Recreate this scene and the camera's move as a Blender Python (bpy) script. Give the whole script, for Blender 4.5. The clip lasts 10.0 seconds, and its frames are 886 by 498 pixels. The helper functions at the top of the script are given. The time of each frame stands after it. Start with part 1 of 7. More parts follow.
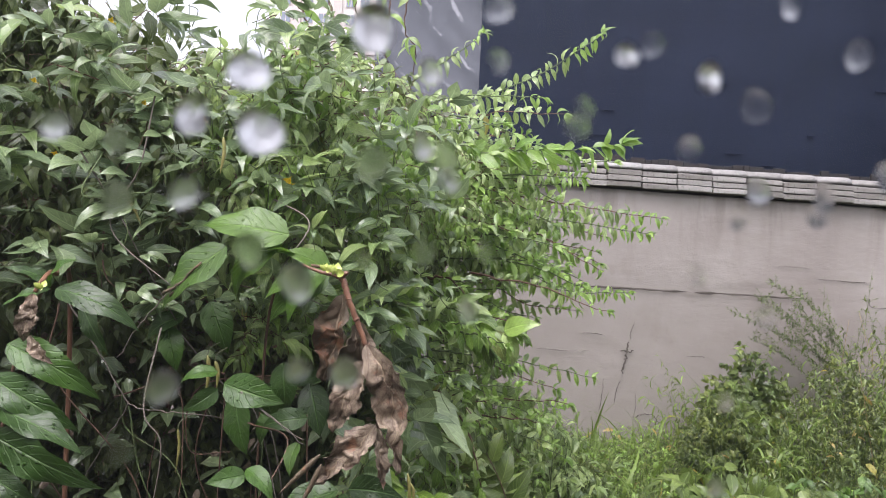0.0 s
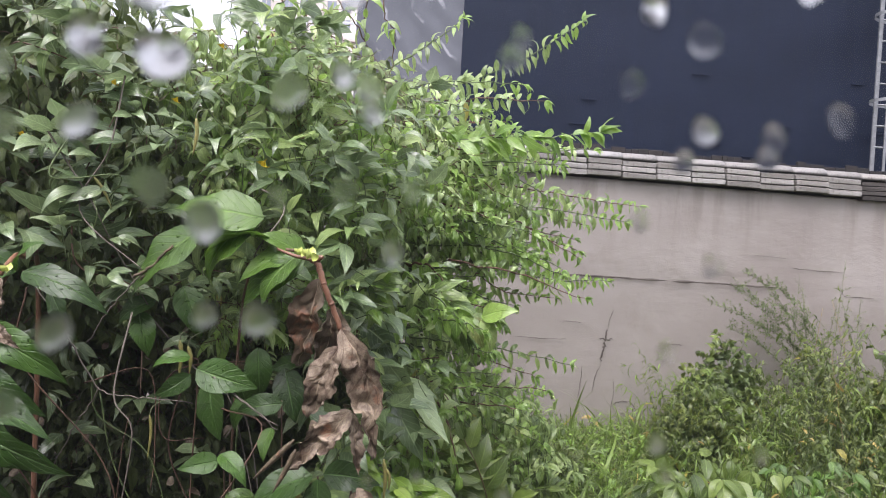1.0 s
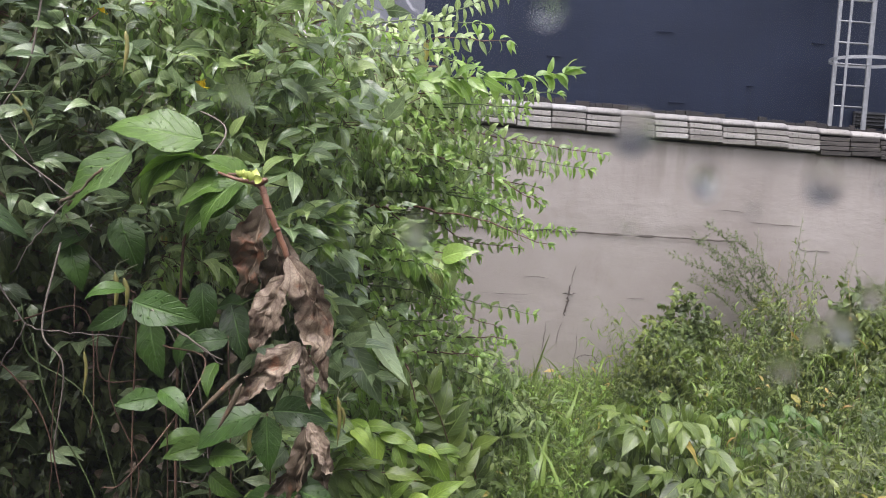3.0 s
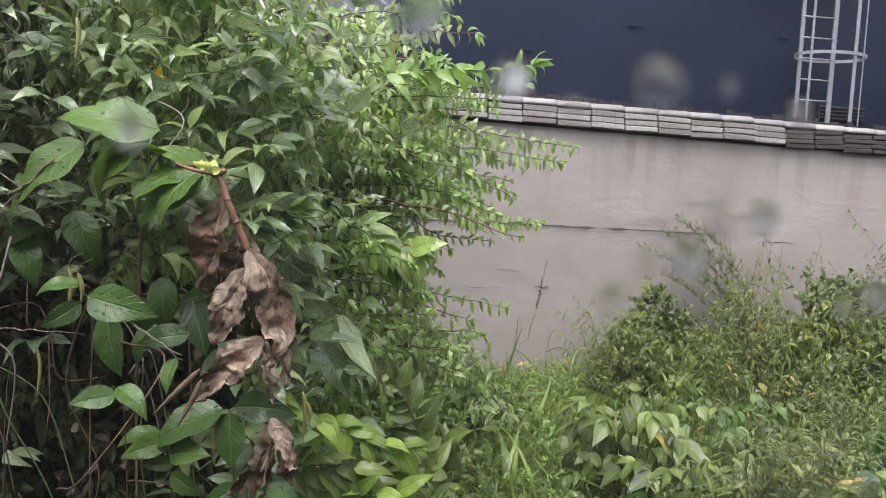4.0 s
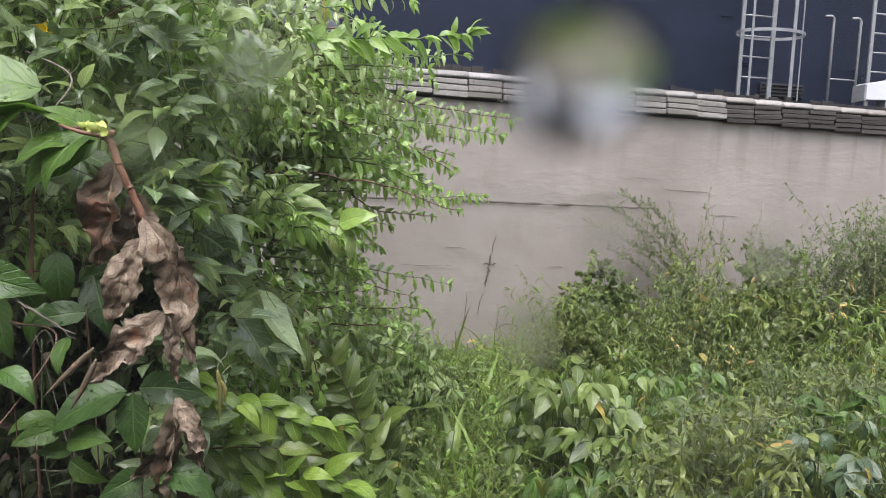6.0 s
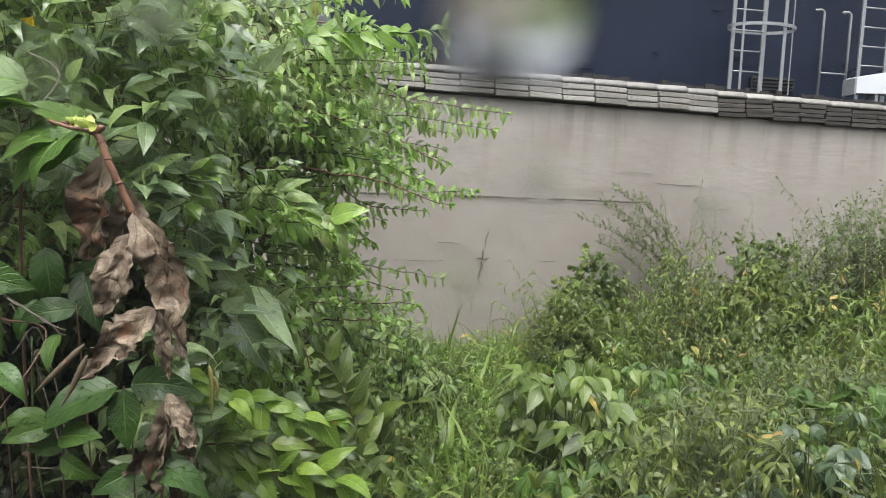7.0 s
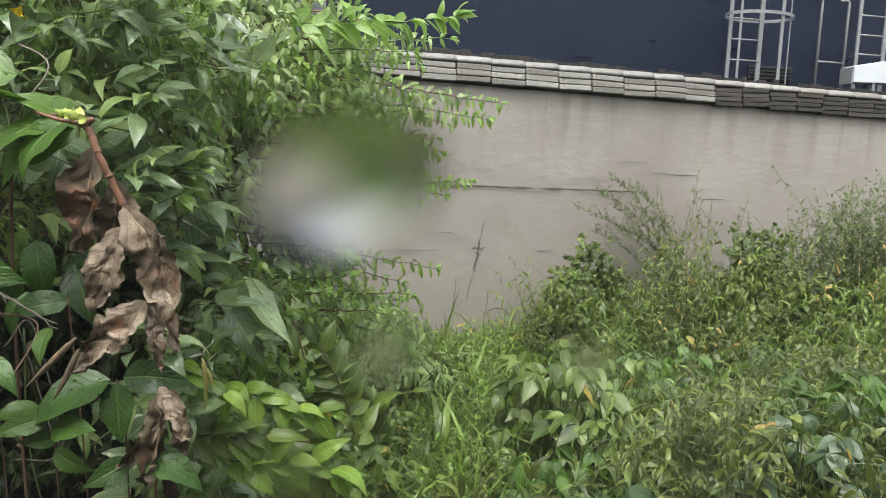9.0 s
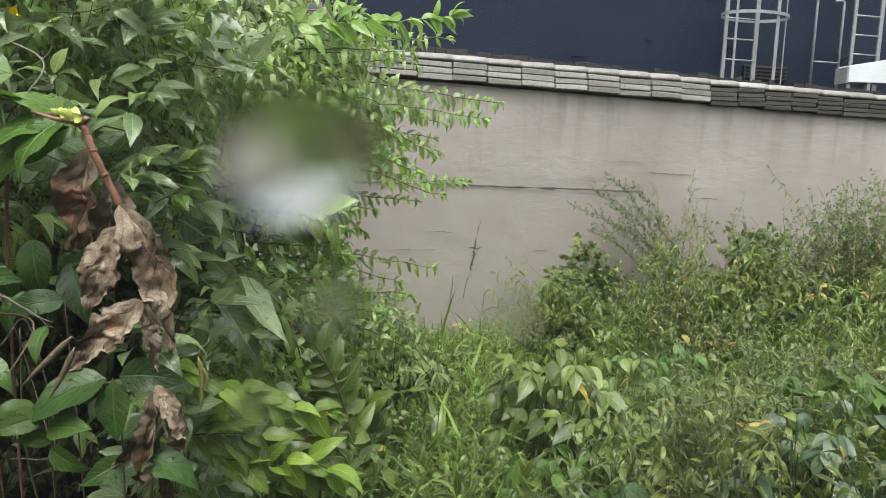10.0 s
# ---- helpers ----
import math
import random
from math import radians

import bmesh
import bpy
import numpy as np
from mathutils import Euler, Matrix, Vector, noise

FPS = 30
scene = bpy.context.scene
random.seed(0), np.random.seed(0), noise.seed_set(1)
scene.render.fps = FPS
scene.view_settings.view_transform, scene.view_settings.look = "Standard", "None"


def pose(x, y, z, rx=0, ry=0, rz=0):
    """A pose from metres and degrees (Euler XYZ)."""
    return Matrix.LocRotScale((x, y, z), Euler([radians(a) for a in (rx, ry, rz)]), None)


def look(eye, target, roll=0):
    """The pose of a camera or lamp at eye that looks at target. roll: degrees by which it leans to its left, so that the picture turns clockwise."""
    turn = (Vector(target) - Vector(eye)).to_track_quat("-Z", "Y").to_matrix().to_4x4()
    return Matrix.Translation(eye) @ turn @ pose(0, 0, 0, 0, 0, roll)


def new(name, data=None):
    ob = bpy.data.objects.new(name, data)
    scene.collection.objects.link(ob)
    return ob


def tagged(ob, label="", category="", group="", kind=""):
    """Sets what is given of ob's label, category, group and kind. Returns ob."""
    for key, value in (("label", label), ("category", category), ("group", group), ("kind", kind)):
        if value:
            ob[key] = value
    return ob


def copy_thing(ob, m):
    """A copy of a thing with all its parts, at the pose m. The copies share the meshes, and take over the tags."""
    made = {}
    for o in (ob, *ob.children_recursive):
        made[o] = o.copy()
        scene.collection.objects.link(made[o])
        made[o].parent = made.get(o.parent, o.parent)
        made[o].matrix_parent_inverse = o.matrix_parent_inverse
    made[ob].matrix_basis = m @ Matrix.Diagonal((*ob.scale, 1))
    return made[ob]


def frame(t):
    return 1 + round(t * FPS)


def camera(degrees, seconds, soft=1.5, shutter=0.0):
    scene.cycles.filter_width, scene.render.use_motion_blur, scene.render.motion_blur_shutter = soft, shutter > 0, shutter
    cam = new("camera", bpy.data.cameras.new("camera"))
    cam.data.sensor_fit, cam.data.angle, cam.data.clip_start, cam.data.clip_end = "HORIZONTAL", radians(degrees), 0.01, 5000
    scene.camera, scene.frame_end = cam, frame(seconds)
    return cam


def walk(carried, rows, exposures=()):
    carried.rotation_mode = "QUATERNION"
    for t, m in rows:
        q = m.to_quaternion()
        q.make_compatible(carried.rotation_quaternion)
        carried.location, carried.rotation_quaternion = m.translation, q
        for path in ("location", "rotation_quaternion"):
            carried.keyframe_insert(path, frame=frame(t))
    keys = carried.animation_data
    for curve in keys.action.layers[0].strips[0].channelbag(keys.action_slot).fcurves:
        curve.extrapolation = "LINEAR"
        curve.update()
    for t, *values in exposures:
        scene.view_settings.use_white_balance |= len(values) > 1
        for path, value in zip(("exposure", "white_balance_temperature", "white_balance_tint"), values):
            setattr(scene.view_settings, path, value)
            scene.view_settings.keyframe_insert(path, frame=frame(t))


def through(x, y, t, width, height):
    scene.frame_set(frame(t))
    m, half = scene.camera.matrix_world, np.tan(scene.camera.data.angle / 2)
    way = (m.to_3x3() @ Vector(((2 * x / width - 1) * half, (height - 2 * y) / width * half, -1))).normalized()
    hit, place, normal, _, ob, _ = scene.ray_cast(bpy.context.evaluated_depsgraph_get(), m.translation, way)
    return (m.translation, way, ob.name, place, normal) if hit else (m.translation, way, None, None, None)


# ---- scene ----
cam = camera(68.0, 10.0, 0.35)
cam.data.dof.use_dof = True
cam.data.dof.focus_distance = 2.2
cam.data.dof.aperture_fstop = 9.0
PATH = [
    (0, (0.296, -0.08, 1.793), (0.302, 1.92, 1.777), 2.8),
    (0.5, (0.294, -0.075, 1.791), (0.326, 1.924, 1.763), 3.1),
    (1, (0.31, -0.069, 1.782), (0.373, 1.929, 1.736), 3.1),
    (1.5, (0.31, -0.056, 1.772), (0.406, 1.94, 1.701), 3.2),
    (2, (0.318, -0.043, 1.751), (0.441, 1.951, 1.648), 3.3),
    (2.5, (0.334, -0.012, 1.706), (0.48, 1.978, 1.576), 3.2),
    (4, (0.374, 0.018, 1.673), (0.62, 1.997, 1.519), 2.6),
    (4.5, (0.397, 0.03, 1.671), (0.698, 2.0, 1.506), 2.7),
    (5, (0.43, 0.031, 1.661), (0.766, 1.994, 1.483), 2.4),
    (5.5, (0.46, 0.046, 1.655), (0.815, 2.004, 1.458), 2.3),
    (6, (0.4752, 0.0710, 1.6357), (0.851, 2.024, 1.432), 2.0),
    (7.5, (0.4822, 0.0700, 1.6331), (0.880, 2.016, 1.404), 1.8),
    (8, (0.4916, 0.0800, 1.6404), (0.887, 2.025, 1.398), 1.8),
    (8.5, (0.4896, 0.0770, 1.6419), (0.889, 2.02, 1.393), 1.8),
    (9, (0.4879, 0.0740, 1.6427), (0.893, 2.015, 1.391), 1.8),
    (9.5, (0.4892, 0.0710, 1.6418), (0.9, 2.012, 1.39), 1.8),
    (10, (0.4901, 0.0670, 1.6417), (0.905, 2.007, 1.389), 1.8),
]
walk(cam, [(t, look(eye, target, roll)) for t, eye, target, roll in PATH],
     [(0, 1.43, 6330, 19), (5.5, 1.42, 6350, 17), (7.5, 1.40, 6550, 6), (10, 1.40, 6600, 5)])

# ---- world and light: an overcast, rainy day ----
world = bpy.data.worlds.new("overcast_sky")
scene.world = world
world.use_nodes = True
wt = world.node_tree
sky = wt.nodes.new("ShaderNodeTexSky")
sky.sky_type = "NISHITA"
sky.sun_disc = False
sky.sun_elevation, sky.sun_rotation = radians(66), radians(203)
sky.dust_density, sky.air_density, sky.ozone_density = 4.0, 1.0, 1.0
grey = wt.nodes.new("ShaderNodeHueSaturation")
grey.inputs["Saturation"].default_value = 0.22
wt.links.new(sky.outputs["Color"], grey.inputs["Color"])
wbg = wt.nodes["Background"]
wt.links.new(grey.outputs["Color"], wbg.inputs["Color"])
wbg.inputs["Strength"].default_value = 0.15
sun_data = bpy.data.lights.new("sun", "SUN")
sun_data.energy, sun_data.angle, sun_data.color = 1.3, radians(55), (1.0, 0.98, 0.96)
sun = new("sun", sun_data)
sun.matrix_world = look((-2.0, -2.6, 12), (0, 2, 0))



# ---- node helpers ----
class Mat:
    """A small wrapper round one node material."""

    def __init__(self, name):
        self.m = bpy.data.materials.new(name)
        self.m.use_nodes = True
        self.t = self.m.node_tree
        self.b = self.t.nodes["Principled BSDF"]
        self.out = self.t.nodes["Material Output"]

    def n(self, kind, **inputs):
        node = self.t.nodes.new(kind)
        for key, value in inputs.items():
            self.put(node, key.replace("_", " "), value)
        return node

    def put(self, node, key, value):
        if isinstance(value, bpy.types.NodeSocket):
            self.t.links.new(value, node.inputs[key])
        else:
            node.inputs[key].default_value = value

    def math(self, op, a, b=0.5):
        node = self.t.nodes.new("ShaderNodeMath")
        node.operation = op
        self.put(node, 0, a), self.put(node, 1, b)
        return node.outputs[0]

    def mix(self, f, a, b, how="MIX"):
        node = self.t.nodes.new("ShaderNodeMixRGB")
        node.blend_type = how
        self.put(node, 0, f), self.put(node, 1, a), self.put(node, 2, b)
        return node.outputs[0]

    def ramp(self, f, *stops):
        node = self.t.nodes.new("ShaderNodeValToRGB")
        el = node.color_ramp.elements
        while len(el) < len(stops):
            el.new(0.5)
        for e, (p, c) in zip(el, stops):
            e.position = p
            e.color = (*c, 1) if isinstance(c, tuple) else (c, c, c, 1)
        self.put(node, 0, f)
        return node.outputs[0]

    def noise(self, scale, detail=4, rough=0.55, vec=None, out="Fac"):
        node = self.n("ShaderNodeTexNoise", Scale=scale, Detail=detail, Roughness=rough)
        self.put(node, "Vector", vec if vec is not None else self.coord())
        return node.outputs[out]

    def coord(self, which="Object", scale=None):
        c = self.n("ShaderNodeTexCoord").outputs[which]
        if scale:
            mp = self.n("ShaderNodeMapping")
            mp.inputs["Scale"].default_value = scale
            self.put(mp, "Vector", c)
            c = mp.outputs[0]
        return c

    def bump(self, height, strength=0.3, dist=0.01, normal=None):
        node = self.n("ShaderNodeBump", Strength=strength, Distance=dist)
        self.put(node, "Height", height)
        if normal is not None:
            self.put(node, "Normal", normal)
        self.put(self.b, "Normal", node.outputs[0])
        return node.outputs[0]

    def set(self, color=None, rough=None, metal=None):
        if color is not None:
            self.put(self.b, "Base Color", (*color, 1) if isinstance(color, tuple) else color)
        if rough is not None:
            self.put(self.b, "Roughness", rough)
        if metal is not None:
            self.put(self.b, "Metallic", metal)
        return self


def rand(m):
    """A number from 0 to 1, of each object and each loose island."""
    a = m.n("ShaderNodeObjectInfo").outputs["Random"]
    b = m.n("ShaderNodeNewGeometry").outputs["Random Per Island"]
    return m.math("FRACT", m.math("ADD", m.math("MULTIPLY", a, 7.31), m.math("MULTIPLY", b, 5.77)))


def leaf_material(name, dark, mid, light, yellow=0.0, rough=0.34, veins=1.0, drops=True, through=0.28, wet_film=0.5, mixed=False):
    """A wet leaf: pale midrib and side veins, blotches, gloss and beads of rain; the pattern runs along each blade."""
    m = Mat(name)
    r = rand(m)
    uvc = m.coord("UV")
    uv = m.n("ShaderNodeSeparateXYZ", Vector=uvc)
    shift = m.n("ShaderNodeCombineXYZ", X=m.math("MULTIPLY", r, 31.0), Y=m.math("MULTIPLY", r, 17.0), Z=0.0)
    mp = m.n("ShaderNodeMapping")
    mp.inputs["Scale"].default_value = (0.45, 1.0, 1.0)
    m.put(mp, "Vector", uvc)
    add = m.t.nodes.new("ShaderNodeVectorMath")
    m.put(add, 0, mp.outputs[0]), m.put(add, 1, shift.outputs[0])
    vec = add.outputs[0]
    col = m.ramp(r, (0.0, dark), (0.45, mid), (0.9, light), (1.0, light))
    if yellow:
        pick = m.ramp(m.math("FRACT", m.math("MULTIPLY", r, 13.7)), (1 - yellow, 0.0), (1 - yellow * 0.6, 1.0))
        col = m.mix(pick, col, (0.42, 0.30, 0.05, 1))
    if mixed:
        # clumps of different kinds grow side by side
        where = m.n("ShaderNodeNewGeometry").outputs["Position"]
        tint = m.ramp(m.noise(2.1, 3, 0.55, where), (0.36, (0.50, 0.66, 0.72)), (0.46, (0.85, 0.95, 1.0)), (0.54, (1.0, 1.0, 0.9)), (0.64, (1.0, 1.0, 0.70)))
        col = m.mix(1.0, col, tint, "MULTIPLY")
    patch = m.ramp(m.noise(4.5, 5, 0.6, vec), (0.40, 0.0), (0.70, 1.0))
    col = m.mix(m.math("MULTIPLY", patch, 0.5), col, (*[c * 0.7 for c in dark], 1))
    spot = m.ramp(m.noise(19, 4, 0.6, vec), (0.60, 0.0), (0.72, 0.35))
    col = m.mix(spot, col, (*[min(1, c * 1.25) for c in light], 1))
    side = m.math("ABSOLUTE", m.math("SUBTRACT", uv.outputs[0], 0.5))
    rib = m.ramp(side, (0.0, 1.0), (0.045, 0.0))
    wob = m.math("MULTIPLY", m.noise(6, 2, 0.5, vec), 5.0)
    wave = m.math("SINE", m.math("ADD", wob, m.math("MULTIPLY", m.math("SUBTRACT", uv.outputs[1], m.math("MULTIPLY", side, 0.55)), 48.0)))
    vein = m.ramp(wave, (0.78, 0.0), (1.0, 1.0))
    lines = m.math("MAXIMUM", rib, m.math("MULTIPLY", vein, 0.4))
    col = m.mix(m.math("MULTIPLY", lines, 0.65 * veins), col, (*[min(1, c * 1.6 + 0.05) for c in light], 1))
    height = m.math("SUBTRACT", m.math("MULTIPLY", m.math("SUBTRACT", 1.0, lines), 0.8), m.math("MULTIPLY", m.noise(11, 4, 0.6, vec), 0.9))
    gloss = m.math("ADD", m.math("MULTIPLY", m.noise(5, 4, 0.6, vec), 0.34), rough - 0.16)
    m.set(col, gloss)
    m.b.inputs["Coat Weight"].default_value = wet_film
    m.b.inputs["Coat Roughness"].default_value = 0.15
    m.b.inputs["Coat IOR"].default_value = 1.6
    nrm = m.bump(height, 0.6, 0.006)
    if drops:
        cell = m.n("ShaderNodeTexVoronoi", Scale=15.0, Randomness=1.0, Vector=vec)
        wet = m.ramp(cell.outputs["Distance"], (0.0, 1.0), (0.30, 0.0))
        keep = m.ramp(m.noise(7, 2, 0.5, vec), (0.47, 0.0), (0.54, 1.0))
        wet = m.math("MULTIPLY", wet, keep)
        m.bump(wet, 0.9, 0.006, nrm)
        m.put(m.b, "Roughness", m.mix(wet, gloss, (0.06, 0.06, 0.06, 1)))
    tr = m.n("ShaderNodeBsdfTranslucent", Color=m.mix(0.5, col, (*[min(1, c * 2.0) for c in light], 1)))
    mx = m.n("ShaderNodeMixShader", Fac=through)
    m.t.links.new(m.b.outputs[0], mx.inputs[1])
    m.t.links.new(tr.outputs[0], mx.inputs[2])
    m.t.links.new(mx.outputs[0], m.out.inputs["Surface"])
    return m.m


def bark_material(name, a, b, rough=0.7):
    m = Mat(name)
    f = m.noise(40, 5, 0.6, m.coord("Object", (1, 1, 0.3)))
    m.set(m.ramp(f, (0.3, a), (0.7, b)), rough)
    m.bump(f, 0.6, 0.003)
    return m.m


# ---- materials ----
LEAF_DARK = leaf_material("vine_leaf", (0.058, 0.099, 0.042), (0.153, 0.227, 0.103), (0.287, 0.377, 0.183), 0.0, 0.36, 1.0, True, 0.24, 0.70)
# deep green, made darker still in place of shade from overhanging growth
LEAF_DEEP_SHADED = leaf_material("deep_green_shaded_leaf", (0.017, 0.045, 0.005), (0.033, 0.086, 0.010), (0.059, 0.137, 0.015), 0.0, 0.44, 1.0, True, 0.20, 0.12)
LEAF_SAPLING = leaf_material("sapling_leaf", (0.028, 0.065, 0.007), (0.056, 0.122, 0.013), (0.098, 0.191, 0.020), 0.0, 0.44, 1.0, True, 0.24, 0.12)
LEAF_MID = leaf_material("shrub_leaf", (0.068, 0.112, 0.038), (0.204, 0.300, 0.100), (0.387, 0.503, 0.178), 0.006, 0.36, 0.8, True, 0.30, 0.45)
LEAF_LIGHT = leaf_material("young_leaf", (0.109, 0.200, 0.041), (0.202, 0.339, 0.069), (0.311, 0.468, 0.103), 0.0, 0.36, 0.9, True, 0.36, 0.45)
# shrub leaf with the shade inside the thicket put into its colour
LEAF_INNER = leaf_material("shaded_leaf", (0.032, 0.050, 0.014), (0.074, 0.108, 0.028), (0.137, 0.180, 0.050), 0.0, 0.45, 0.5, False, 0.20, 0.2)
LEAF_WEED = leaf_material("weed_leaf", (0.030, 0.048, 0.012), (0.094, 0.129, 0.027), (0.201, 0.251, 0.053), 0.008, 0.42, 0.8, True, 0.26, 0.30, True)
LEAF_FRESH = leaf_material("fresh_bean_leaf", (0.076, 0.140, 0.016), (0.160, 0.270, 0.032), (0.280, 0.410, 0.060), 0.0, 0.40, 1.0, True, 0.32, 0.14)
LEAF_BEAN = leaf_material("bean_leaf", (0.038, 0.069, 0.013), (0.095, 0.148, 0.028), (0.170, 0.240, 0.046), 0.012, 0.42, 1.0, True, 0.28, 0.25)
LEAF_BLUE = leaf_material("bluish_leaf", (0.034, 0.067, 0.026), (0.060, 0.108, 0.044), (0.094, 0.150, 0.066), 0.0, 0.42, 1.0, True, 0.20, 0.30)
LEAF_GREY = leaf_material("greyish_leaf", (0.058, 0.084, 0.028), (0.104, 0.142, 0.047), (0.162, 0.210, 0.072), 0.0, 0.5, 0.5, False)
GRASS = leaf_material("grass_blade", (0.062, 0.103, 0.016), (0.125, 0.195, 0.032), (0.211, 0.314, 0.059), 0.02, 0.40, 0.2, False, 0.32, 0.3)
LEAF_YELLOW = leaf_material("yellow_leaf", (0.28, 0.17, 0.04), (0.38, 0.27, 0.07), (0.46, 0.36, 0.12), 0.0, 0.5, 0.5, False)
STEM_GREEN = bark_material("green_stem", (0.060, 0.100, 0.030), (0.130, 0.170, 0.055), 0.5)
STEM_PALE = bark_material("pale_green_stem", (0.110, 0.130, 0.065), (0.200, 0.225, 0.115), 0.5)
STEM_BROWN = bark_material("brown_stem", (0.060, 0.032, 0.020), (0.170, 0.095, 0.060))
STRAW = bark_material("dry_straw", (0.188, 0.135, 0.060), (0.315, 0.247, 0.120))
STEM_RED = bark_material("reddish_wet_stem", (0.095, 0.042, 0.026), (0.235, 0.118, 0.072), 0.38)
TWIG_GREY = bark_material("grey_twig", (0.090, 0.075, 0.060), (0.200, 0.170, 0.140))


def dead_leaf_material(name, brown):
    """Papery dry leaf: tan and mauve-brown blotches, a net of dark veins and a paler midrib."""
    m = Mat(name)
    r = rand(m)
    f = m.noise(42, 7, 0.7)
    g = m.noise(190, 5, 0.7)
    col = m.ramp(f, (0.30, (0.070, 0.042, 0.030)), (0.40, (0.150, 0.105, 0.072)), (0.50, (0.270, 0.208, 0.146)), (0.66, (0.390, 0.318, 0.228)), (0.80, (0.200, 0.115, 0.075)))
    col = m.mix(m.math("MULTIPLY", m.math("ADD", m.math("MULTIPLY", r, 0.3), 0.7), brown), col, (0.070, 0.052, 0.026, 1))
    col = m.mix(m.ramp(m.noise(14, 3, 0.6), (0.60, 0.0), (0.70, 0.55)), col, (0.330, 0.130, 0.060, 1))
    uv = m.n("ShaderNodeSeparateXYZ", Vector=m.coord("UV"))
    side = m.math("ABSOLUTE", m.math("SUBTRACT", uv.outputs[0], 0.5))
    wob = m.math("MULTIPLY", m.noise(30, 3), 7.0)
    wave = m.math("SINE", m.math("ADD", wob, m.math("MULTIPLY", m.math("SUBTRACT", uv.outputs[1], m.math("MULTIPLY", side, 0.6)), 42.0)))
    vein = m.ramp(wave, (0.86, 0.0), (1.0, 1.0))
    net = m.n("ShaderNodeTexVoronoi", Scale=120.0, Vector=m.coord())
    net.feature = "DISTANCE_TO_EDGE"
    mesh = m.ramp(net.outputs["Distance"], (0.0, 0.9), (0.07, 0.0))
    dark = m.math("MAXIMUM", m.math("MULTIPLY", vein, 0.8), m.math("MULTIPLY", mesh, m.ramp(f, (0.4, 0.3), (0.6, 1.0))))
    col = m.mix(m.math("MULTIPLY", dark, 0.78), col, (0.080, 0.045, 0.032, 1))
    col = m.mix(m.ramp(g, (0.58, 0.0), (0.74, 0.5)), col, (0.060, 0.036, 0.034, 1))
    col = m.mix(m.ramp(side, (0.0, 0.8), (0.03, 0.0)), col, (0.420, 0.330, 0.230, 1))
    m.set(col, 0.58)
    m.b.inputs["Coat Weight"].default_value = 0.12
    m.b.inputs["Coat Roughness"].default_value = 0.25
    m.bump(m.math("SUBTRACT", m.math("MULTIPLY", g, 0.8), m.math("MULTIPLY", vein, 0.3)), 0.7, 0.004)
    return m.m


DEAD = dead_leaf_material("dead_leaf", 0.12)
DEAD_BROWN = dead_leaf_material("brown_dead_leaf", 0.92)


def plain(name, a, b, scale, rough=0.6, bump=0.2, dist=0.004, metal=0.0, stretch=None):
    m = Mat(name)
    c = m.coord("Object", stretch) if stretch else m.coord()
    f = m.noise(scale, 6, 0.6, c)
    g = m.noise(scale * 6.3, 4, 0.6, c)
    both = m.math("ADD", m.math("MULTIPLY", f, 0.7), m.math("MULTIPLY", g, 0.3))
    m.set(m.ramp(both, (0.33, a), (0.67, b)), rough, metal)
    m.bump(both, bump, dist)
    return m.m


def plaster_material():
    m = Mat("wet_cement_plaster")
    co = m.coord()
    big = m.noise(1.1, 5, 0.6, co)
    fine = m.noise(26, 6, 0.65, co)
    col = m.ramp(big, (0.3, (0.228, 0.201, 0.182)), (0.55, (0.275, 0.249, 0.227)), (0.75, (0.314, 0.285, 0.263)))
    col = m.mix(m.math("MULTIPLY", m.ramp(fine, (0.4, 0.0), (0.7, 1.0)), 0.22), col, (0.251, 0.222, 0.196, 1))
    # water runs: tall thin streaks that start below the coping
    run = m.noise(5.5, 4, 0.6, m.coord("Object", (1.0, 1.0, 0.10)))
    z = m.n("ShaderNodeSeparateXYZ", Vector=co).outputs[2]
    high = m.ramp(m.math("DIVIDE", z, 2.5), (0.62, 0.0), (0.97, 1.0))
    streak = m.math("MULTIPLY", m.ramp(run, (0.50, 0.0), (0.64, 1.0)), high)
    col = m.mix(m.math("MULTIPLY", streak, 0.55), col, (0.134, 0.109, 0.091, 1))
    # damp and algae stains in blotches
    blot = m.ramp(m.noise(2.3, 6, 0.7, co), (0.56, 0.0), (0.70, 1.0))
    col = m.mix(m.math("MULTIPLY", blot, 0.32), col, (0.185, 0.160, 0.135, 1))
    m.set(col, m.math("ADD", m.math("MULTIPLY", big, 0.35), 0.32))
    trowel = m.noise(5, 5, 0.62, m.coord("Object", (0.85, 1.0, 1.5)))
    where = m.ramp(m.noise(1.6, 3, 0.5, co), (0.40, 0.25), (0.62, 1.0))
    # rippled strokes of the float, in patches
    stroke = m.noise(6.5, 5, 0.65, m.coord("Object", (0.9, 1.0, 2.6)))
    patch = m.ramp(m.noise(0.9, 3, 0.5, m.coord("Object", (0.7, 1.0, 1.6))), (0.44, 0.0), (0.60, 1.0))
    relief = m.math("ADD", m.math("MULTIPLY", m.math("MULTIPLY", trowel, where), 1.7), m.math("MULTIPLY", m.math("MULTIPLY", stroke, patch), 1.1))
    m.bump(m.math("ADD", relief, m.math("MULTIPLY", fine, 0.30)), 0.45, 0.012)
    return m.m


PLASTER = plaster_material()


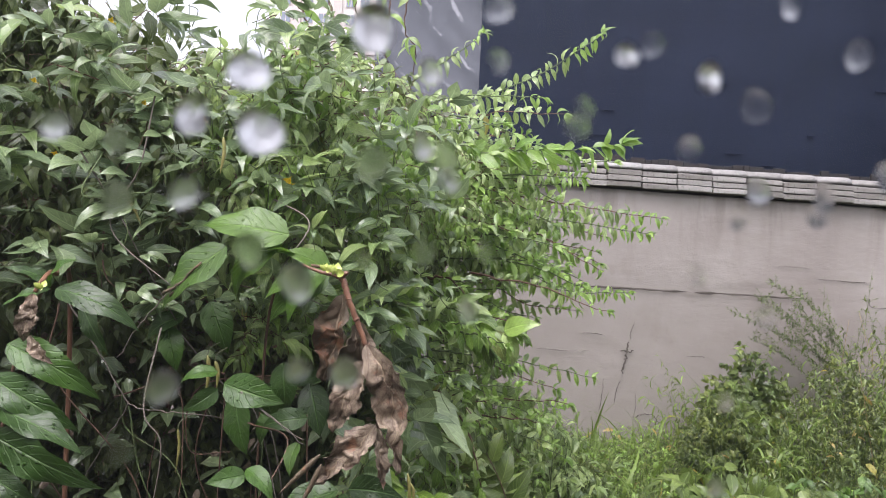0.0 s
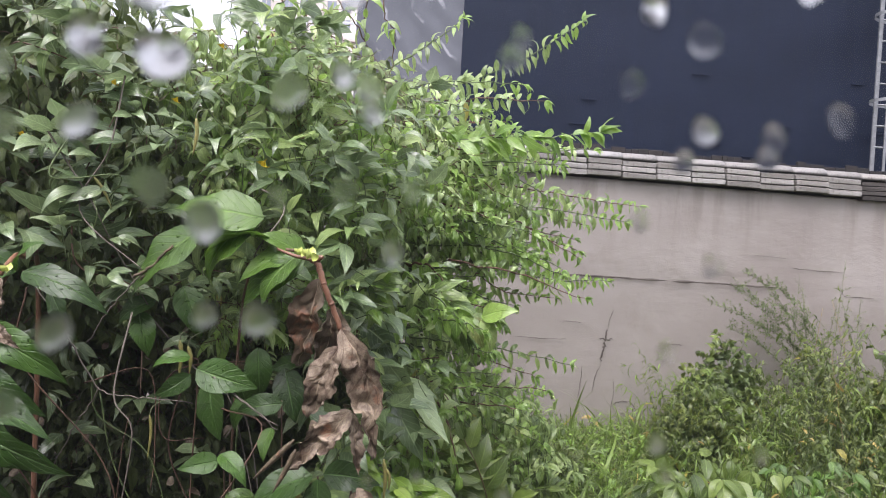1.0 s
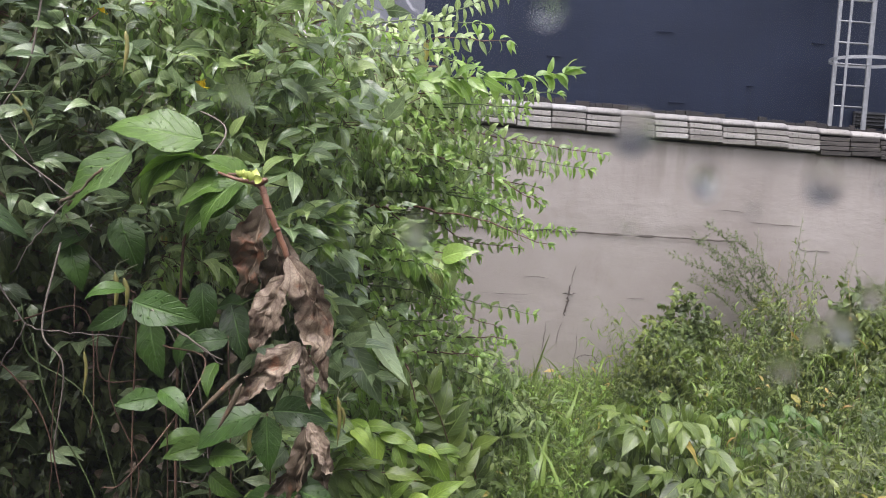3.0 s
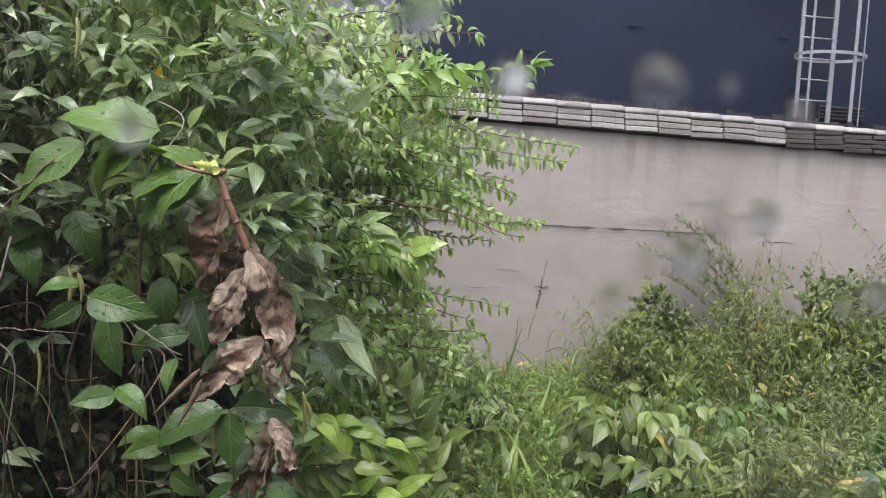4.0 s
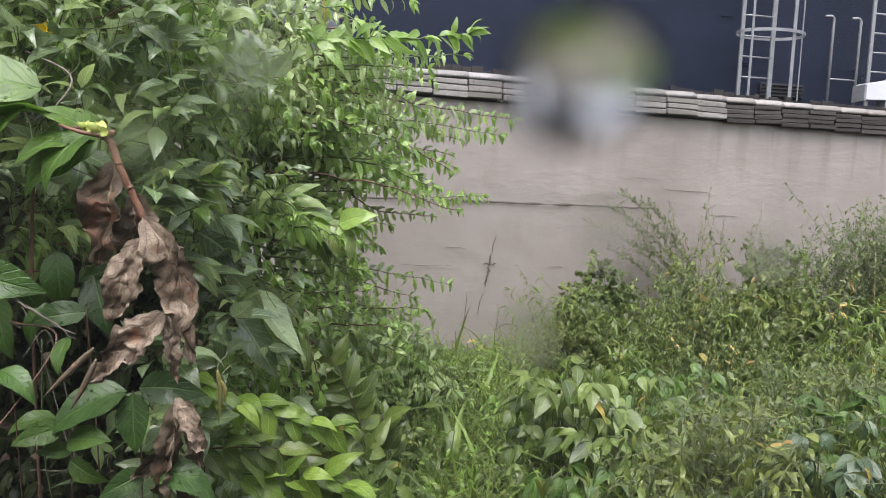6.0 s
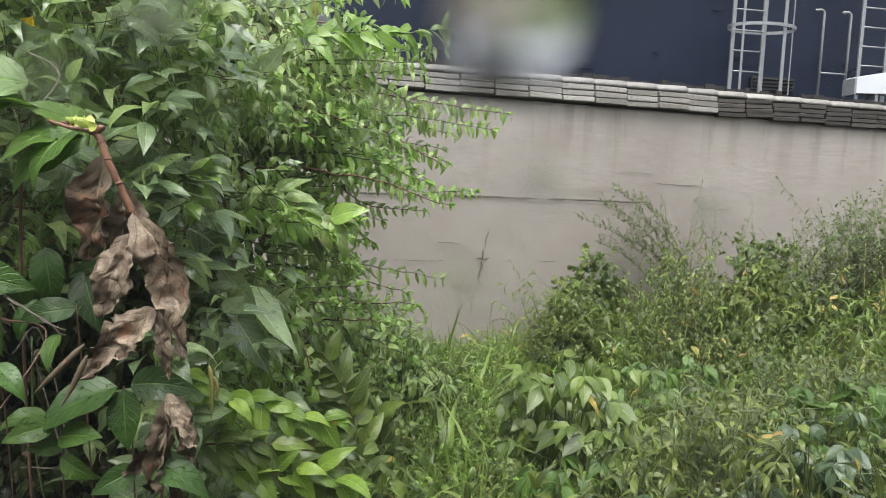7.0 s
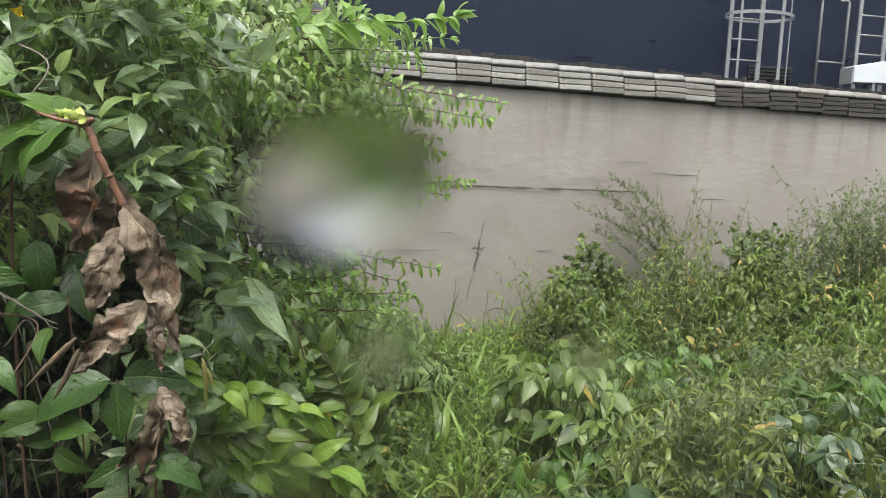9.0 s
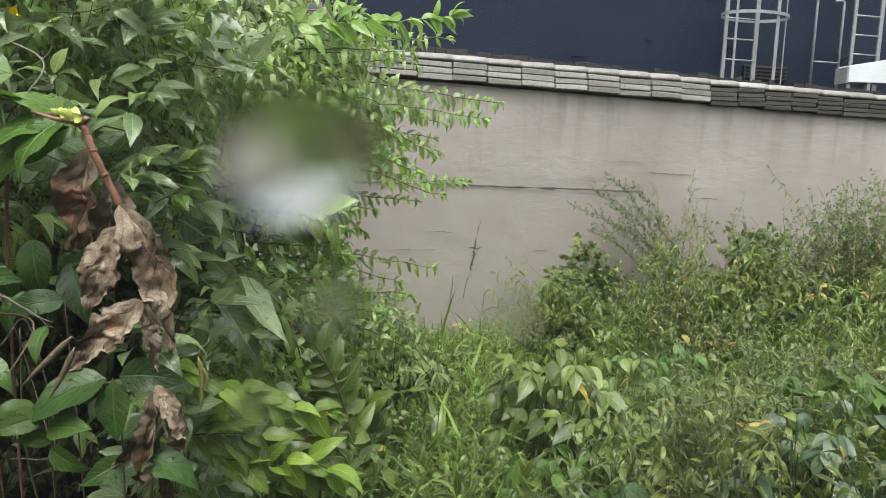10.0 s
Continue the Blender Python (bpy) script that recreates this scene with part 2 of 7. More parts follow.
def tile_material(name, a, b, c, moss):
    m = Mat(name)
    r = rand(m)
    f = m.noise(9, 6, 0.65)
    g = m.noise(48, 5, 0.65)
    col = m.ramp(m.math("ADD", m.math("MULTIPLY", r, 0.45), m.math("MULTIPLY", f, 0.6)), (0.25, a), (0.55, b), (0.85, c))
    col = m.mix(m.ramp(g, (0.52, 0.0), (0.68, moss)), col, (0.060, 0.055, 0.042, 1))
    m.set(col, 0.62)
    m.bump(m.math("ADD", f, g), 0.5, 0.006)
    return m.m


TILE_LIGHT = tile_material("grey_cement_tile", (0.141, 0.131, 0.116), (0.221, 0.210, 0.194), (0.293, 0.284, 0.267), 0.85)
TILE_DARK = tile_material("dark_weathered_tile", (0.015, 0.012, 0.010), (0.028, 0.023, 0.020), (0.062, 0.054, 0.049), 0.8)
TILE_CAP = tile_material("ridge_cement_tile", (0.150, 0.142, 0.132), (0.216, 0.209, 0.201), (0.268, 0.266, 0.260), 0.8)
EDGE_WOOD = tile_material("rotten_edge_board", (0.003, 0.003, 0.003), (0.007, 0.005, 0.005), (0.019, 0.012, 0.010), 0.5)
CRACK = plain("crack_dark", (0.045, 0.038, 0.032), (0.128, 0.109, 0.094), 30, 0.9, 0.5)
SOIL = plain("damp_soil", (0.022, 0.018, 0.012), (0.056, 0.045, 0.028), 9, 0.85, 0.8, 0.02)
STEEL = plain("galvanised_steel", (0.160, 0.170, 0.180), (0.275, 0.285, 0.295), 14, 0.42, 0.15, 0.002, 0.35)
WHITE = plain("white_coated_metal", (0.465, 0.488, 0.525), (0.555, 0.578, 0.600), 5, 0.4, 0.1)
BLACK = plain("black_metal", (0.010, 0.011, 0.013), (0.022, 0.023, 0.026), 20, 0.5)


def cladding_material():
    """Dark navy sheet: rain-streaked, faintly buckled, with duller and glossier patches."""
    m = Mat("dark_waterproof_sheet")
    f = m.noise(0.9, 5, 0.6, m.coord("Object", (0.5, 1, 1)))
    g = m.noise(13, 5, 0.65, m.coord("Object", (0.6, 1, 3.0)))
    streak = m.noise(4.0, 5, 0.65, m.coord("Object", (1.6, 1, 0.16)))
    mixed = m.math("ADD", m.math("MULTIPLY", f, 0.5), m.math("ADD", m.math("MULTIPLY", g, 0.2), m.math("MULTIPLY", streak, 0.3)))
    m.set(m.ramp(mixed, (0.34, (0.003, 0.005, 0.013)), (0.66, (0.011, 0.016, 0.034))), m.math("ADD", m.math("MULTIPLY", m.math("ADD", g, f), 0.28), 0.26))
    m.bump(m.math("ADD", m.math("MULTIPLY", f, 2.0), m.math("MULTIPLY", m.noise(30, 4, 0.6), 0.5)), 0.35, 0.02)
    m.b.inputs["Specular IOR Level"].default_value = 0.26
    m.b.inputs["Specular Tint"].default_value = (0.75, 0.84, 1.0, 1)
    return m.m


CLAD = cladding_material()


def sheet_material():
    m = Mat("grey_plastic_sheet")
    f = m.noise(1.2, 4, 0.6)
    w = m.n("ShaderNodeTexWave", Scale=0.85, Distortion=5.5, Detail=3.0, Detail_Scale=1.2)
    mp = m.n("ShaderNodeMapping")
    mp.inputs["Rotation"].default_value = (0, radians(38), 0)
    m.put(mp, "Vector", m.coord())
    m.put(w, "Vector", mp.outputs[0])
    col = m.ramp(f, (0.3, (0.064, 0.070, 0.086)), (0.7, (0.105, 0.112, 0.131)))
    crease = m.math("MULTIPLY", m.ramp(w.outputs["Fac"], (0.93, 0.0), (0.995, 1.0)), m.ramp(m.noise(2.2, 3), (0.45, 0.0), (0.6, 0.6)))
    m.set(m.mix(crease, col, (0.413, 0.420, 0.450, 1)), 0.4)
    m.bump(w.outputs["Fac"], 0.3, 0.03)
    return m.m


SHEET = sheet_material()
FACADE = plain("pale_painted_facade", (0.66, 0.62, 0.58), (0.76, 0.73, 0.70), 0.4, 0.8, 0.05)
FACADE_PINK = plain("pinkish_painted_facade", (0.52, 0.46, 0.43), (0.60, 0.54, 0.51), 0.4, 0.8, 0.05)
PANE = plain("far_window_glass", (0.16, 0.19, 0.24), (0.30, 0.34, 0.40), 0.8, 0.12, 0.02)
POD = plain("bean_pod", (0.15, 0.16, 0.04), (0.28, 0.24, 0.08), 60, 0.5)
PETAL = plain("yellow_petal", (0.75, 0.50, 0.01), (0.85, 0.62, 0.03), 60, 0.5)
BUD = plain("pale_green_bud", (0.42, 0.52, 0.10), (0.60, 0.66, 0.20), 60, 0.5)


# ---- mesh helpers ----
def mesh_object(name, verts, faces, material, parent=None, label="", uvs=None, smooth=True, kind=""):
    me = bpy.data.meshes.new(name)
    me.from_pydata([tuple(v) for v in verts], [], [tuple(f) for f in faces])
    if uvs is not None:
        lay = me.uv_layers.new(name="uv")
        idx = np.empty(len(me.loops), dtype=np.int32)
        me.loops.foreach_get("vertex_index", idx)
        lay.data.foreach_set("uv", np.asarray(uvs, dtype=np.float32)[idx].ravel())
    me.materials.append(material)
    if smooth:
        me.polygons.foreach_set("use_smooth", np.ones(len(me.polygons), dtype=bool))
    me.update()
    ob = new(name, me)
    if parent:
        ob.parent = parent
    if label:
        ob["label"] = label
    if kind:
        ob["kind"] = kind
    return ob


def part(name, bm, material, parent, label="", smooth=False):
    me = bpy.data.meshes.new(name)
    bm.normal_update()
    bm.to_mesh(me)
    bm.free()
    me.materials.append(material)
    if smooth:
        for p in me.polygons:
            p.use_smooth = True
    ob = new(name, me)
    if parent:
        ob.parent = parent
    if label:
        ob["label"] = label
    return ob


def box(bm, x0, x1, y0, y1, z0, z1, bevel=0.0):
    made = bmesh.ops.create_cube(bm, size=1.0)["verts"]
    for v in made:
        v.co = Vector((x0 + (v.co.x + 0.5) * (x1 - x0), y0 + (v.co.y + 0.5) * (y1 - y0), z0 + (v.co.z + 0.5) * (z1 - z0)))
    if bevel:
        edges = list({e for v in made for e in v.link_edges})
        bmesh.ops.bevel(bm, geom=edges, offset=bevel, segments=2, profile=0.6, affect="EDGES")
    return bm


def empty(name, at, label, category, group="", kind=""):
    ob = new(name)
    ob.location = at
    ob.empty_display_size = 0.05
    return tagged(ob, label, category, group, kind)


def bend(points, steps):
    """A smooth line (Catmull-Rom) through the points."""
    p = np.asarray(points, dtype=float)
    q = np.vstack([2 * p[0] - p[1], p, 2 * p[-1] - p[-2]])
    out = []
    for i in range(len(p) - 1):
        a, b, c, d = q[i:i + 4]
        for t in np.linspace(0, 1, steps, endpoint=False):
            out.append(0.5 * (2 * b + (c - a) * t + (2 * a - 5 * b + 4 * c - d) * t * t + (3 * b - a - 3 * c + d) * t ** 3))
    out.append(p[-1])
    return np.array(out)


def tube_arrays(lines, sides=5):
    """Tapered tubes along lines of (points, start radius, end radius), or of (points, radii along the line, None)."""
    verts, faces, base = [], [], 0
    ang = np.linspace(0, 2 * math.pi, sides, endpoint=False)
    for pts, r0, r1 in lines:
        pts = np.asarray(pts, dtype=float)
        tan = np.gradient(pts, axis=0)
        tan /= np.linalg.norm(tan, axis=1)[:, None] + 1e-9
        ref = np.array([0.31, 0.9, 0.28])
        s = np.cross(tan, ref)
        s /= np.linalg.norm(s, axis=1)[:, None] + 1e-9
        u = np.cross(tan, s)
        rad = np.interp(np.linspace(0, 1, len(pts)), np.linspace(0, 1, len(r0)), r0) if r1 is None else np.linspace(r0, r1, len(pts))
        ring = pts[:, None] + rad[:, None, None] * (np.cos(ang)[None, :, None] * s[:, None] + np.sin(ang)[None, :, None] * u[:, None])
        verts.append(ring.reshape(-1, 3))
        for i in range(len(pts) - 1):
            for k in range(sides):
                k2 = (k + 1) % sides
                faces.append((base + i * sides + k, base + i * sides + k2, base + (i + 1) * sides + k2, base + (i + 1) * sides + k))
        faces.append(tuple(base + (len(pts) - 1) * sides + k for k in range(sides)))
        faces.append(tuple(base + k for k in reversed(range(sides))))
        base += len(pts) * sides
    return np.vstack(verts), faces


def tubes(name, lines, material, parent=None, label="", sides=5, kind=""):
    v, f = tube_arrays(lines, sides)
    return mesh_object(name, v, f, material, parent, label, None, True, kind)


def leaf_shape(width, rows=5, fold=0.25, droop=0.35, wave=0.0, blunt=1.0, seed=0, half=1, point=1.15):
    """A leaf one unit long on +y: drawn out to its tip, folded on its midrib, bowed, twisted and drooping; half: columns on each side of the rib."""
    g = np.random.default_rng(seed)
    verts, uv, faces = [], [], []
    cols = 2 * half + 1
    a = 0.72 * blunt
    peak = (a / (a + point)) ** a * (point / (a + point)) ** point
    ph = g.uniform(0, 6.28, 2)
    bow, twist, curl = g.normal(0, 0.09), g.normal(0, 0.35), g.uniform(0.1, 0.5)
    for t in np.linspace(0.0, 1.0, rows + 1):
        w = width * 0.5 * max(t, 0.001) ** a * max(1 - t, 0.001) ** point / peak
        ang = droop * t * t * 0.6
        y, z = t * math.cos(ang), -t * math.sin(ang)
        turn = twist * t
        for c in range(cols):
            u = (c - half) / half
            lift = w * (fold * abs(u) - curl * fold * u * u) + wave * width * math.sin(t * 14 + ph[0 if u > 0 else 1]) * u * u * math.sin(math.pi * min(1.0, t * 1.05))
            verts.append((bow * t * t + u * w * math.cos(turn) - lift * math.sin(turn), y, z + u * w * math.sin(turn) + lift * math.cos(turn)))
            uv.append((0.5 + 0.5 * u, t))
    for i in range(rows):
        for c in range(cols - 1):
            k = i * cols + c
            faces.append((k, k + 1, k + cols + 1, k + cols))
    return np.array(verts), np.array(uv), np.array(faces)


def frames(direction, up):
    """Rotations whose y goes along direction and whose z leans to up."""
    d = direction / (np.linalg.norm(direction, axis=1)[:, None] + 1e-9)
    x = np.cross(d, up)
    x /= np.linalg.norm(x, axis=1)[:, None] + 1e-9
    z = np.cross(x, d)
    return np.stack([x, d, z], axis=2)


class Foliage:
    """Gathers leaves, to be joined into one mesh, or set singly as parts."""

    def __init__(self, shapes):
        self.shapes = shapes
        self.pos, self.dir, self.up, self.size = [], [], [], []

    def add(self, pos, direction, up, size):
        self.pos.append(pos), self.dir.append(direction), self.up.append(up), self.size.append(size)

    def arrays(self):
        return np.array(self.pos), frames(np.array(self.dir), np.array(self.up)), np.array(self.size)

    def joined(self, name, material, parent=None, label="", skip=0):
        if len(self.pos) <= skip:
            return None
        pos, rot, size = self.arrays()
        pos, rot, size = pos[skip:], rot[skip:], size[skip:]
        which = np.arange(len(pos)) % len(self.shapes)
        V, F, U, base = [], [], [], 0
        for k, (v, uv, f) in enumerate(self.shapes):
            sel = np.where(which == k)[0]
            if not len(sel):
                continue
            w = np.einsum("nij,mj->nmi", rot[sel] * size[sel][:, None, None], v) + pos[sel][:, None]
            V.append(w.reshape(-1, 3))
            F.append((f[None] + (np.arange(len(sel)) * len(v))[:, None, None] + base).reshape(-1, 4))
            U.append(np.tile(uv, (len(sel), 1)))
            base += len(sel) * len(v)
        V, F, U = np.vstack(V), np.vstack(F), np.vstack(U)
        me = bpy.data.meshes.new(name)
        me.vertices.add(len(V)), me.loops.add(F.size), me.polygons.add(len(F))
        me.vertices.foreach_set("co", V.astype(np.float32).ravel())
        me.loops.foreach_set("vertex_index", F.astype(np.int32).ravel())
        me.polygons.foreach_set("loop_start", np.arange(0, F.size, 4, dtype=np.int32))
        me.polygons.foreach_set("loop_total", np.full(len(F), 4, dtype=np.int32))
        lay = me.uv_layers.new(name="uv")
        lay.data.foreach_set("uv", U[F.ravel()].astype(np.float32).ravel())
        me.materials.append(material)
        me.update(calc_edges=True)
        me.validate()
        me.polygons.foreach_set("use_smooth", np.ones(len(me.polygons), dtype=bool))
        ob = new(name, me)
        if parent:
            ob.parent = parent
        if label:
            ob["label"] = label
        ob["kind"] = "stuff"
        return ob

    def single(self, meshes, parent, count=None, name="leaf"):
        """The first leaves as parts, each an object on a shared mesh."""
        if not self.pos:
            return
        pos, rot, size = self.arrays()
        off = Matrix.Translation(parent.location).inverted() if parent else Matrix()
        for i in range(len(pos) if count is None else min(count, len(pos))):
            ob = new(name, meshes[i % len(meshes)])
            m = Matrix([[*(rot[i][r] * size[i]), pos[i][r]] for r in range(3)] + [[0, 0, 0, 1]])
            ob.parent = parent
            ob.matrix_basis = off @ m


def leaf_meshes(name, shapes, material):
    out = []
    for v, uv, f in shapes:
        ob = mesh_object(name, v, f, material, None, "", uv)
        out.append(ob.data)
        bpy.data.objects.remove(ob)
    return out


def unit(v):
    v = np.asarray(v, dtype=float)
    return v / (np.linalg.norm(v) + 1e-9)


UP = np.array([0.0, 0.0, 1.0])
AHEAD = np.array([0.0, 1.0, 0.0])


def spray(fol, line, size, gap, r, spread=0.9, droop=0.5, start=0.1, taper=0.55, paired=True, jitter=0.25, face=0.0):
    """Leaves along a shoot: opposite pairs (or alternate), shorter to the tip, with a tuft at its end."""
    line = np.asarray(line)
    seg = np.linalg.norm(np.diff(line, axis=0), axis=1)
    run = np.concatenate([[0], np.cumsum(seg)])
    total = run[-1]
    s, k = total * start, 0
    while s < total:
        i = min(np.searchsorted(run, s, side="right") - 1, len(seg) - 1)
        f = (s - run[i]) / seg[i]
        p = line[i] * (1 - f) + line[i + 1] * f
        t = unit(line[i + 1] - line[i])
        side = unit(np.cross(t, UP) + 1e-4)
        lift = np.cross(side, t)
        grow = 1 - taper * (s / total) ** 1.5
        roll = (k * 1.57 if paired else k * 2.4) + r.uniform(-0.4, 0.4)
        for h in ((1, -1) if paired else (1,)):
            out = (math.cos(roll) * side + math.sin(roll) * lift) * h
            d = unit(t * (1 - spread * 0.6) + out * spread - UP * droop * r.uniform(0.3, 1.2) + r.normal(0, jitter, 3))
            n = unit(UP + t * 0.25 - AHEAD * face + r.normal(0, 0.35, 3))
            fol.add(p, d, n, size * grow * r.uniform(0.75, 1.2))
        s += gap * r.uniform(0.7, 1.3)
        k += 1
    t = unit(line[-1] - line[-2])
    for a in range(4):
        d = unit(t + r.normal(0, 0.45, 3))
        fol.add(line[-1], d, unit(UP + r.normal(0, 0.3, 3)), size * (1 - taper) * r.uniform(0.7, 1.1))


# leaf shapes: broad vine leaves, lance-shaped shrub leaves, narrow weed leaves, grass
BROAD = [leaf_shape(0.52, 6, 0.22, 0.6, 0.05, 0.9, k, 2) for k in range(4)]
LANCE = [leaf_shape(w, 5, 0.40, d, 0.0, 0.95, k) for k, (w, d) in enumerate(((0.37, 0.5), (0.31, 1.0), (0.35, 1.5), (0.29, 0.7), (0.40, 1.2), (0.33, 0.2)))]
INNER = [leaf_shape(w, 3, 0.35, d, 0.0, 0.95, k) for k, (w, d) in enumerate(((0.42, 0.6), (0.36, 1.2), (0.40, 0.3)))]
NARROW = [leaf_shape(0.20, 5, 0.35, d, 0.0, 1.0, k) for k, d in enumerate((0.5, 1.1, 1.6))]
STRAP = [leaf_shape(w, 6, 0.40, d, 0.0, 0.8, 5 + k) for k, (w, d) in enumerate(((0.11, 1.0), (0.09, 1.9), (0.13, 2.4), (0.10, 1.4)))]
BROAD_SMALL = [leaf_shape(w, 5, 0.25, d, 0.0, 0.85, 40 + k) for k, (w, d) in enumerate(((0.58, 0.8), (0.50, 1.3), (0.62, 0.5)))]
TINY = [leaf_shape(w, 3, 0.3, 0.4, 0.0, 0.9, k) for k, w in enumerate((0.34, 0.48, 0.26))]
BLADE = [leaf_shape(0.040, 6, 0.4, d, 0.0, 0.6, k) for k, d in enumerate((0.9, 1.7, 2.5, 0.5, 2.1))]
HERO = [leaf_shape(w, 10, 0.26, d, 0.04, 0.95, 10 + k, 3) for k, (w, d) in enumerate(((0.54, 0.6), (0.50, 1.0), (0.56, 0.3), (0.48, 0.8)))]

# ---- ground: one sheet to the horizon, finer round the garden ----
def ground_height(x, y):
    near = math.exp(-((x - 2.5) / 6) ** 2 - ((y - 3.2) / 3.5) ** 2)
    return 0.10 * near * noise.noise((x * 0.9, y * 0.9, 3.0)) + 0.03 * near * noise.noise((x * 4, y * 4, 1.0))


def make_ground():
    steps = [-900, -300, -100, -40, -20, -12, *np.linspace(-8, 12, 81), 16, 25, 40, 100, 300, 900]
    ys = [-900, -300, -100, -40, -20, -10, *np.linspace(-4, 10, 57), 16, 25, 40, 100, 300, 900]
    verts = [(x, y, ground_height(x, y)) for y in ys for x in steps]
    n = len(steps)
    faces = [(j * n + i, j * n + i + 1, (j + 1) * n + i + 1, (j + 1) * n + i) for j in range(len(ys) - 1) for i in range(n - 1)]
    tagged(mesh_object("ground", verts, faces, SOIL), "damp dark soil under weeds and fallen leaves", "ground", "", "structure")


make_ground()

# ---- garden wall: plastered, with a thick coping of stacked tiles ----
WALL_Y, WALL_T = 6.0, 0.22


def coping_bottom(x):
    """The lower edge of the coping sinks a little to the right."""
    return 2.44 - 0.024 * max(0.0, min(7.0, x))


def make_wall():
    xs = np.linspace(-9, 15, 193)
    zs = np.linspace(-0.3, 2.50, 30)
    verts, faces = [], []
    for y, sign in ((WALL_Y, 1), (WALL_Y + WALL_T, 0)):
        for z in zs:
            for x in xs:
                zz = min(z, coping_bottom(x) - 0.018)
                swell = sign * (0.012 * noise.noise((x * 0.8, zz * 1.4, 5.0)) + 0.004 * noise.noise((x * 4, zz * 7, 2.0)))
                # the lower lift of plaster stands back a little below the day joint
                joint = 1.46 - 0.006 * x + 0.006 * noise.noise((x * 3, 0, 0))
                back = 0.007 * sign if zz < joint and x < 3.9 else 0.0
                verts.append((x, y + swell + back, zz))
    n, m = len(xs), len(zs)
    for s in range(2):
        o = s * n * m
        for j in range(m - 1):
            for i in range(n - 1):
                a = o + j * n + i
                faces.append((a, a + 1, a + n + 1, a + n) if s == 0 else (a + n, a + n + 1, a + 1, a))
    for i in range(n - 1):
        a, b = (m - 1) * n + i, n * m + (m - 1) * n + i
        faces.append((a, a + 1, b + 1, b))
    for i in (0, n - 1):
        for j in range(m - 1):
            a, b = j * n + i, n * m + j * n + i
            faces.append((a, b, b + n, a + n) if i else (a + n, b + n, b, a))
    return tagged(mesh_object("wall_garden", verts, faces, PLASTER), "rain-stained beige cement plaster wall with fine cracks", "wall", "", "structure")


wall = make_wall()


def ribbon(points, widths, name, parent, material, y):
    """A crack: a thin ragged wedge that lies on the plaster."""
    v, f = [], []
    p = np.asarray(points)
    for i, ((x, z), w) in enumerate(zip(p, widths)):
        a, b = p[max(0, i - 1)], p[min(len(p) - 1, i + 1)]
        t = unit(b - a)
        nx, nz = -t[1], t[0]
        v += [(x + nx * w, y, z + nz * w), (x, y - 0.003, z), (x - nx * w, y, z - nz * w)]
    for i in range(len(p) - 1):
        a = i * 3
        f += [(a, a + 3, a + 4, a + 1), (a + 1, a + 4, a + 5, a + 2)]
    return mesh_object(name, v, f, material, parent, "dark hairline crack in plaster", None, False)


def crack(points, width, seed, y=WALL_Y - 0.012, rough=0.9):
    g = np.random.default_rng(seed)
    line = bend(points, 9)
    n = len(line)
    line = line + g.normal(0, width * rough, line.shape)
    w = np.abs(g.normal(width, width * 0.35, n)) * np.minimum(1, np.minimum(np.arange(n), np.arange(n)[::-1]) / 4 + 0.15)
    ribbon(line, w, "crack", wall, CRACK, y)


crack([(0.2, 1.475), (1.0, 1.47), (1.7, 1.47), (2.4, 1.462), (3.1, 1.455), (3.75, 1.445)], 0.0082, 1, WALL_Y - 0.0145, 0.35)
crack([(2.07, 0.98), (2.06, 0.88), (2.045, 0.76), (2.03, 0.66)], 0.0075, 2, WALL_Y - 0.006)
crack([(2.02, 0.62), (1.98, 0.5), (1.97, 0.38)], 0.0025, 3, WALL_Y - 0.006)
crack([(2.0, 0.885), (2.06, 0.88), (2.13, 0.887)], 0.006, 4, WALL_Y - 0.006)
crack([(2.16, 0.50), (2.17, 0.38), (2.15, 0.24)], 0.002, 5, WALL_Y - 0.006)
crack([(2.12, 1.15), (2.09, 1.06), (2.085, 0.98)], 0.0025, 6, WALL_Y - 0.006)
crack([(1.62, 1.03), (1.74, 1.035), (1.86, 1.02)], 0.0025, 7, WALL_Y - 0.006)
crack([(1.2, 0.87), (1.45, 0.86), (1.72, 0.865)], 0.0025, 8, WALL_Y - 0.006)
crack([(2.15, 0.26), (2.24, 0.30), (2.33, 0.30), (2.40, 0.22)], 0.004, 9, WALL_Y - 0.006)
crack([(2.62, 0.86), (2.72, 0.865), (2.80, 0.86)], 0.003, 10, WALL_Y - 0.006)
crack([(3.75, 1.64), (4.0, 1.628), (4.3, 1.622)], 0.003, 11)
crack([(4.28, 1.47), (4.30, 1.40), (4.45, 1.395), (4.6, 1.39)], 0.003, 12)
crack([(3.4, 1.74), (3.6, 1.735), (3.75, 1.72)], 0.002, 13)
crack([(1.86, 0.62), (1.85, 0.45), (1.83, 0.3)], 0.0022, 14, WALL_Y - 0.006)


def tile_mesh(name, length, depth, thick, material, seed, curve=0.0):
    """One cement tile: rounded arrises, a slightly hollow front and chipped corners."""
    g = np.random.default_rng(seed)
    bm = bmesh.new()
    box(bm, -length / 2, length / 2, 0, depth, 0, thick, thick * 0.16)
    for v in bm.verts:
        v.co += Vector(g.normal(0, 0.0016, 3))
        if curve:
            v.co.z += curve * (1 - (v.co.y / depth * 2 - 1) ** 2)
    ob = part(name, bm, material, None)
    me = ob.data
    bpy.data.objects.remove(ob)
    return me


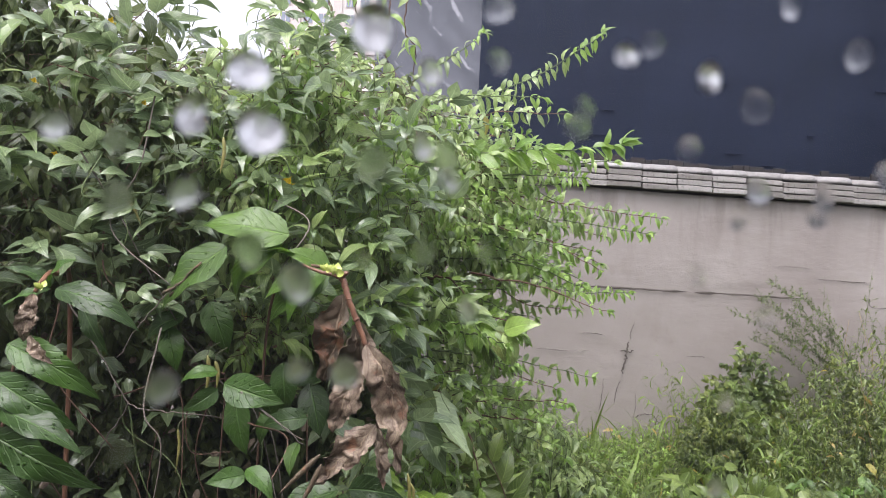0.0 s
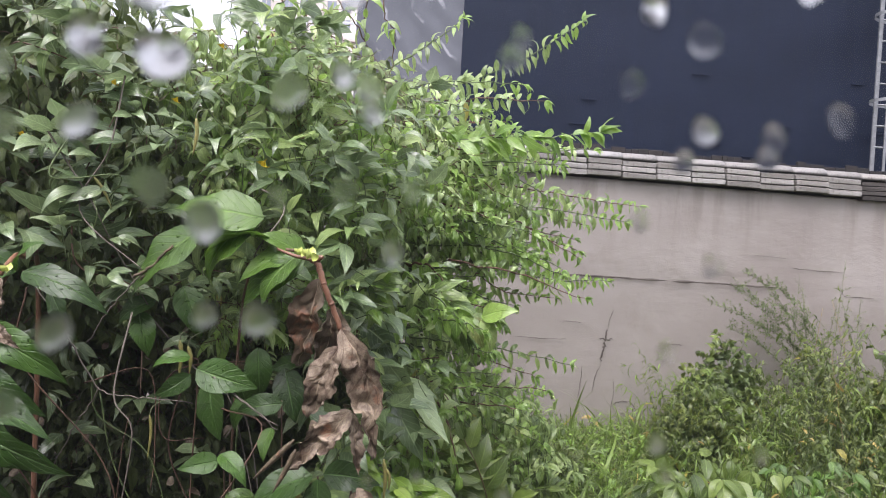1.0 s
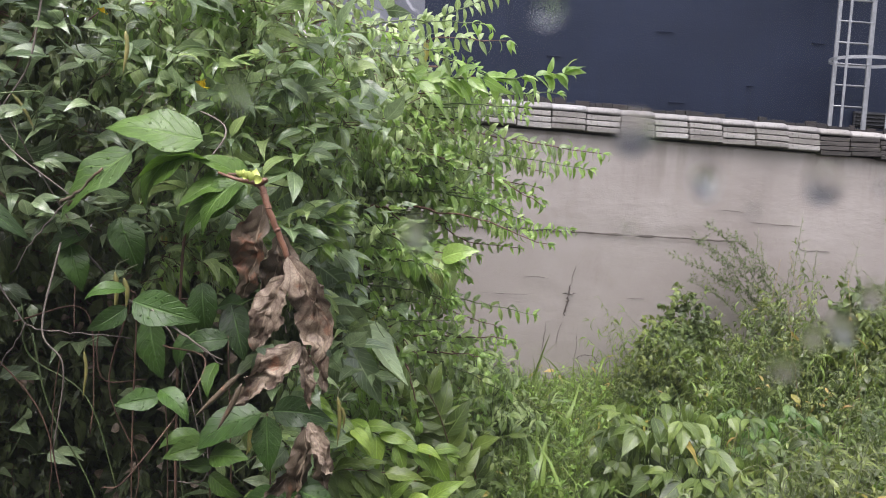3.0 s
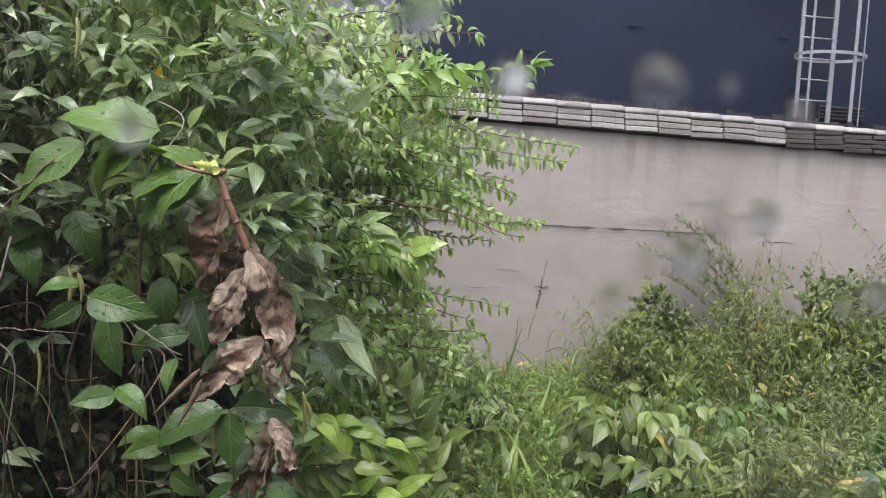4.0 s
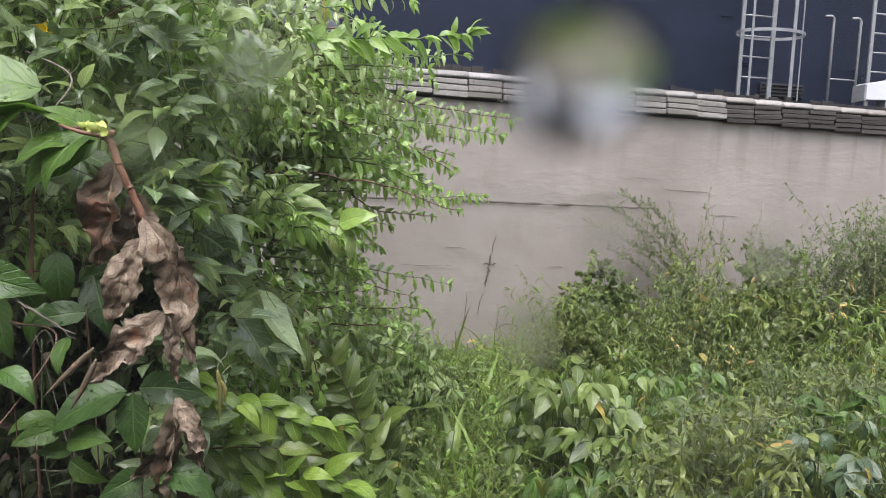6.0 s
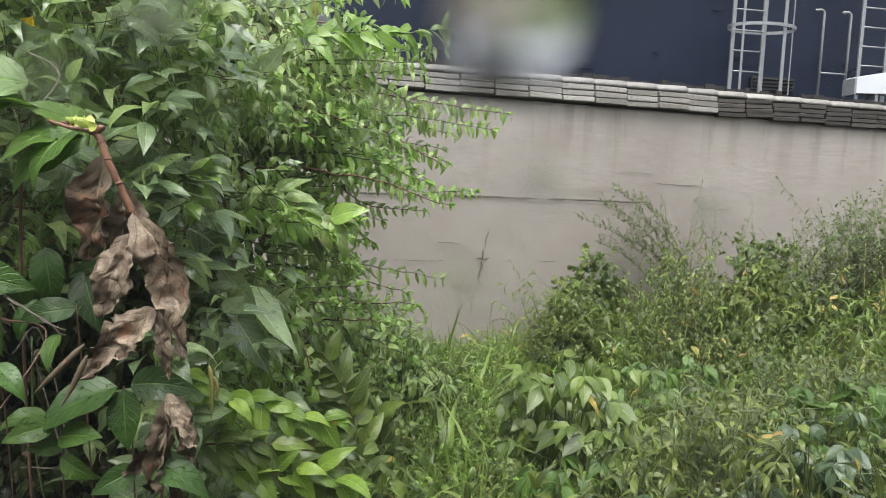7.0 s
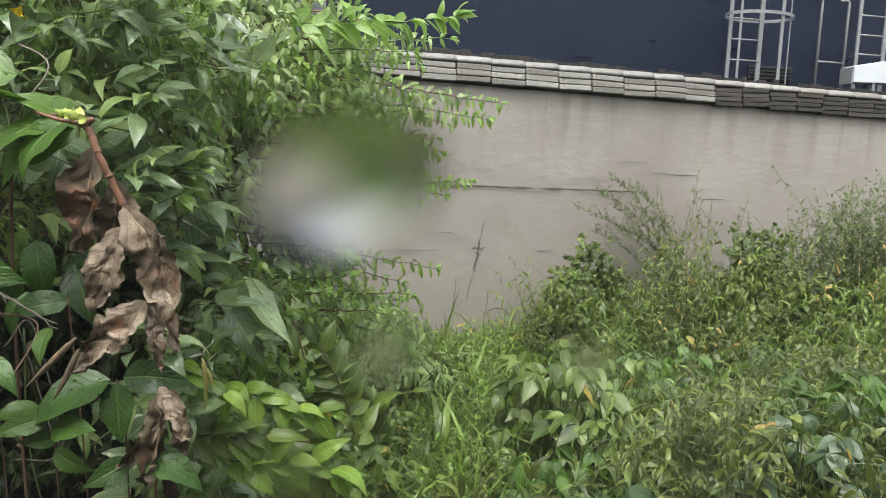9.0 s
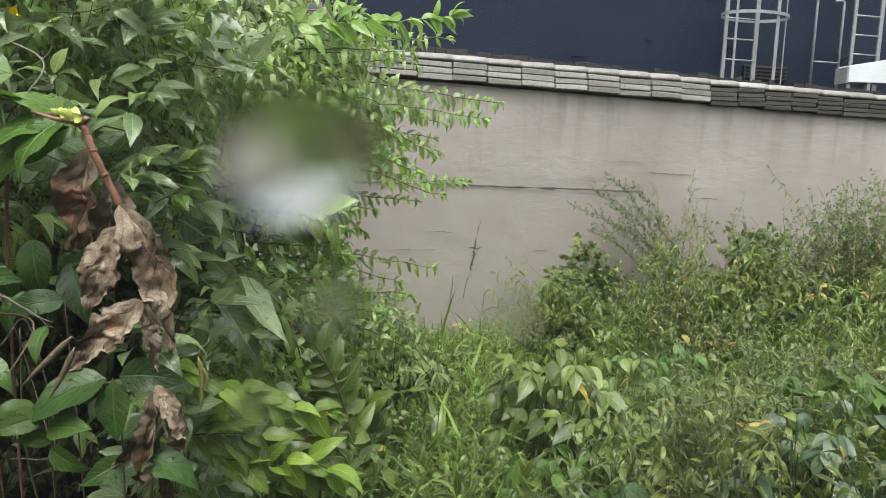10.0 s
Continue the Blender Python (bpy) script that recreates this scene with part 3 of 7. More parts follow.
def cap_mesh(name, length, seed, material):
    """A ridge tile: half-round on top, swelling at one end."""
    g = np.random.default_rng(seed)
    verts, faces = [], []
    n, m = 10, 5
    for i in range(m):
        s = i / (m - 1)
        rad = 0.135 + 0.008 * s
        for k in range(n):
            a = math.pi * k / (n - 1)
            verts.append(((s - 0.5) * length, 0.135 - math.cos(a) * rad + g.normal(0, 0.001), math.sin(a) * rad * 0.50 + g.normal(0, 0.001)))
    for i in range(m - 1):
        for k in range(n - 1):
            a = i * n + k
            faces.append((a, a + 1, a + n + 1, a + n))
    faces.append(tuple(range(n))[::-1])
    faces.append(tuple((m - 1) * n + k for k in range(n)))
    faces += [(i * n, (i + 1) * n, (i + 1) * n + n - 1, i * n + n - 1) for i in range(m - 1)]
    ob = mesh_object(name, verts, faces, material)
    me = ob.data
    bpy.data.objects.remove(ob)
    return me


def make_coping():
    g = np.random.default_rng(21)
    tiles = [tile_mesh("tile", 0.313, 0.36, 0.0465, TILE_LIGHT, k) for k in range(5)]
    darks = [tile_mesh("tile", 0.296, 0.36, 0.038, TILE_DARK, 10 + k) for k in range(5)]
    caps = [cap_mesh("ridge_tile", 0.33, k, TILE_CAP) for k in range(3)]
    grey_caps = [cap_mesh("ridge_tile", 0.33, 5 + k, TILE_LIGHT) for k in range(3)]
    cope = empty("wall_coping", (0, WALL_Y, 2.4), "weathered grey cement tiles stacked along the wall top", "coping", "", "structure")

    def lay(name, mesh, x, y, z, rx=0, ry=0, rz=0):
        ob = new(name, mesh)
        ob.parent = cope
        ob.matrix_basis = pose(x, y - WALL_Y, z - 2.4, rx, ry, rz)

    pitch = 0.3225
    first = 4.36 - pitch * 34
    for i in range(34):
        x = first + (i + 0.5) * pitch
        z0 = coping_bottom(x) + g.normal(0, 0.003)
        tip = g.normal(0, 0.5)
        slip = g.normal(0, 0.006)
        for k in range(3):
            lay("tile", tiles[(i + 2 * k) % 5], x + g.normal(0, 0.003), WALL_Y - 0.095 + 0.012 * k + slip + g.normal(0, 0.003), z0 + k * 0.056, g.normal(0, 0.4), tip + 1.2 + g.normal(0, 0.25), g.normal(0, 0.5))
    for i in range(26):
        x = 4.36 + (i + 0.5) * 0.305
        z0 = coping_bottom(x) - 0.018 + g.normal(0, 0.004)
        tip = g.normal(0, 0.7)
        for k in range(4):
            lay("tile", darks[(i + k) % 5], x + g.normal(0, 0.004), WALL_Y - 0.08 + 0.008 * k + g.normal(0, 0.006), z0 + k * 0.045, g.normal(0, 0.6), tip + g.normal(0, 0.4), g.normal(0, 0.9))
    for i in range(58):
        x = first + 0.16 + i * 0.3225
        z = coping_bottom(x) + 0.176 + (0.0 if x < 4.4 else -0.006) + g.normal(0, 0.003)
        lay("ridge_tile", (caps if x < 4.4 else grey_caps)[i % 3], x, WALL_Y - 0.045, z, g.normal(0, 0.5), g.normal(0.8, 0.4), g.normal(0, 0.6))


make_coping()


def make_edge_boards():
    """A ragged dark board edge that shows behind the coping."""
    g = np.random.default_rng(5)
    edge = empty("edge_boards", (0, WALL_Y + 0.3, 2.3), "row of rotten dark brown boards behind the coping", "boards")
    x = -1.5
    while x < 7.6:
        w = g.uniform(0.05, 0.16)
        bm = bmesh.new()
        top = coping_bottom(x) + 0.335 + g.normal(0, 0.012) - 0.006 * max(0, x - 1)
        box(bm, x, x + w * 0.96, WALL_Y + 0.30 + g.uniform(0, 0.012), WALL_Y + 0.33, 0.0, top, 0.004)
        bmesh.ops.translate(bm, verts=bm.verts, vec=(0, -WALL_Y - 0.3, -2.3))
        part("board", bm, EDGE_WOOD, edge)
        x += w
    return edge


make_edge_boards()

# ---- the dark building behind ----
BLD_Y = 9.3


def make_building():
    b = empty("dark_building", (7, BLD_Y, 0), "large building clad in dark navy waterproof sheet", "building")
    g = np.random.default_rng(3)
    xs = [0.72, 3.3, 6.2, 9.1, 12.0, 16.0, 22.0]
    zs = [0.0, 1.6, 2.75, 3.55, 4.35, 5.15, 6.05]
    bm = bmesh.new()
    box(bm, 0.74, 22, BLD_Y + 0.04, BLD_Y + 9, -0.2, 6.05)
    bmesh.ops.translate(bm, verts=bm.verts, vec=(-7, -BLD_Y, 0))
    part("body", bm, CLAD, b)
    bm = bmesh.new()
    box(bm, 0.6, 22.2, BLD_Y - 0.1, BLD_Y + 9.2, 6.05, 6.2, 0.02)
    bmesh.ops.translate(bm, verts=bm.verts, vec=(-7, -BLD_Y, 0))
    part("roof", bm, BLACK, b)
    for i in range(len(xs) - 1):
        for j in range(len(zs) - 1):
            # each strip of sheet overlaps the one below and buckles slightly
            n, m = 12, 5
            v, f = [], []
            for q in range(m):
                for p in range(n):
                    x = xs[i] + (xs[i + 1] - xs[i]) * p / (n - 1)
                    z = zs[j] - 0.02 + (zs[j + 1] - zs[j] + 0.02) * q / (m - 1)
                    sag = 0.010 * noise.noise((x * 1.3, z * 3, 9)) * (1 if q == 0 else 0.3)
                    y = BLD_Y + 0.012 * noise.noise((x * 0.9, z * 1.1, 4)) + 0.0008 * (q / (m - 1))
                    v.append((x - 7, y - BLD_Y, z + sag))
            f = [(q * n + p, q * n + p + 1, (q + 1) * n + p + 1, (q + 1) * n + p) for q in range(m - 1) for p in range(n - 1)]
            ob = mesh_object("cladding_sheet", v, f, CLAD, b)
    # small tears and battens on the cladding
    for k in range(9):
        x, z = g.uniform(2, 7), g.uniform(2.9, 5.2)
        bm = bmesh.new()
        w = g.uniform(0.10, 0.30)
        box(bm, x - w / 2, x + w / 2, BLD_Y - 0.032, BLD_Y - 0.02, z, z + 0.02, 0.003)
        bmesh.ops.translate(bm, verts=bm.verts, vec=(-7, -BLD_Y, 0))
        part("loose_flap", bm, CLAD, b)
    return b


make_building()


def make_grey_wing():
    """The set-back end of the building, wrapped in grey plastic sheet."""
    b = empty("sheeted_wing", (0, 10.2, 0), "building end wrapped in creased grey plastic sheet", "building")
    v, f = [], []
    n, m = 18, 26
    a, c = np.array((0.735, BLD_Y + 0.02)), np.array((-0.92, 10.5))
    for q in range(m):
        for p in range(n):
            s, z = p / (n - 1), 6.3 * q / (m - 1)
            x, y = a * (1 - s) + c * s
            d = 0.05 * noise.noise((s * 5, z * 0.9, 2)) * math.sin(math.pi * s)
            v.append((x + 0.6 * d, y - 10.2 - d, z))
    f = [(q * n + p, (q + 1) * n + p, (q + 1) * n + p + 1, q * n + p + 1) for q in range(m - 1) for p in range(n - 1)]
    mesh_object("sheet", v, f, SHEET, b)
    bm = bmesh.new()
    box(bm, -0.9, 0.72, 0.35, 6, 0, 6.2)
    for w in bm.verts:
        if w.co.x < 0:
            w.co.y += 0.35
    part("body", bm, CLAD, b)


make_grey_wing()


def make_ladder(name, x0, x1, z0, z1, y, label, cage=False, rung=0.30, y1=None, first=None):
    y1 = y if y1 is None else y1
    lad = empty(name, (x0, y, z0), label, "ladder")
    o = np.array((x0, y, z0))
    for x, yy, wide in ((x0, y, 0.028), (x1, y1, 0.034)):
        bm = bmesh.new()
        box(bm, x - wide, x + wide, yy - 0.012, yy + 0.012, z0, z1, 0.004)
        bmesh.ops.translate(bm, verts=bm.verts, vec=-Vector(o))
        part("rail", bm, STEEL, lad)
    z = first if first else z0 + 0.2
    while z < z1:
        tubes("rung", [([np.array((x0, y, z)) - o, np.array((x1, y1, z)) - o], 0.014, 0.014)], STEEL, lad, "", 8)
        z += rung
    for zz in (z0 + 0.9, z0 + 3.2):
        for x, yy in ((x0, y), (x1, y1)):
            tubes("bracket", [([np.array((x, yy, zz)) - o, np.array((x + 0.31, BLD_Y + 0.01, zz)) - o], 0.012, 0.012)], STEEL, lad, "", 6)
    if cage:
        mid = np.array((6.87, 8.80, 0))
        for zz in (3.92, 5.1, 6.3):
            arc = [mid + np.array((0.515 * math.cos(a), 0.30 * math.sin(a), zz)) - o for a in np.linspace(0, 2 * math.pi, 41)]
            v, f = [], []
            for p in arc:
                out = unit((p[0] + o[0] - mid[0], p[1] + o[1] - mid[1], 0)) * 0.005
                v += [p - UP * 0.022, p + UP * 0.022, p + out + UP * 0.022, p + out - UP * 0.022]
            for i in range(len(arc) - 1):
                for k in range(4):
                    f.append((i * 4 + k, i * 4 + (k + 1) % 4, (i + 1) * 4 + (k + 1) % 4, (i + 1) * 4 + k))
            mesh_object("cage_hoop", v, f, STEEL, lad, "", None, False)
        for x, yy, wide in ((7.06, 8.55, 0.026), (6.45, 8.62, 0.018), (7.385, 8.80, 0.009)):
            bm = bmesh.new()
            box(bm, x - wide, x + wide, yy - 0.006, yy + 0.006, z0 + 0.2, z1, 0.003)
            bmesh.ops.translate(bm, verts=bm.verts, vec=-Vector(o))
            part("cage_bar", bm, STEEL, lad)
    return lad


make_ladder("cage_ladder", 6.445, 6.945, 2.6, 6.9, 8.85, "galvanised steel caged ladder fixed to the dark building", True, 0.291, None, 3.30)
make_ladder("wall_ladder", 8.58, 9.05, 2.6, 6.9, 8.82, "narrow galvanised steel ladder on the dark building", False, 0.283, None, 3.22)


def make_handrail():
    h = empty("grab_rail", (7.95, 8.8, 2.6), "steel grab rail with two hooked posts", "rail")
    for x in (7.89, 8.35):
        line = [(x - 7.95, 0, 0)] + [(x - 7.95, 0, 1.58)] + [(x - 7.95 - 0.06 * (1 - math.cos(a)), 0, 1.59 + 0.06 * math.sin(a)) for a in np.linspace(0.2, 1.57, 5)] + [(x - 8.12, -0.03, 1.63)]
        tubes("post", [(line, 0.021, 0.021)], STEEL, h, "", 8)
        tubes("bracket", [([(x - 7.95, 0, 1.0), (x - 7.52, BLD_Y - 8.79, 1.0)], 0.014, 0.014)], STEEL, h, "", 6)
    tubes("crossbar", [([(-0.06, 0, 0.75), (0.40, 0, 0.75)], 0.014, 0.014)], STEEL, h, "", 8)


make_handrail()


def make_box_unit():
    u = empty("white_duct", (8.55, 8.2, 2.6), "white coated metal duct box beside the ladder", "duct")
    bm = bmesh.new()
    box(bm, -0.64, 2.2, -0.10, 0.10, 0.37, 0.595, 0.008)
    for v in bm.verts:
        v.co.z += (v.co.x + 0.64) * (0.19 if v.co.z > 0.48 else 0.03)
    part("casing", bm, WHITE, u)
    bm = bmesh.new()
    box(bm, -0.68, -0.645, -0.11, 0.11, 0.35, 0.575, 0.005)
    part("end_plate", bm, STEEL, u)
    for x in (-0.3, 1.6):
        bm = bmesh.new()
        box(bm, x, x + 0.05, -0.08, 0.08, -2.6, 0.385 + 0.03 * (x + 0.64), 0.004)
        part("leg", bm, STEEL, u)


make_box_unit()


def make_vent():
    v = empty("wall_vent", (7.4, BLD_Y - 0.06, 3.1), "black louvred vent low on the dark building", "vent")
    bm = bmesh.new()
    box(bm, -0.3, 0.45, 0.02, 0.05, 0, 0.22, 0.006)
    part("backing", bm, BLACK, v)
    for k in range(4):
        bm = bmesh.new()
        box(bm, -0.28, 0.43, -0.02, 0.02, 0.02 + k * 0.053, 0.032 + k * 0.053, 0.002)
        part("slat", bm, BLACK, v)


make_vent()


# ---- far apartment building ----
def make_apartments():
    b = empty("apartment_building", (-26, 112, 0), "distant pale apartment block with rows of windows", "building")
    bm = bmesh.new()
    box(bm, -3.0, 16, 0, 16, -1, 72)
    part("wall", bm, FACADE, b)
    for x in (-0.9, 6.1):
        bm = bmesh.new()
        box(bm, x, x + 1.5, -0.6, 0.1, 0, 72)
        part("pier", bm, FACADE_PINK, b)
    frame_bm = bmesh.new()
    box(frame_bm, -0.85, 0.85, -0.10, 0.05, -0.95, 0.95)
    f_ob = part("window", frame_bm, FACADE_PINK, b)
    f_me = f_ob.data
    bpy.data.objects.remove(f_ob)
    pane_bm = bmesh.new()
    for x in (-0.74, 0.06):
        box(pane_bm, x, x + 0.68, -0.16, -0.08, -0.82, 0.82)
    p_ob = part("pane", pane_bm, PANE, b)
    p_me = p_ob.data
    bpy.data.objects.remove(p_ob)
    for j in range(14):
        for x in (-2.0, 1.8, 4.4, 9.0, 11.4, 14.0):
            w = new("window", f_me)
            w.parent = b
            w.location = (x, 0, 30.0 + j * 3.0)
            p = new("pane", p_me)
            p.parent = w
    low = empty("low_house", (-7, 40, 0), "low pale house with a roof railing", "building")
    bm = bmesh.new()
    box(bm, -3.2, 6.5, 0, 8, -0.5, 13.0)
    part("wall", bm, FACADE, low)
    bm = bmesh.new()
    box(bm, -3.4, 6.7, -0.2, 8.2, 13.0, 13.25, 0.03)
    part("roof_edge", bm, FACADE_PINK, low)
    for k in range(28):
        bm = bmesh.new()
        box(bm, -3.2 + k * 0.35, -3.13 + k * 0.35, -0.05, 0.01, 13.25, 14.1)
        part("baluster", bm, WHITE, low)
    bm = bmesh.new()
    box(bm, -3.3, 6.6, -0.08, 0.04, 14.1, 14.22)
    part("handrail", bm, WHITE, low)


make_apartments()

# ---- vegetation helpers ----
SHOOT_LEAF = leaf_meshes("leaf", LANCE, LEAF_MID)
YOUNG_LEAF = leaf_meshes("leaf", LANCE, LEAF_LIGHT)
# bean leaves in the green that has shade put into its colour
VINE_LEAF = leaf_meshes("leaf", HERO, LEAF_DEEP_SHADED)
VINE_YOUNG = leaf_meshes("leaf", HERO, LEAF_SAPLING)
WEED_BROAD = leaf_meshes("leaf", BROAD, LEAF_WEED)
PETAL_MESH = leaf_meshes("petal", [leaf_shape(0.9, 5, 0.5, 0.6, 0.05, 0.8, 1)], PETAL)[0]
OVATE = [leaf_shape(w, 7, 0.24, d, 0.03, 0.85, 110 + k, 2) for k, (w, d) in enumerate(((0.54, 0.5), (0.46, 0.9), (0.50, 1.2)))]
YOUNG_BROAD = leaf_meshes("leaf", OVATE, LEAF_MID) + leaf_meshes("leaf", OVATE[:2], LEAF_LIGHT)
BUD_MESH = leaf_meshes("bud", [leaf_shape(0.7, 5, 0.7, -0.6, 0.05, 0.8, 1)], BUD)[0]


def front(x):
    """How far ahead the near face of the thicket stands, along x."""
    return float(np.interp(x, [-3.0, -1.2, -0.5, 0.10, 0.30, 0.5, 0.8, 1.1], [1.25, 1.45, 1.6, 1.75, 2.2, 2.75, 3.35, 3.9]))


def thicket_top(x, y):
    return float(np.interp(x - 0.22 * (y - 1.6), [-3, -0.95, -0.65, -0.45, -0.22, -0.1, 0.0, 0.3], [2.95, 2.62, 2.52, 2.62, 2.55, 2.38, 2.36, 2.30]))


def set_leaf(mesh, parent, at, rot, size, name="leaf"):
    ob = new(name, mesh)
    ob.parent = parent
    ob.matrix_basis = Matrix([[*(rot[r] * size), at[r]] for r in range(3)] + [[0, 0, 0, 1]])
    return ob


def leafy_shoot(parent, o, points, size, gap, seed, meshes, tip_meshes, stem, start=0.12, along=0.38, sag=0.12):
    """An arching shoot under a shrub: opposite pairs, one leaf raised and one hanging, and a bright tuft at the end."""
    g = np.random.default_rng(seed)
    line = bend(points, 7)
    line = line + g.normal(0, 0.004, line.shape)
    sh = tubes("shoot", [(line - o, 0.006, 0.002)], stem, parent, "", 5)
    seg = np.linalg.norm(np.diff(line, axis=0), axis=1)
    run = np.concatenate([[0], np.cumsum(seg)])
    total, s, k = run[-1], run[-1] * start, 0
    put = []
    while s < total:
        i = min(int(np.searchsorted(run, s, side="right")) - 1, len(seg) - 1)
        f = (s - run[i]) / seg[i]
        p, t = line[i] * (1 - f) + line[i + 1] * f, unit(line[i + 1] - line[i])
        grow = 1 - 0.45 * (s / total) ** 2
        side = unit(np.cross(t, UP))
        tilt = g.normal(0, 0.5)
        for h in (1, -1):
            out = UP * h * math.cos(tilt) + side * math.sin(tilt) * h
            d = unit(out * (0.8 if h > 0 else 1.0) + t * along * g.uniform(0.4, 1.6) + g.normal(0, 0.20 + 0.4 * (sag > 0.2), 3) - UP * sag)
            n = unit(np.array((0.0, -1.0, 0.25)) + UP * 0.4 + g.normal(0, 0.45, 3))
            put.append((p, d, n, size * grow * g.uniform(0.75, 1.1) * (0.85 if h > 0 else 1.05), s > total * 0.86))
        s += gap * g.uniform(0.8, 1.25)
        k += 1
    t = unit(line[-1] - line[-2])
    for a in range(5):
        put.append((line[-1], unit(t + g.normal(0, 0.5, 3)), unit(np.array((0, -0.5, 0.8)) + g.normal(0, 0.3, 3)), size * 0.6 * g.uniform(0.7, 1.1), True))
    rot = frames(np.array([q[1] for q in put]), np.array([q[2] for q in put]))
    for i, q in enumerate(put):
        set_leaf((tip_meshes if q[4] else meshes)[i % len(meshes)], sh, q[0] - o, rot[i], q[3])
    return sh


FRESH_LEAF = leaf_meshes("leaf", [leaf_shape(w, 8, 0.22, d, 0.03, 0.85, 140 + k, 2) for k, (w, d) in enumerate(((0.46, 0.5), (0.40, 0.8), (0.50, 0.3), (0.44, 0.9)))], LEAF_FRESH)
SAPLING_LEAF = leaf_meshes("leaf", [leaf_shape(w, 8, 0.40, d, 0.03, 0.80, 150 + k, 2) for k, (w, d) in enumerate(((0.42, 0.4), (0.38, 0.7), (0.46, 0.3), (0.40, 0.9)))], LEAF_BEAN)


def bean_shoot(parent, o, points, size, gap, seed, meshes, tip_meshes, stem):
    """A young shoot: broad pointed leaves in spreading pairs that bow over, with a bright folded bud at its tip."""
    g = np.random.default_rng(seed)
    line = bend(points, 7)
    sh = tubes("shoot", [(line - o, 0.0032, 0.0016)], stem, parent, "", 6)
    seg = np.linalg.norm(np.diff(line, axis=0), axis=1)
    run = np.concatenate([[0], np.cumsum(seg)])
    total, s, put = run[-1], run[-1] * 0.12, []
    while s < total * 0.97:
        i = min(int(np.searchsorted(run, s, side="right")) - 1, len(seg) - 1)
        p, t = line[i] + (line[i + 1] - line[i]) * (s - run[i]) / seg[i], unit(line[i + 1] - line[i])
        side = unit(np.cross(t, UP))
        for h in (1, -1):
            low = unit(np.cross(t, -AHEAD))
            d = unit(t * g.uniform(0.45, 0.95) + low * h * g.uniform(0.25, 0.85) + side * 0.25 - UP * 0.18 + g.normal(0, 0.16, 3))
            n = unit(UP * 0.75 - AHEAD * 0.75 + low * h * 0.25 + g.normal(0, 0.25, 3))
            put.append((p + d * 0.006, d, n, size * g.uniform(0.85, 1.25), s > total * 0.70))
        s += gap * g.uniform(0.85, 1.2)
    t = unit(line[-1] - line[-2])
    for k in range(4):
        put.append((line[-1], unit(t + g.normal(0, 0.42, 3)), unit(UP - AHEAD * 0.4 + g.normal(0, 0.4, 3)), size * g.uniform(0.45, 0.72), True))
    rot = frames(np.array([q[1] for q in put]), np.array([q[2] for q in put]))
    for i, q in enumerate(put):
        set_leaf((tip_meshes if q[4] else meshes)[i % len(meshes)], sh, q[0] - o, rot[i], q[3])


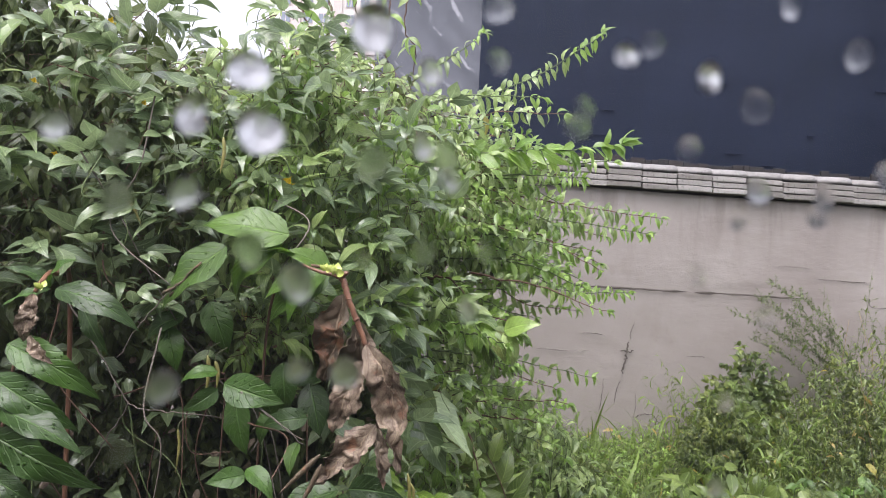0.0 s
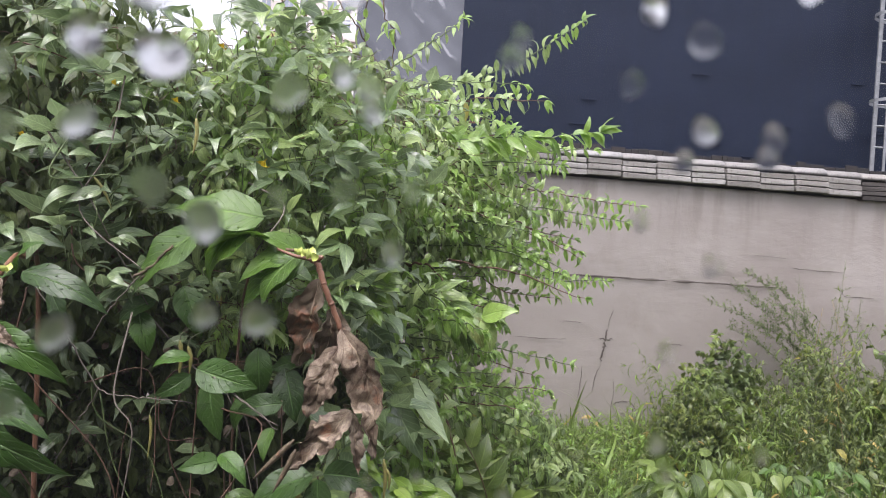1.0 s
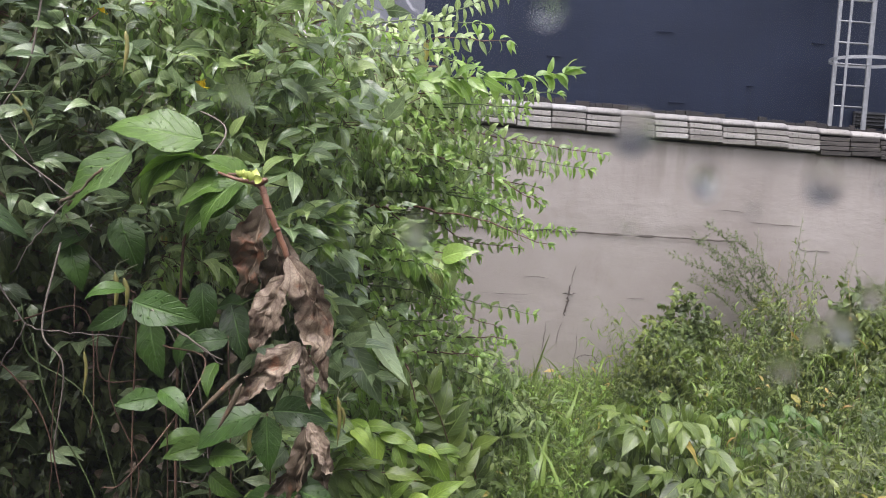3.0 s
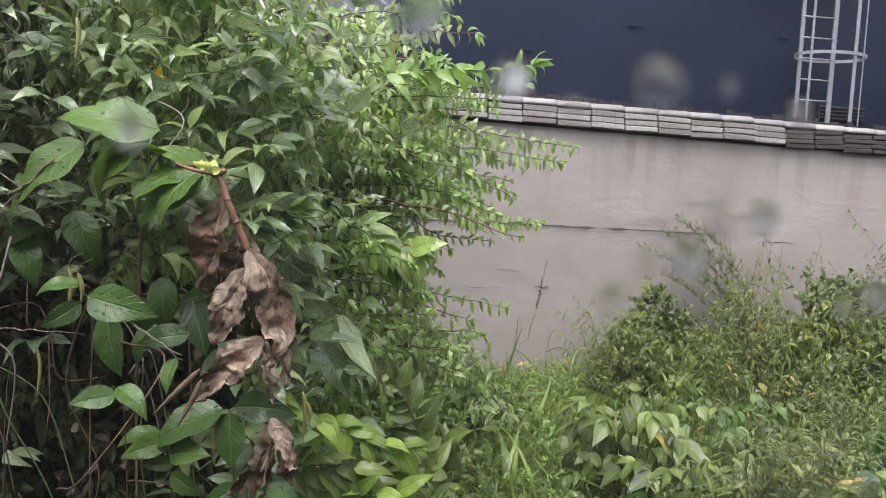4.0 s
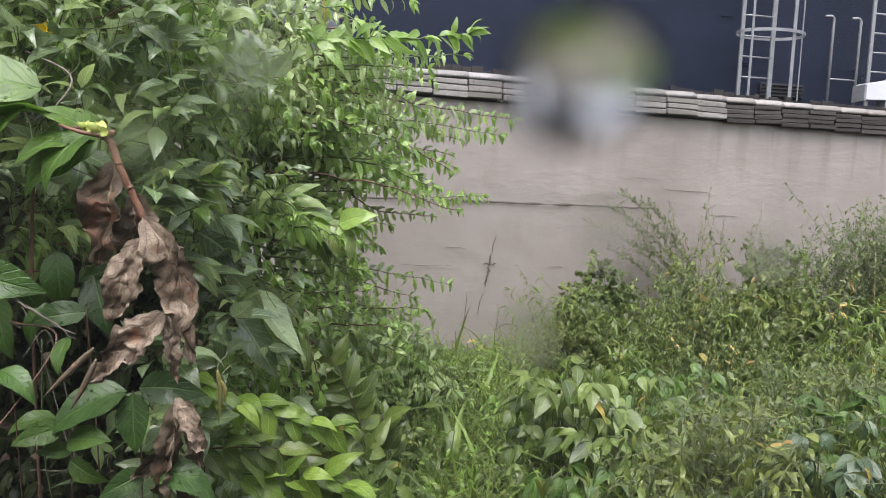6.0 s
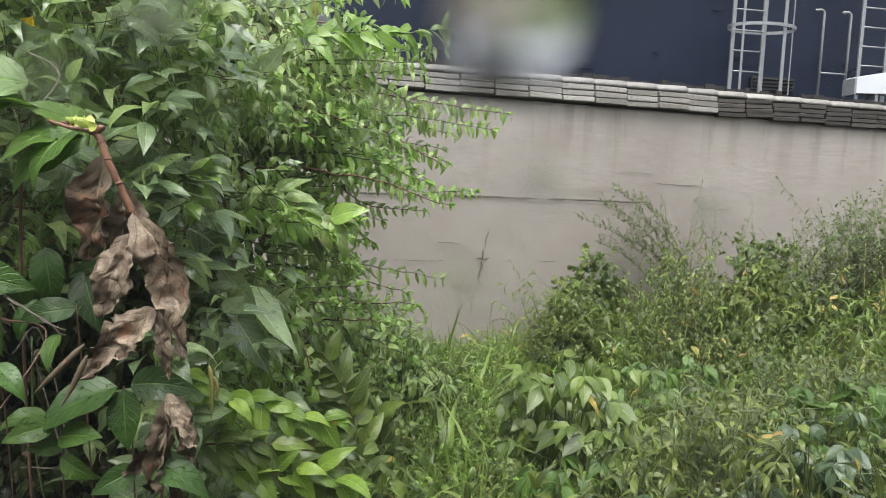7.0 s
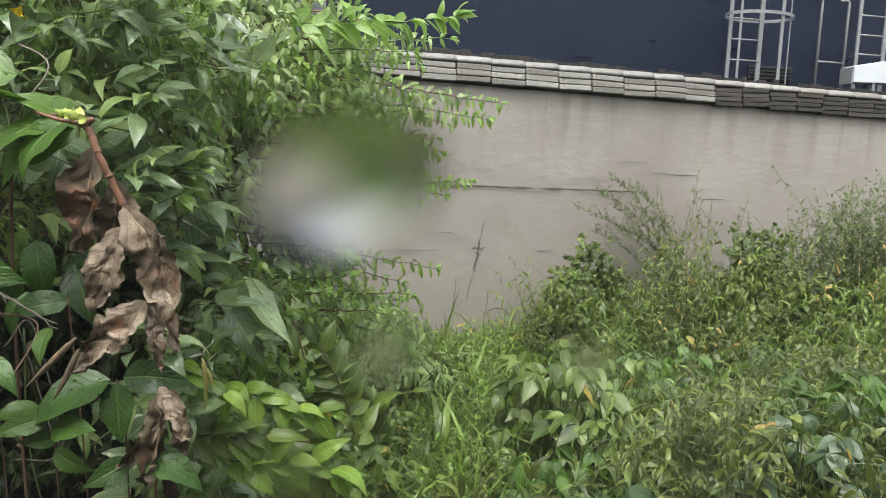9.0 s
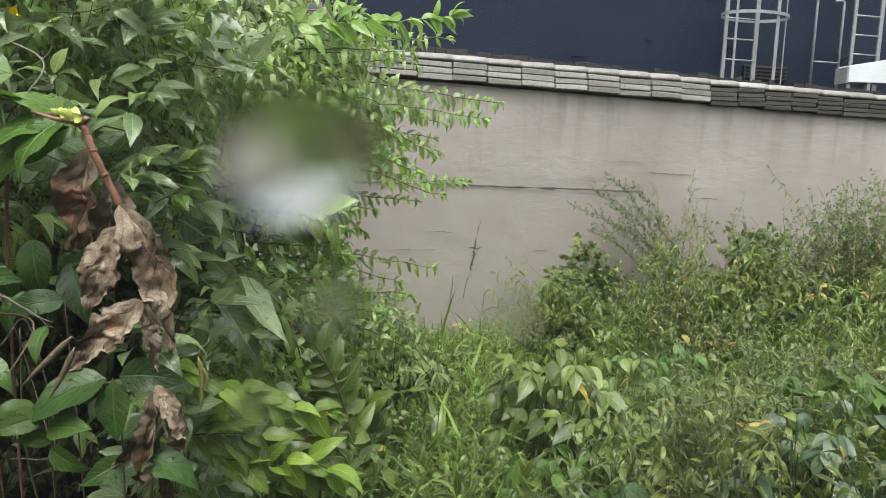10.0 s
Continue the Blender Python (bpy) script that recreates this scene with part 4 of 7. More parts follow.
# ---- the tall shrub: lance-leaved, with arching shoots ----
def make_shrub():
    g = np.random.default_rng(11)
    o = np.array((-0.2, 3.6, 0.0))
    shrub = empty("shrub", o, "tall green shrub with arching lance-leaved shoots, wet with rain", "shrub")
    for k in range(14):
        tip = np.array((g.uniform(-1.6, 0.2), g.uniform(3.0, 4.6), g.uniform(1.6, 2.3)))
        base = np.array((-0.3 + g.normal(0, 0.25), 3.6 + g.normal(0, 0.2), -0.03))
        mid = (base + tip) / 2 + np.array((g.normal(0, 0.12), g.normal(0, 0.12), 0.25))
        tubes("limb", [(bend([base, mid, tip], 8) - o, g.uniform(0.012, 0.024), 0.005)], STEM_BROWN, shrub, "", 6)

    BROAD_SHOOTS = (17, 20)

    def shoot(points, size, gap, seed, young=False, along=0.38):
        if seed in (3, 4, 6, 7, 8, 9, 10, 12, 14):
            # a companion shoot that runs beside it, a little shorter
            q = [np.array(p) + np.array((0.02 - 0.10 * i, 0.07, -0.06 - 0.02 * i)) for i, p in enumerate(points)]
            leafy_shoot(shrub, o, q, size * 0.86, gap * 1.05, seed + 500, SHOOT_LEAF, YOUNG_LEAF, STEM_BROWN, 0.12, along)
        wide = size < 0.15
        sag = 0.12 if along < 0.7 else 0.45
        gap *= 0.78 if seed in (1, 5, 6, 7, 8) else 1.0
        leafy_shoot(shrub, o, points, size * ((1.02 if seed < 30 else 0.90) if wide else 1.0), gap * ((0.84 if seed < 30 else 1.02) if wide else 1.0), seed, YOUNG_BROAD if seed in BROAD_SHOOTS else YOUNG_LEAF if young else SHOOT_LEAF, YOUNG_BROAD if seed in BROAD_SHOOTS else YOUNG_LEAF, STEM_GREEN if seed % 3 else STEM_BROWN, 0.12, along, sag)

    shoot([(-0.18, 3.5, 2.37), (0.31, 3.45, 2.52), (0.75, 3.4, 2.70), (1.075, 3.35, 2.92)], 0.116, 0.050, 1)
    shoot([(-0.05, 3.6, 2.60), (0.26, 3.55, 2.79), (0.46, 3.5, 2.94)], 0.105, 0.055, 2)
    shoot([(0.20, 3.3, 2.31), (0.48, 3.25, 2.45), (0.87, 3.2, 2.46)], 0.116, 0.050, 3)
    shoot([(0.01, 3.4, 2.47), (0.36, 3.3, 2.55), (0.77, 3.3, 2.56)], 0.116, 0.052, 4)
    shoot([(0.09, 3.2, 2.15), (0.45, 3.15, 2.24), (0.86, 3.1, 2.27), (1.13, 3.1, 2.31)], 0.193, 0.042, 5, True, 1.2)
    shoot([(0.26, 3.8, 2.13), (0.66, 3.75, 2.09), (1.12, 3.7, 2.03), (1.53, 3.7, 1.99)], 0.121, 0.050, 6)
    shoot([(0.34, 3.8, 2.01), (0.67, 3.75, 1.96), (0.99, 3.7, 1.95), (1.47, 3.7, 1.90)], 0.121, 0.050, 7)
    shoot([(0.28, 3.8, 1.76), (0.62, 3.75, 1.68), (0.99, 3.75, 1.55), (1.39, 3.75, 1.55)], 0.116, 0.042, 8, True)
    shoot([(0.41, 3.9, 1.90), (0.85, 3.8, 1.82), (1.22, 3.8, 1.72)], 0.121, 0.048, 9)
    shoot([(0.38, 3.9, 1.21), (0.82, 3.85, 1.10), (1.22, 3.85, 1.03)], 0.127, 0.065, 10)
    shoot([(0.43, 3.9, 1.49), (0.71, 3.85, 1.40), (0.86, 3.85, 1.37)], 0.116, 0.055, 11)
    shoot([(0.29, 3.6, 2.24), (0.63, 3.5, 2.24), (0.90, 3.5, 2.19)], 0.121, 0.052, 12)
    shoot([(0.29, 3.6, 1.63), (0.56, 3.7, 1.45), (0.81, 3.8, 1.25)], 0.127, 0.058, 13)
    shoot([(0.25, 3.6, 1.12), (0.61, 3.7, 0.96), (1.00, 3.8, 0.85)], 0.132, 0.068, 14)
    shoot([(0.33, 3.5, 2.04), (0.58, 3.5, 1.90), (0.86, 3.6, 1.69)], 0.121, 0.052, 15)
    shoot([(0.35, 3.7, 1.85), (0.65, 3.7, 1.72), (1.0, 3.75, 1.66)], 0.116, 0.052, 16)
    shoot([(-0.41, 2.45, 1.97), (-0.21, 2.4, 2.08), (0.01, 2.35, 2.075), (0.17, 2.3, 2.08)], 0.160, 0.045, 17, True, 0.9)
    shoot([(0.00, 1.95, 1.575), (0.08, 1.9, 1.555), (0.155, 1.88, 1.54)], 0.099, 0.035, 20, True)
    shoot([(0.30, 2.6, 1.19), (0.41, 2.5, 1.08), (0.49, 2.45, 0.84)], 0.121, 0.045, 21)
    shoot([(0.50, 3.2, 1.42), (0.58, 3.1, 1.38), (0.66, 3.1, 1.22)], 0.132, 0.045, 22, True)
    # young shoots and a small sapling at the shrub's foot
    for i, (pts, size, gap, leaf) in enumerate((
            ([(0.20, 2.06, 0.99), (0.30, 2.02, 0.955), (0.42, 2.00, 0.915), (0.55, 1.98, 0.895)], 0.100, 0.052, FRESH_LEAF),
            ([(0.20, 2.02, 0.75), (0.36, 1.97, 0.755), (0.48, 1.95, 0.762), (0.60, 1.92, 0.715)], 0.115, 0.062, FRESH_LEAF),
            ([(0.10, 2.00, 1.06), (0.18, 1.94, 1.03), (0.27, 1.90, 0.99)], 0.092, 0.050, FRESH_LEAF),
            ([(0.12, 1.98, 0.84), (0.26, 1.96, 0.85), (0.40, 1.98, 0.83)], 0.112, 0.050, SAPLING_LEAF),
            ([(0.30, 2.12, 0.70), (0.42, 2.10, 0.68), (0.55, 2.10, 0.64)], 0.120, 0.050, SAPLING_LEAF),
            ([(0.74, 2.80, 0.12), (0.68, 2.77, 0.48), (0.63, 2.75, 0.66), (0.58, 2.73, 0.79), (0.52, 2.72, 0.90)], 0.150, 0.050, SAPLING_LEAF),
            ([(0.70, 2.95, 0.20), (0.62, 2.90, 0.60), (0.50, 2.85, 0.84), (0.42, 2.82, 1.02)], 0.145, 0.052, SAPLING_LEAF),
            ([(0.50, 2.55, 0.25), (0.48, 2.50, 0.50), (0.50, 2.46, 0.68)], 0.130, 0.050, SAPLING_LEAF),
            ([(0.86, 3.00, 0.15), (0.80, 2.95, 0.38), (0.76, 2.92, 0.58)], 0.125, 0.050, SAPLING_LEAF),
            ([(0.245, 2.50, 1.60), (0.389, 2.45, 1.522), (0.48, 2.43, 1.472), (0.57, 2.41, 1.459)], 0.125, 0.048, YOUNG_BROAD),
            ([(0.317, 2.56, 1.386), (0.407, 2.54, 1.42), (0.50, 2.52, 1.386)], 0.112, 0.048, YOUNG_BROAD),
            ([(0.10, 1.98, 1.58), (0.15, 1.94, 1.605), (0.19, 1.90, 1.61)], 0.112, 0.045, YOUNG_BROAD))):
        bean_shoot(shrub, o, pts, size, gap, 800 + i, leaf, leaf, STEM_BROWN if leaf is SAPLING_LEAF else STEM_GREEN)
    # lesser side shoots that fill the open edge
    for k in range(108):
        z = g.uniform(0.85, 2.45)
        a = np.array((g.uniform(-0.05, 0.50), g.uniform(3.1, 3.9), z))
        L = g.uniform(0.30, 0.72)
        if 1.05 < z < 1.62:
            a[0], L = min(a[0], 0.22), min(L, 0.46)
        rise = g.uniform(-0.45, 0.15)
        shoot([a, a + np.array((L * 0.5, -0.05, L * rise * 0.3)), a + np.array((L, -0.10, L * rise))], g.uniform(0.095, 0.130), 0.047, 40 + k, k % 4 == 0)
    # fresh shoots that stand out of the hollow beside the dead twig
    for k in range(16):
        a = np.array((g.uniform(0.08, 0.45), g.uniform(2.3, 2.9), g.uniform(1.05, 1.85)))
        L = g.uniform(0.16, 0.28)
        shoot([a, a + np.array((L * 0.5, -0.05, 0.0)), a + np.array((L, -0.10, g.uniform(-0.12, 0.02)))], g.uniform(0.085, 0.115), 0.04, 700 + k, k % 2 == 0, 0.7)
    # a bare reddish rod that lies across the shoots
    tubes("rod", [(bend([(-0.1, 3.75, 2.40), (0.25, 3.75, 2.415), (0.60, 3.75, 2.43)], 5) - o, 0.006, 0.005)], STEM_RED, shrub, "bare reddish brown stick", 6)
    # the dense body: slender leafy shoots in clumps, with dark gaps between them
    body, young, inner, stems = Foliage(LANCE), Foliage(LANCE), Foliage(INNER), []
    for k in range(3800):
        x, z = g.uniform(-2.6, 1.1), g.uniform(0.25, 2.75)
        hollow = z < 1.45 + 0.1 * math.sin(x * 9) and x < -0.02
        yf = front(x) + (0.35 if not hollow else 1.35)
        if x < 0.30:
            yf = max(yf, 2.0)
        clump = noise.noise((x * 2.6, z * 2.6, 17.0))
        deep = 0.25 + 0.9 * max(0.0, 0.10 - clump)
        y = yf + deep * abs(g.normal(0, 1.0)) + 0.35 * max(0.0, -clump)
        lim = 0.13 - 0.20 * (1.0 < z < 1.75) + 0.09 * math.sin(z * 4) + 0.75 * max(0.0, 1.05 - z) + 0.24 * (y - 2.8) + abs(g.normal(0, 0.15))
        if x > lim or z > thicket_top(x, y) - 0.05:
            continue
        p = np.array((x, y, z))
        d = unit((g.normal(0.60, 0.45), g.normal(-0.45, 0.4), g.normal(0.05, 0.38)))
        L = g.uniform(0.22, 0.48) * (1.0 if x > -0.2 else 0.6)
        line = bend([p - d * L * 0.5, p + UP * 0.03, p + d * L * 0.45 - UP * 0.05], 4)
        stems.append((line + g.normal(0, 0.012, line.shape) - o, 0.0022, 0.0008))
        # shoots set deep in the shrub take the shade-darkened leaf colour
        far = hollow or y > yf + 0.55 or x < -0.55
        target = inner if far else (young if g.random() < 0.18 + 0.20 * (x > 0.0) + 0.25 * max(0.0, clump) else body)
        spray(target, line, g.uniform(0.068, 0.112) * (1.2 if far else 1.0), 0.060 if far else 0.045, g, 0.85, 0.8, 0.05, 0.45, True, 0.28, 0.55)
    # inner leaves, their colour darkened for shade, that close the thicket behind its face
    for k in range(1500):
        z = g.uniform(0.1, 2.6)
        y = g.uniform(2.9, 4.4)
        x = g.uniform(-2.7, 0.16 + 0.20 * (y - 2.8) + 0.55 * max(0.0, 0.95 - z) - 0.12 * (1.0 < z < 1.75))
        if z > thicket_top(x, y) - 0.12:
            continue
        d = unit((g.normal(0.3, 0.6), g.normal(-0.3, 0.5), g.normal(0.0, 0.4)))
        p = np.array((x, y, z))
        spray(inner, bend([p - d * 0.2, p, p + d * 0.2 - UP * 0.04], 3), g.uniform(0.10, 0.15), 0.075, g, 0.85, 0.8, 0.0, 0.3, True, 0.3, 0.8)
    for fol in (body, young, inner):
        fol.pos = [p - o for p in fol.pos]
    body.joined("foliage", LEAF_MID, shrub)
    young.joined("young_foliage", LEAF_LIGHT, shrub, "fresh light green leaves")
    inner.joined("inner_foliage", LEAF_INNER, shrub, "inner shrub leaves darkened in colour for shade")
    tubes("twig_tangle", stems, STEM_BROWN, shrub, "", 4, "stuff")
    return shrub


make_shrub()


# ---- the bean vine that drapes the near side ----
def make_vine():
    g = np.random.default_rng(31)
    o = np.array((-0.4, 1.9, 0.0))
    vine = empty("bean_vine", o, "climbing bean vine with narrow oval wet leaves", "vine")
    fol, dark, fresh, stems = Foliage(HERO_NARROW), Foliage(INNER), Foliage(LANCE), []
    for k in range(2300):
        x, z = g.uniform(-2.1, 0.36), g.uniform(0.5, 2.72)
        hollow = z < 1.52 + 0.12 * math.sin(x * 7) and x < 0.02
        clump = noise.noise((x * 4.5, z * 6.5, 23.0))
        y = front(x) + abs(g.normal(0, 0.13)) + (0.30 if hollow else 0.0) + 0.12 * max(0, z - 1.8) + 0.45 * max(0.0, -clump)
        if z > thicket_top(x, y) - 0.02 or (x > 0.22 and g.random() < 0.5) or (hollow and g.random() < 0.88) or (clump < -0.06 and g.random() < 0.8):
            continue
        p = np.array((x, y, z))
        size = g.uniform(0.055, 0.120)
        d0 = unit((g.normal(0.1, 0.9), g.normal(-0.50, 0.40), g.normal(0.10, 0.28)))
        root = p + g.normal(0, 1, 3) * np.array((0.05, 0.03, 0.05)) - UP * 0.05
        stems.append((bend([root, (root + p) / 2 + g.normal(0, 0.012, 3), p], 4) - o, 0.0018, 0.0010))
        side = unit(np.cross(d0, UP))
        for a in (0, 1, -1):
            d = unit(d0 + side * a * 0.9 - UP * g.uniform(-0.20, 0.25) + g.normal(0, 0.15, 3))
            n = unit(UP * 1.0 + np.array((0.05, -0.42, 0)) + g.normal(0, 0.45, 3))
            light = x > -0.30 + 0.1 * math.sin(z * 9) and k % 3 == 0 or x < -0.72 and z > 1.9 and k % 2 == 0
            (fresh if light else fol if y < front(x) + 0.24 else dark).add(p + d * 0.012, d, n, size * g.uniform(0.8, 1.15))
    singles = min(300, len(fol.pos))
    fol.single(VINE_NARROW, vine, singles)
    fol.pos = [p - o for p in fol.pos]
    dark.pos = [p - o for p in dark.pos]
    fol.joined("foliage", LEAF_DARK, vine, "", singles)
    dark.joined("inner_foliage", LEAF_DARK, vine)
    fresh.pos = [p - o for p in fresh.pos]
    fresh.joined("fresh_foliage", LEAF_MID, vine, "lighter green leaves")
    tubes("stalk_tangle", stems, STEM_GREEN, vine, "", 4, "stuff")
    # dry litter caught in the dark hollow
    litter = Foliage(BROAD)
    for k in range(90):
        x = g.uniform(-1.2, 0.1)
        litter.add(np.array((x, front(x) + g.uniform(0.45, 1.0), g.uniform(0.5, 1.5))) - o, unit(g.normal(0, 1, 3) - UP * 0.8), unit(g.normal(0, 1, 3)), g.uniform(0.03, 0.06))
    litter.joined("dry_litter", DEAD, vine, "dry brown leaves caught in the stems")
    for k in range(26):
        x = g.uniform(-1.1, -0.1)
        pts = [np.array((x, front(x) + g.uniform(-0.03, 0.25), g.uniform(1.0, 2.3)))]
        for q in range(3):
            pts.append(pts[-1] + np.array((g.normal(0.04, 0.10), g.normal(0, 0.05), g.normal(-0.13, 0.12))))
        tubes("runner", [(bend(pts, 7) - o, 0.0026, 0.0015)], (STEM_BROWN, TWIG_GREY, STEM_GREEN)[k % 3], vine, "", 5)

    # long thin runners that cross the dark hollow, and pairs of dry stalks
    for pts, r, mat in (([(-0.64, 1.52, 1.61), (-0.55, 1.54, 1.46), (-0.48, 1.55, 1.34), (-0.39, 1.56, 1.32), (-0.26, 1.57, 1.31)], 0.0020, TWIG_GREY),
                        ([(-0.48, 1.55, 1.34), (-0.54, 1.56, 1.24), (-0.59, 1.58, 1.15), (-0.66, 1.6, 1.0)], 0.0016, TWIG_GREY),
                        ([(-0.30, 1.55, 1.69), (-0.38, 1.54, 1.63), (-0.45, 1.55, 1.55), (-0.52, 1.56, 1.45)], 0.0018, TWIG_GREY),
                        ([(-0.20, 1.53, 1.385), (-0.13, 1.53, 1.33), (-0.04, 1.54, 1.27)], 0.0024, TWIG_GREY),
                        ([(-0.19, 1.54, 1.37), (-0.11, 1.54, 1.315), (-0.045, 1.55, 1.258)], 0.0022, TWIG_GREY),
                        ([(-0.40, 1.53, 1.618), (-0.36, 1.53, 1.645), (-0.31, 1.53, 1.70)], 0.0042, DEAD_BROWN),
                        ([(-0.385, 1.535, 1.615), (-0.345, 1.535, 1.635), (-0.30, 1.535, 1.69)], 0.0040, DEAD_BROWN),
                        ([(-0.43, 1.60, 1.26), (-0.45, 1.61, 1.12), (-0.46, 1.62, 0.9)], 0.0014, STEM_BROWN)):
        line = bend(pts, 7) + g.normal(0, 0.0014, (7 * (len(pts) - 1) + 1, 3))
        tubes("runner", [(line - o, r, r * 0.7)], mat, vine, "", 6)

    def pod(a, b, r=0.0055):
        a, b = np.array(a), np.array(b)
        line = bend([a, a * 0.6 + b * 0.4 + np.array((0.006, 0, 0)), b], 6) - o
        tubes("pod", [(line, (r * 0.3, r, r * 0.9, r, r * 0.85, r * 0.5, r * 0.1), None)], POD, vine, "slim hanging bean pod", 8)
        tubes("pod_stalk", [(bend([a + np.array((0.02, 0.03, 0.03)), a + np.array((0.004, 0.005, 0.018)), a], 4) - o, 0.0012, 0.0012)], STEM_PALE, vine, "", 5)

    pod((-0.308, 1.60, 1.458), (-0.309, 1.60, 1.349))
    pod((-0.288, 1.60, 1.445), (-0.281, 1.60, 1.372))
    pod((-0.375, 1.60, 1.266), (-0.377, 1.60, 1.149), 0.004)
    pod((0.213, 1.75, 1.127), (0.217, 1.75, 0.989), 0.006)
    pod((0.222, 1.75, 1.10), (0.232, 1.75, 1.04), 0.005)
    pod((-0.30, 1.62, 2.02), (-0.305, 1.62, 1.92), 0.005)
    pod((-0.55, 1.62, 1.86), (-0.50, 1.62, 1.78), 0.004)
    for i, (x, z) in enumerate(((-0.142, 1.913), (-0.706, 1.94), (-0.792, 2.136), (-0.506, 2.092), (-0.35, 2.057), (-0.729, 1.95), (-0.903, 1.892), (-0.24, 2.2), (-0.6, 2.3))):
        p = np.array((x, 1.62 if i else 1.70, z)) - o
        for k in range(3):
            ob = new("petal", PETAL_MESH)
            ob.parent = vine
            ob.matrix_basis = Matrix.Translation(p) @ pose(0, 0, 0, 20 + 30 * k, 10, 120 * k) @ Matrix.Scale(0.026 if i == 0 else 0.016, 4)
    return vine


HERO_NARROW = [leaf_shape(w, 8, 0.32, d, 0.03, 0.92, 30 + k, 2) for k, (w, d) in enumerate(((0.46, 0.5), (0.38, 0.9), (0.42, 0.2), (0.34, 1.2), (0.56, 0.6), (0.50, -0.3), (0.36, 0.4)))]
VINE_NARROW = leaf_meshes("leaf", HERO_NARROW, LEAF_DARK)
make_vine()


# ---- saplings with large leaves, and big single leaves of the vine ----
def big_leaf_plant(name, label, o, leaves, meshes, seed, stem=(), width=1.0, category="sapling"):
    """leaves: (foot, tip) in metres, each its own part."""
    g = np.random.default_rng(seed)
    o = np.array(o)
    e = empty(name, o, label, category)
    for k, (a, b) in enumerate(leaves):
        a, b = np.array(a), np.array(b)
        n = unit(np.array((0.0, -0.75, 0.65)) + g.normal(0, 0.28, 3))
        rot = frames((b - a)[None], n[None])[0]
        ob = set_leaf(meshes[k % len(meshes)], e, a - o, rot, np.linalg.norm(b - a) * 1.08)
        ob.scale.x *= width
    for line, r in stem:
        tubes("stem", [(bend(line, 6) - o, r * 0.55, r * 0.4)], STEM_BROWN, e, "", 7)
    return e


VINE_WAVY = leaf_meshes("leaf", [leaf_shape(0.54, 16, 0.24, d, 0.05, 0.85, 60 + k, 3) for k, d in enumerate((0.5, 0.9, 0.7, 0.4))], LEAF_SAPLING)
# the left sapling's leaves, darkened in colour to stand for shade
VINE_WAVY_SHADED = leaf_meshes("leaf", [leaf_shape(0.46, 18, 0.22, d, 0.08, 0.85, 60 + k, 3) for k, d in enumerate((0.5, 0.9, 0.7, 0.4))], LEAF_DEEP_SHADED)
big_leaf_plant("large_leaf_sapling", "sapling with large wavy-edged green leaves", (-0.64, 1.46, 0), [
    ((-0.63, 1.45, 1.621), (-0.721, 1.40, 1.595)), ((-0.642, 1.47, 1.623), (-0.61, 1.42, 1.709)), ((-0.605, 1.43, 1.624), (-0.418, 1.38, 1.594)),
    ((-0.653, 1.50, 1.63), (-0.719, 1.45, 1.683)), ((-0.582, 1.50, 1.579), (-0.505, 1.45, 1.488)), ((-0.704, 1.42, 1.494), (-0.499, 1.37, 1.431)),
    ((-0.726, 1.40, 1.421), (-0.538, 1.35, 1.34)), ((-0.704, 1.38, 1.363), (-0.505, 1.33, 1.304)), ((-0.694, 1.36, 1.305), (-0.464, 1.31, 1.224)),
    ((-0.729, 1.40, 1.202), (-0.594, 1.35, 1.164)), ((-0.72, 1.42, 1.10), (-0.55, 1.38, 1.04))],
    VINE_WAVY_SHADED, 1,
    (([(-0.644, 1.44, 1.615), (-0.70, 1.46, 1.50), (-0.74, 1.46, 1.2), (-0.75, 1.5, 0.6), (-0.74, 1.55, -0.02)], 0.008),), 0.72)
big_leaf_plant("large_leaf_sapling", "sapling with large oval green leaves by a broken twig", (-0.02, 1.6, 0), [
    ((-0.11, 1.58, 1.775), (-0.31, 1.53, 1.805)), ((-0.09, 1.60, 1.725), (-0.265, 1.55, 1.742)), ((-0.012, 1.56, 1.693), (-0.121, 1.51, 1.599)),
    ((-0.023, 1.60, 1.694), (-0.161, 1.55, 1.658)), ((-0.257, 1.55, 1.738), (-0.412, 1.50, 1.601)), ((-0.136, 1.60, 1.773), (-0.288, 1.55, 1.652)),
    ((-0.01, 1.60, 1.674), (-0.168, 1.55, 1.599)), ((-0.01, 1.62, 1.681), (-0.10, 1.57, 1.757))], VINE_WAVY, 2,
    (([(-0.02, 1.56, 1.70), (-0.12, 1.64, 1.68), (-0.2, 1.75, 1.5), (-0.22, 1.8, 0.8), (-0.2, 1.85, -0.02)], 0.008),), 1.0)
